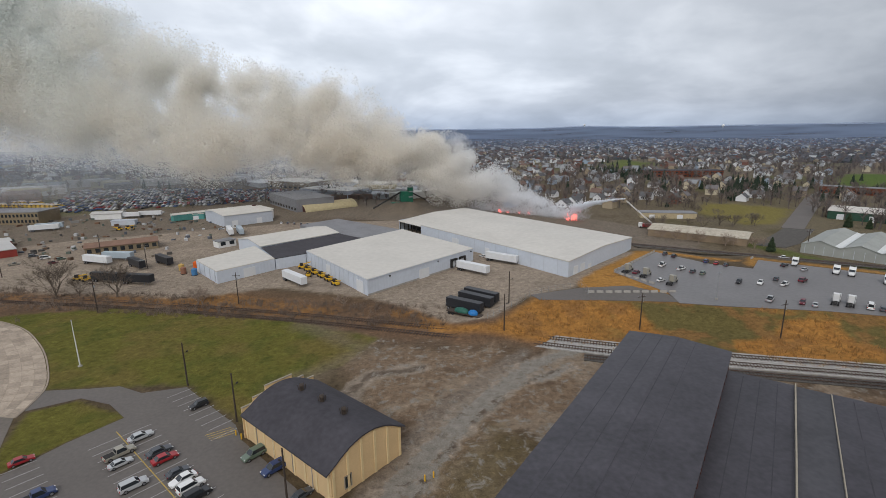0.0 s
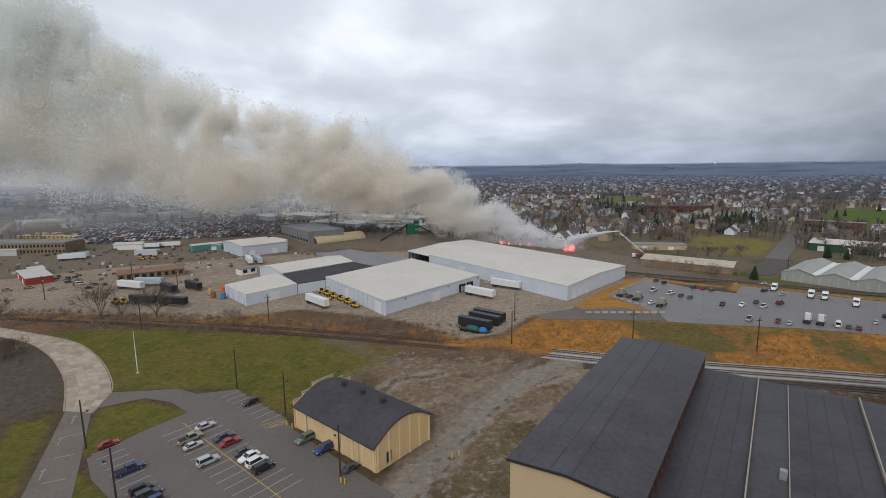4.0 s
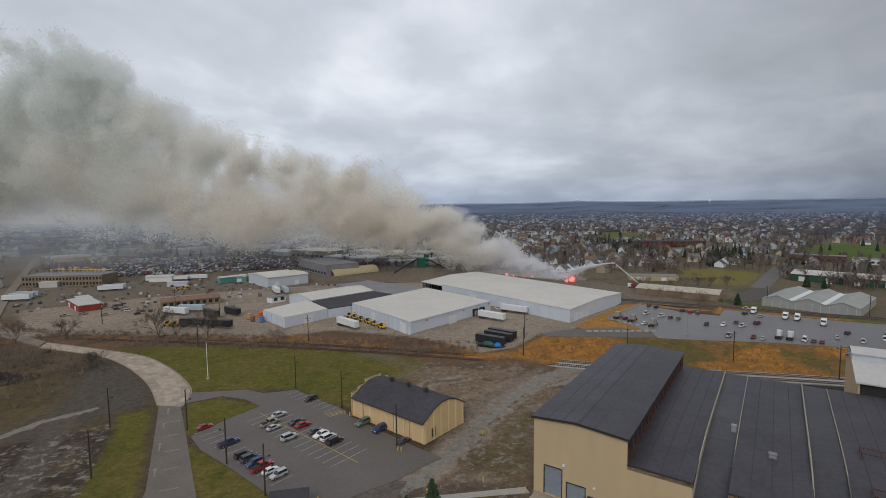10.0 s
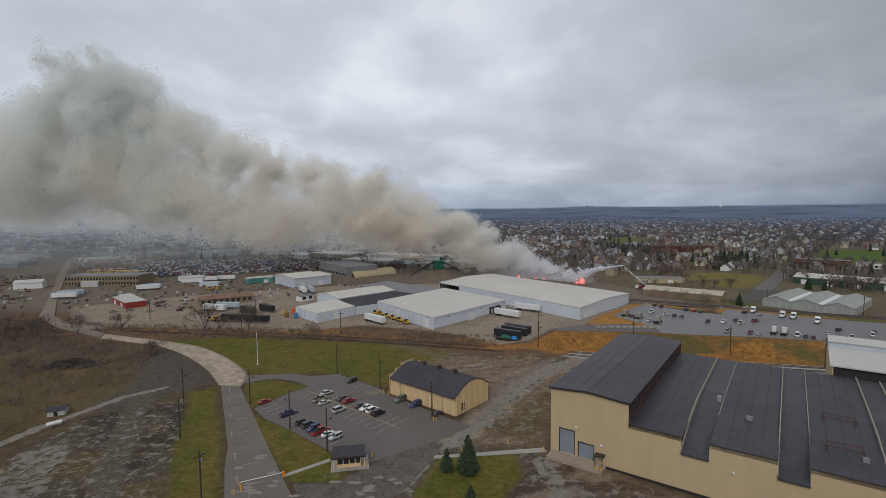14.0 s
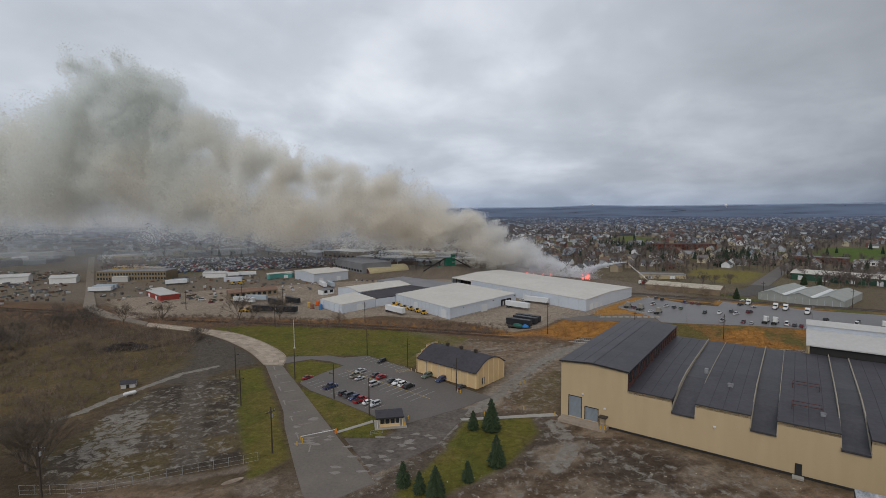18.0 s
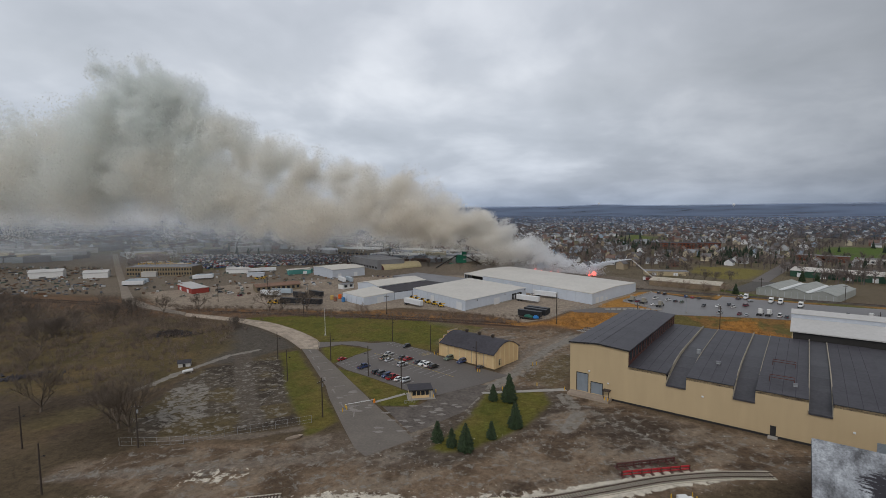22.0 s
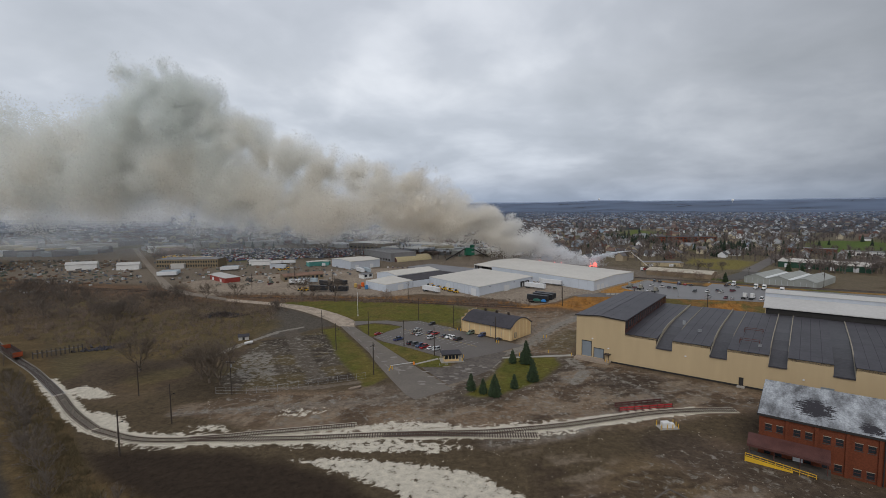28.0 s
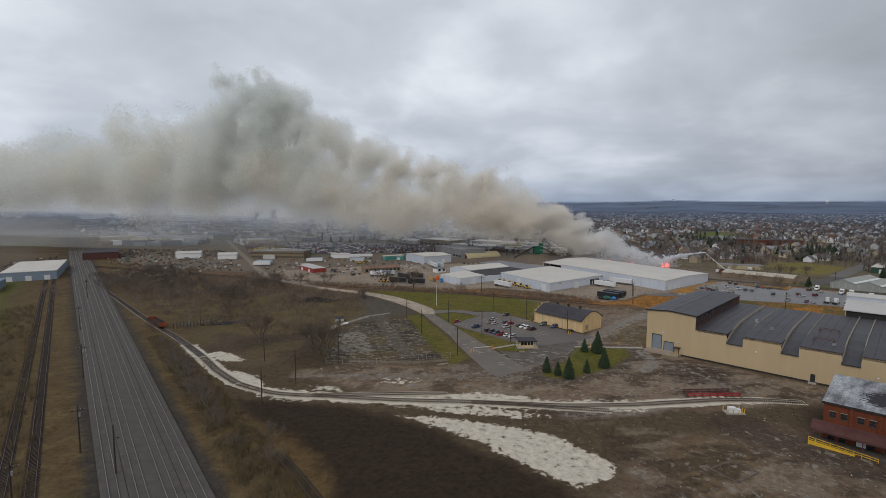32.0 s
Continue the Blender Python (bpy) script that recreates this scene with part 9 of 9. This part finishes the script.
    p = np.stack([94 - 66 * t, 350 + 44 * t, 0 * t], -1) + R.normal(size=(n, 3)) * (4, 4, 0)
    p[:, 2] = 1 + np.abs(R.normal(size=n)) * (2.5 + 9 * t)
    pts.append(p), cols.append(np.tile(white * 0.98, (n, 1))), size.append(R.uniform(0.16, 0.34, n)), thin.append(np.full(n, 0.5))
    pts, cols, size, thin = np.concatenate(pts), np.concatenate(cols), np.concatenate(size), np.concatenate(thin)
    n = len(pts)
    flake = np.array(((1, 0, 0), (-0.5, 0.87, 0), (-0.5, -0.87, 0)))
    q = R.normal(size=(n, 4)); q /= np.linalg.norm(q, axis=1)[:, None]
    w, x, y, z = q.T
    M = np.stack([1 - 2 * (y * y + z * z), 2 * (x * y - z * w), 2 * (x * z + y * w), 2 * (x * y + z * w), 1 - 2 * (x * x + z * z), 2 * (y * z - x * w), 2 * (x * z - y * w), 2 * (y * z + x * w), 1 - 2 * (x * x + y * y)], -1).reshape(n, 3, 3)
    co = pts[:, None, :] + np.einsum("nij,kj->nki", M, flake) * size[:, None, None]
    tri = np.arange(3 * n).reshape(-1, 3)
    me = bpy.data.meshes.new("smoke_plume")
    me.vertices.add(3 * n); me.loops.add(tri.size); me.polygons.add(len(tri))
    me.vertices.foreach_set("co", co.ravel())
    me.loops.foreach_set("vertex_index", tri.ravel())
    me.polygons.foreach_set("loop_start", np.arange(0, tri.size, 3))
    me.update(calc_edges=True)
    at = me.color_attributes.new("soot", "FLOAT_COLOR", "POINT")
    at.data.foreach_set("color", np.concatenate([np.repeat(np.clip(cols, 0, 0.98), 3, 0), np.repeat(thin, 3)[:, None]], 1).ravel())
    m = bpy.data.materials.new("smoke_particles")
    m.use_nodes = True
    nt = m.node_tree
    nt.nodes.clear()
    N, Lk = nt.nodes.new, nt.links.new
    out, va, d, tr, mx = N("ShaderNodeOutputMaterial"), N("ShaderNodeVertexColor"), N("ShaderNodeBsdfDiffuse"), N("ShaderNodeBsdfTranslucent"), N("ShaderNodeMixShader")
    va.layer_name = "soot"
    mx.inputs[0].default_value = 0.5
    Lk(va.outputs[0], d.inputs[0]); Lk(va.outputs[0], tr.inputs[0])
    Lk(d.outputs[0], mx.inputs[1]); Lk(tr.outputs[0], mx.inputs[2])
    both, clear = N("ShaderNodeMixShader"), N("ShaderNodeBsdfTransparent")
    Lk(va.outputs["Alpha"], both.inputs[0])
    Lk(clear.outputs[0], both.inputs[1]); Lk(mx.outputs[0], both.inputs[2]); Lk(both.outputs[0], out.inputs[0])
    me.materials.append(m)
    tagged(new("smoke_plume", me), "thick grey-brown smoke drifting off a fire", "smoke", kind="stuff")
    # thin smoke spreading low over the western town, in layers
    hz = bpy.data.materials.new("thin_smoke_and_haze")
    hz.use_nodes = True
    nt = hz.node_tree
    nt.nodes.clear()
    N, Lk = nt.nodes.new, nt.links.new
    out, va, d, tr, mx, cl, fin = N("ShaderNodeOutputMaterial"), N("ShaderNodeVertexColor"), N("ShaderNodeBsdfDiffuse"), N("ShaderNodeBsdfTranslucent"), N("ShaderNodeMixShader"), N("ShaderNodeBsdfTransparent"), N("ShaderNodeMixShader")
    va.layer_name = "veil"
    for q in (d, tr):
        q.inputs[0].default_value = (0.90, 0.94, 0.985, 1)
    mx.inputs[0].default_value = 0.35
    Lk(d.outputs[0], mx.inputs[1]); Lk(tr.outputs[0], mx.inputs[2])
    Lk(va.outputs[0], fin.inputs[0]); Lk(cl.outputs[0], fin.inputs[1]); Lk(mx.outputs[0], fin.inputs[2]); Lk(fin.outputs[0], out.inputs[0])
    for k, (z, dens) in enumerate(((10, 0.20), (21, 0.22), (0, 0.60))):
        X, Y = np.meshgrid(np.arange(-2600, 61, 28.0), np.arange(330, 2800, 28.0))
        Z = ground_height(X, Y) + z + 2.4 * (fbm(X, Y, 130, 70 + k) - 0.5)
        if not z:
            # added sheet draped over the far country, tinted to imitate distance haze
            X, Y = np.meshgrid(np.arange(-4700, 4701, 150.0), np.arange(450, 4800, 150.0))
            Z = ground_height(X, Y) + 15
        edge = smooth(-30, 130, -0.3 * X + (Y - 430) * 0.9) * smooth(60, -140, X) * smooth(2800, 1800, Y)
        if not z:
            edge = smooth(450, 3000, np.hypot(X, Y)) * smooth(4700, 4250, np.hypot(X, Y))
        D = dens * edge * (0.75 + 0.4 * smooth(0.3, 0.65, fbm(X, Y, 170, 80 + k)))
        ny, nx = X.shape
        i = (np.arange(ny - 1)[:, None] * nx + np.arange(nx - 1)[None, :]).ravel()
        quads = np.stack([i, i + 1, i + nx + 1, i + nx], -1)
        lay = bpy.data.meshes.new("smoke_and_haze_sheet")
        lay.vertices.add(X.size); lay.loops.add(quads.size); lay.polygons.add(len(quads))
        lay.vertices.foreach_set("co", np.stack([X, Y, Z], -1).ravel())
        lay.loops.foreach_set("vertex_index", quads.ravel())
        lay.polygons.foreach_set("loop_start", np.arange(0, quads.size, 4))
        lay.update(calc_edges=True)
        lay.polygons.foreach_set("use_smooth", np.ones(len(quads), bool))
        at = lay.color_attributes.new("veil", "FLOAT_COLOR", "POINT")
        at.data.foreach_set("color", np.repeat(np.clip(D, 0, 1).reshape(-1, 1), 4, 1).ravel())
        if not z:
            # dull blue base colour supplies the tint of distance
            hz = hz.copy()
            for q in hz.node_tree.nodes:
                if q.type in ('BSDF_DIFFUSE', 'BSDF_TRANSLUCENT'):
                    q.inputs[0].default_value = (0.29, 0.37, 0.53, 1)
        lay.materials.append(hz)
        tagged(new("smoke_and_haze_sheet", lay), "thin blue-grey smoke lying low over the town" if z else "blue-tinted sheet standing in for distance haze over the far country", "smoke" if z else "haze", "smoke layers", "stuff")


smoke()


def fire():
    m = bpy.data.materials.new("flame")
    m.use_nodes = True
    nt = m.node_tree
    b = nt.nodes["Principled BSDF"]
    b.inputs["Base Color"].default_value = (0.8, 0.2, 0.1, 1)
    b.inputs["Emission Color"].default_value = (1.0, 0.18, 0.17, 1)
    b.inputs["Emission Strength"].default_value = 1.3
    rnd = random.Random(2)
    src = None
    for x, y, s in ((90, 346, 0.8), (86.5, 347, 0.55), (66, 373, 0.5), (60, 376, 0.4), (47, 381, 0.6), (52, 379, 0.4)):
        mm = pose(x, y, gz(x, y), 0, 0, rnd.uniform(0, 360)) @ Matrix.Scale(s, 4)
        if src is None:
            bm = bmesh.new()
            for k in range(34):
                p = Vector((rnd.gauss(0, 1.5), rnd.gauss(0, 1.5), rnd.uniform(0.5, 4.5)))
                h = rnd.uniform(0.8, 2.2)
                tube(bm, p, p + Vector((-0.4 * h, 0, h)), rnd.uniform(0.25, 0.6), 0.02, 5)
            src = part("flames", bm, m)
            tagged(src, "pink-orange flames licking up from scrap", "fire", "flames", "stuff")
            src.matrix_basis = mm
        else:
            copy_thing(src, mm)
    # water thrown by the ladder truck
    R = np.random.RandomState(5)
    V, F = [], []
    tip, end = Vector((114.6, 326.5, 16.6)), Vector((90, 351, 6.5))
    for k in range(5200):
        t = R.uniform() ** 0.8
        p = tip.lerp(end, t) + Vector((0, 0, 5.5 * t * (1 - t))) + Vector(R.normal(size=3)) * (0.12 + 1.5 * t * t)
        s = 0.10 + 0.10 * t
        n = len(V)
        for q in ((1, 1, 1), (1, -1, -1), (-1, 1, -1), (-1, -1, 1)):
            V.append(tuple(p + Vector(q) * s))
        F.extend(((n, n + 1, n + 2), (n, n + 3, n + 1), (n, n + 2, n + 3), (n + 1, n + 3, n + 2)))
    me = bpy.data.meshes.new("water_jet")
    me.from_pydata(V, [], F)
    me.materials.append(material("water_spray", (0.8, 0.83, 0.87), var=0.05, bump=0))
    tagged(new("water_jet", me), "white jet of water sprayed on the fire", "water", kind="stuff")


fire()
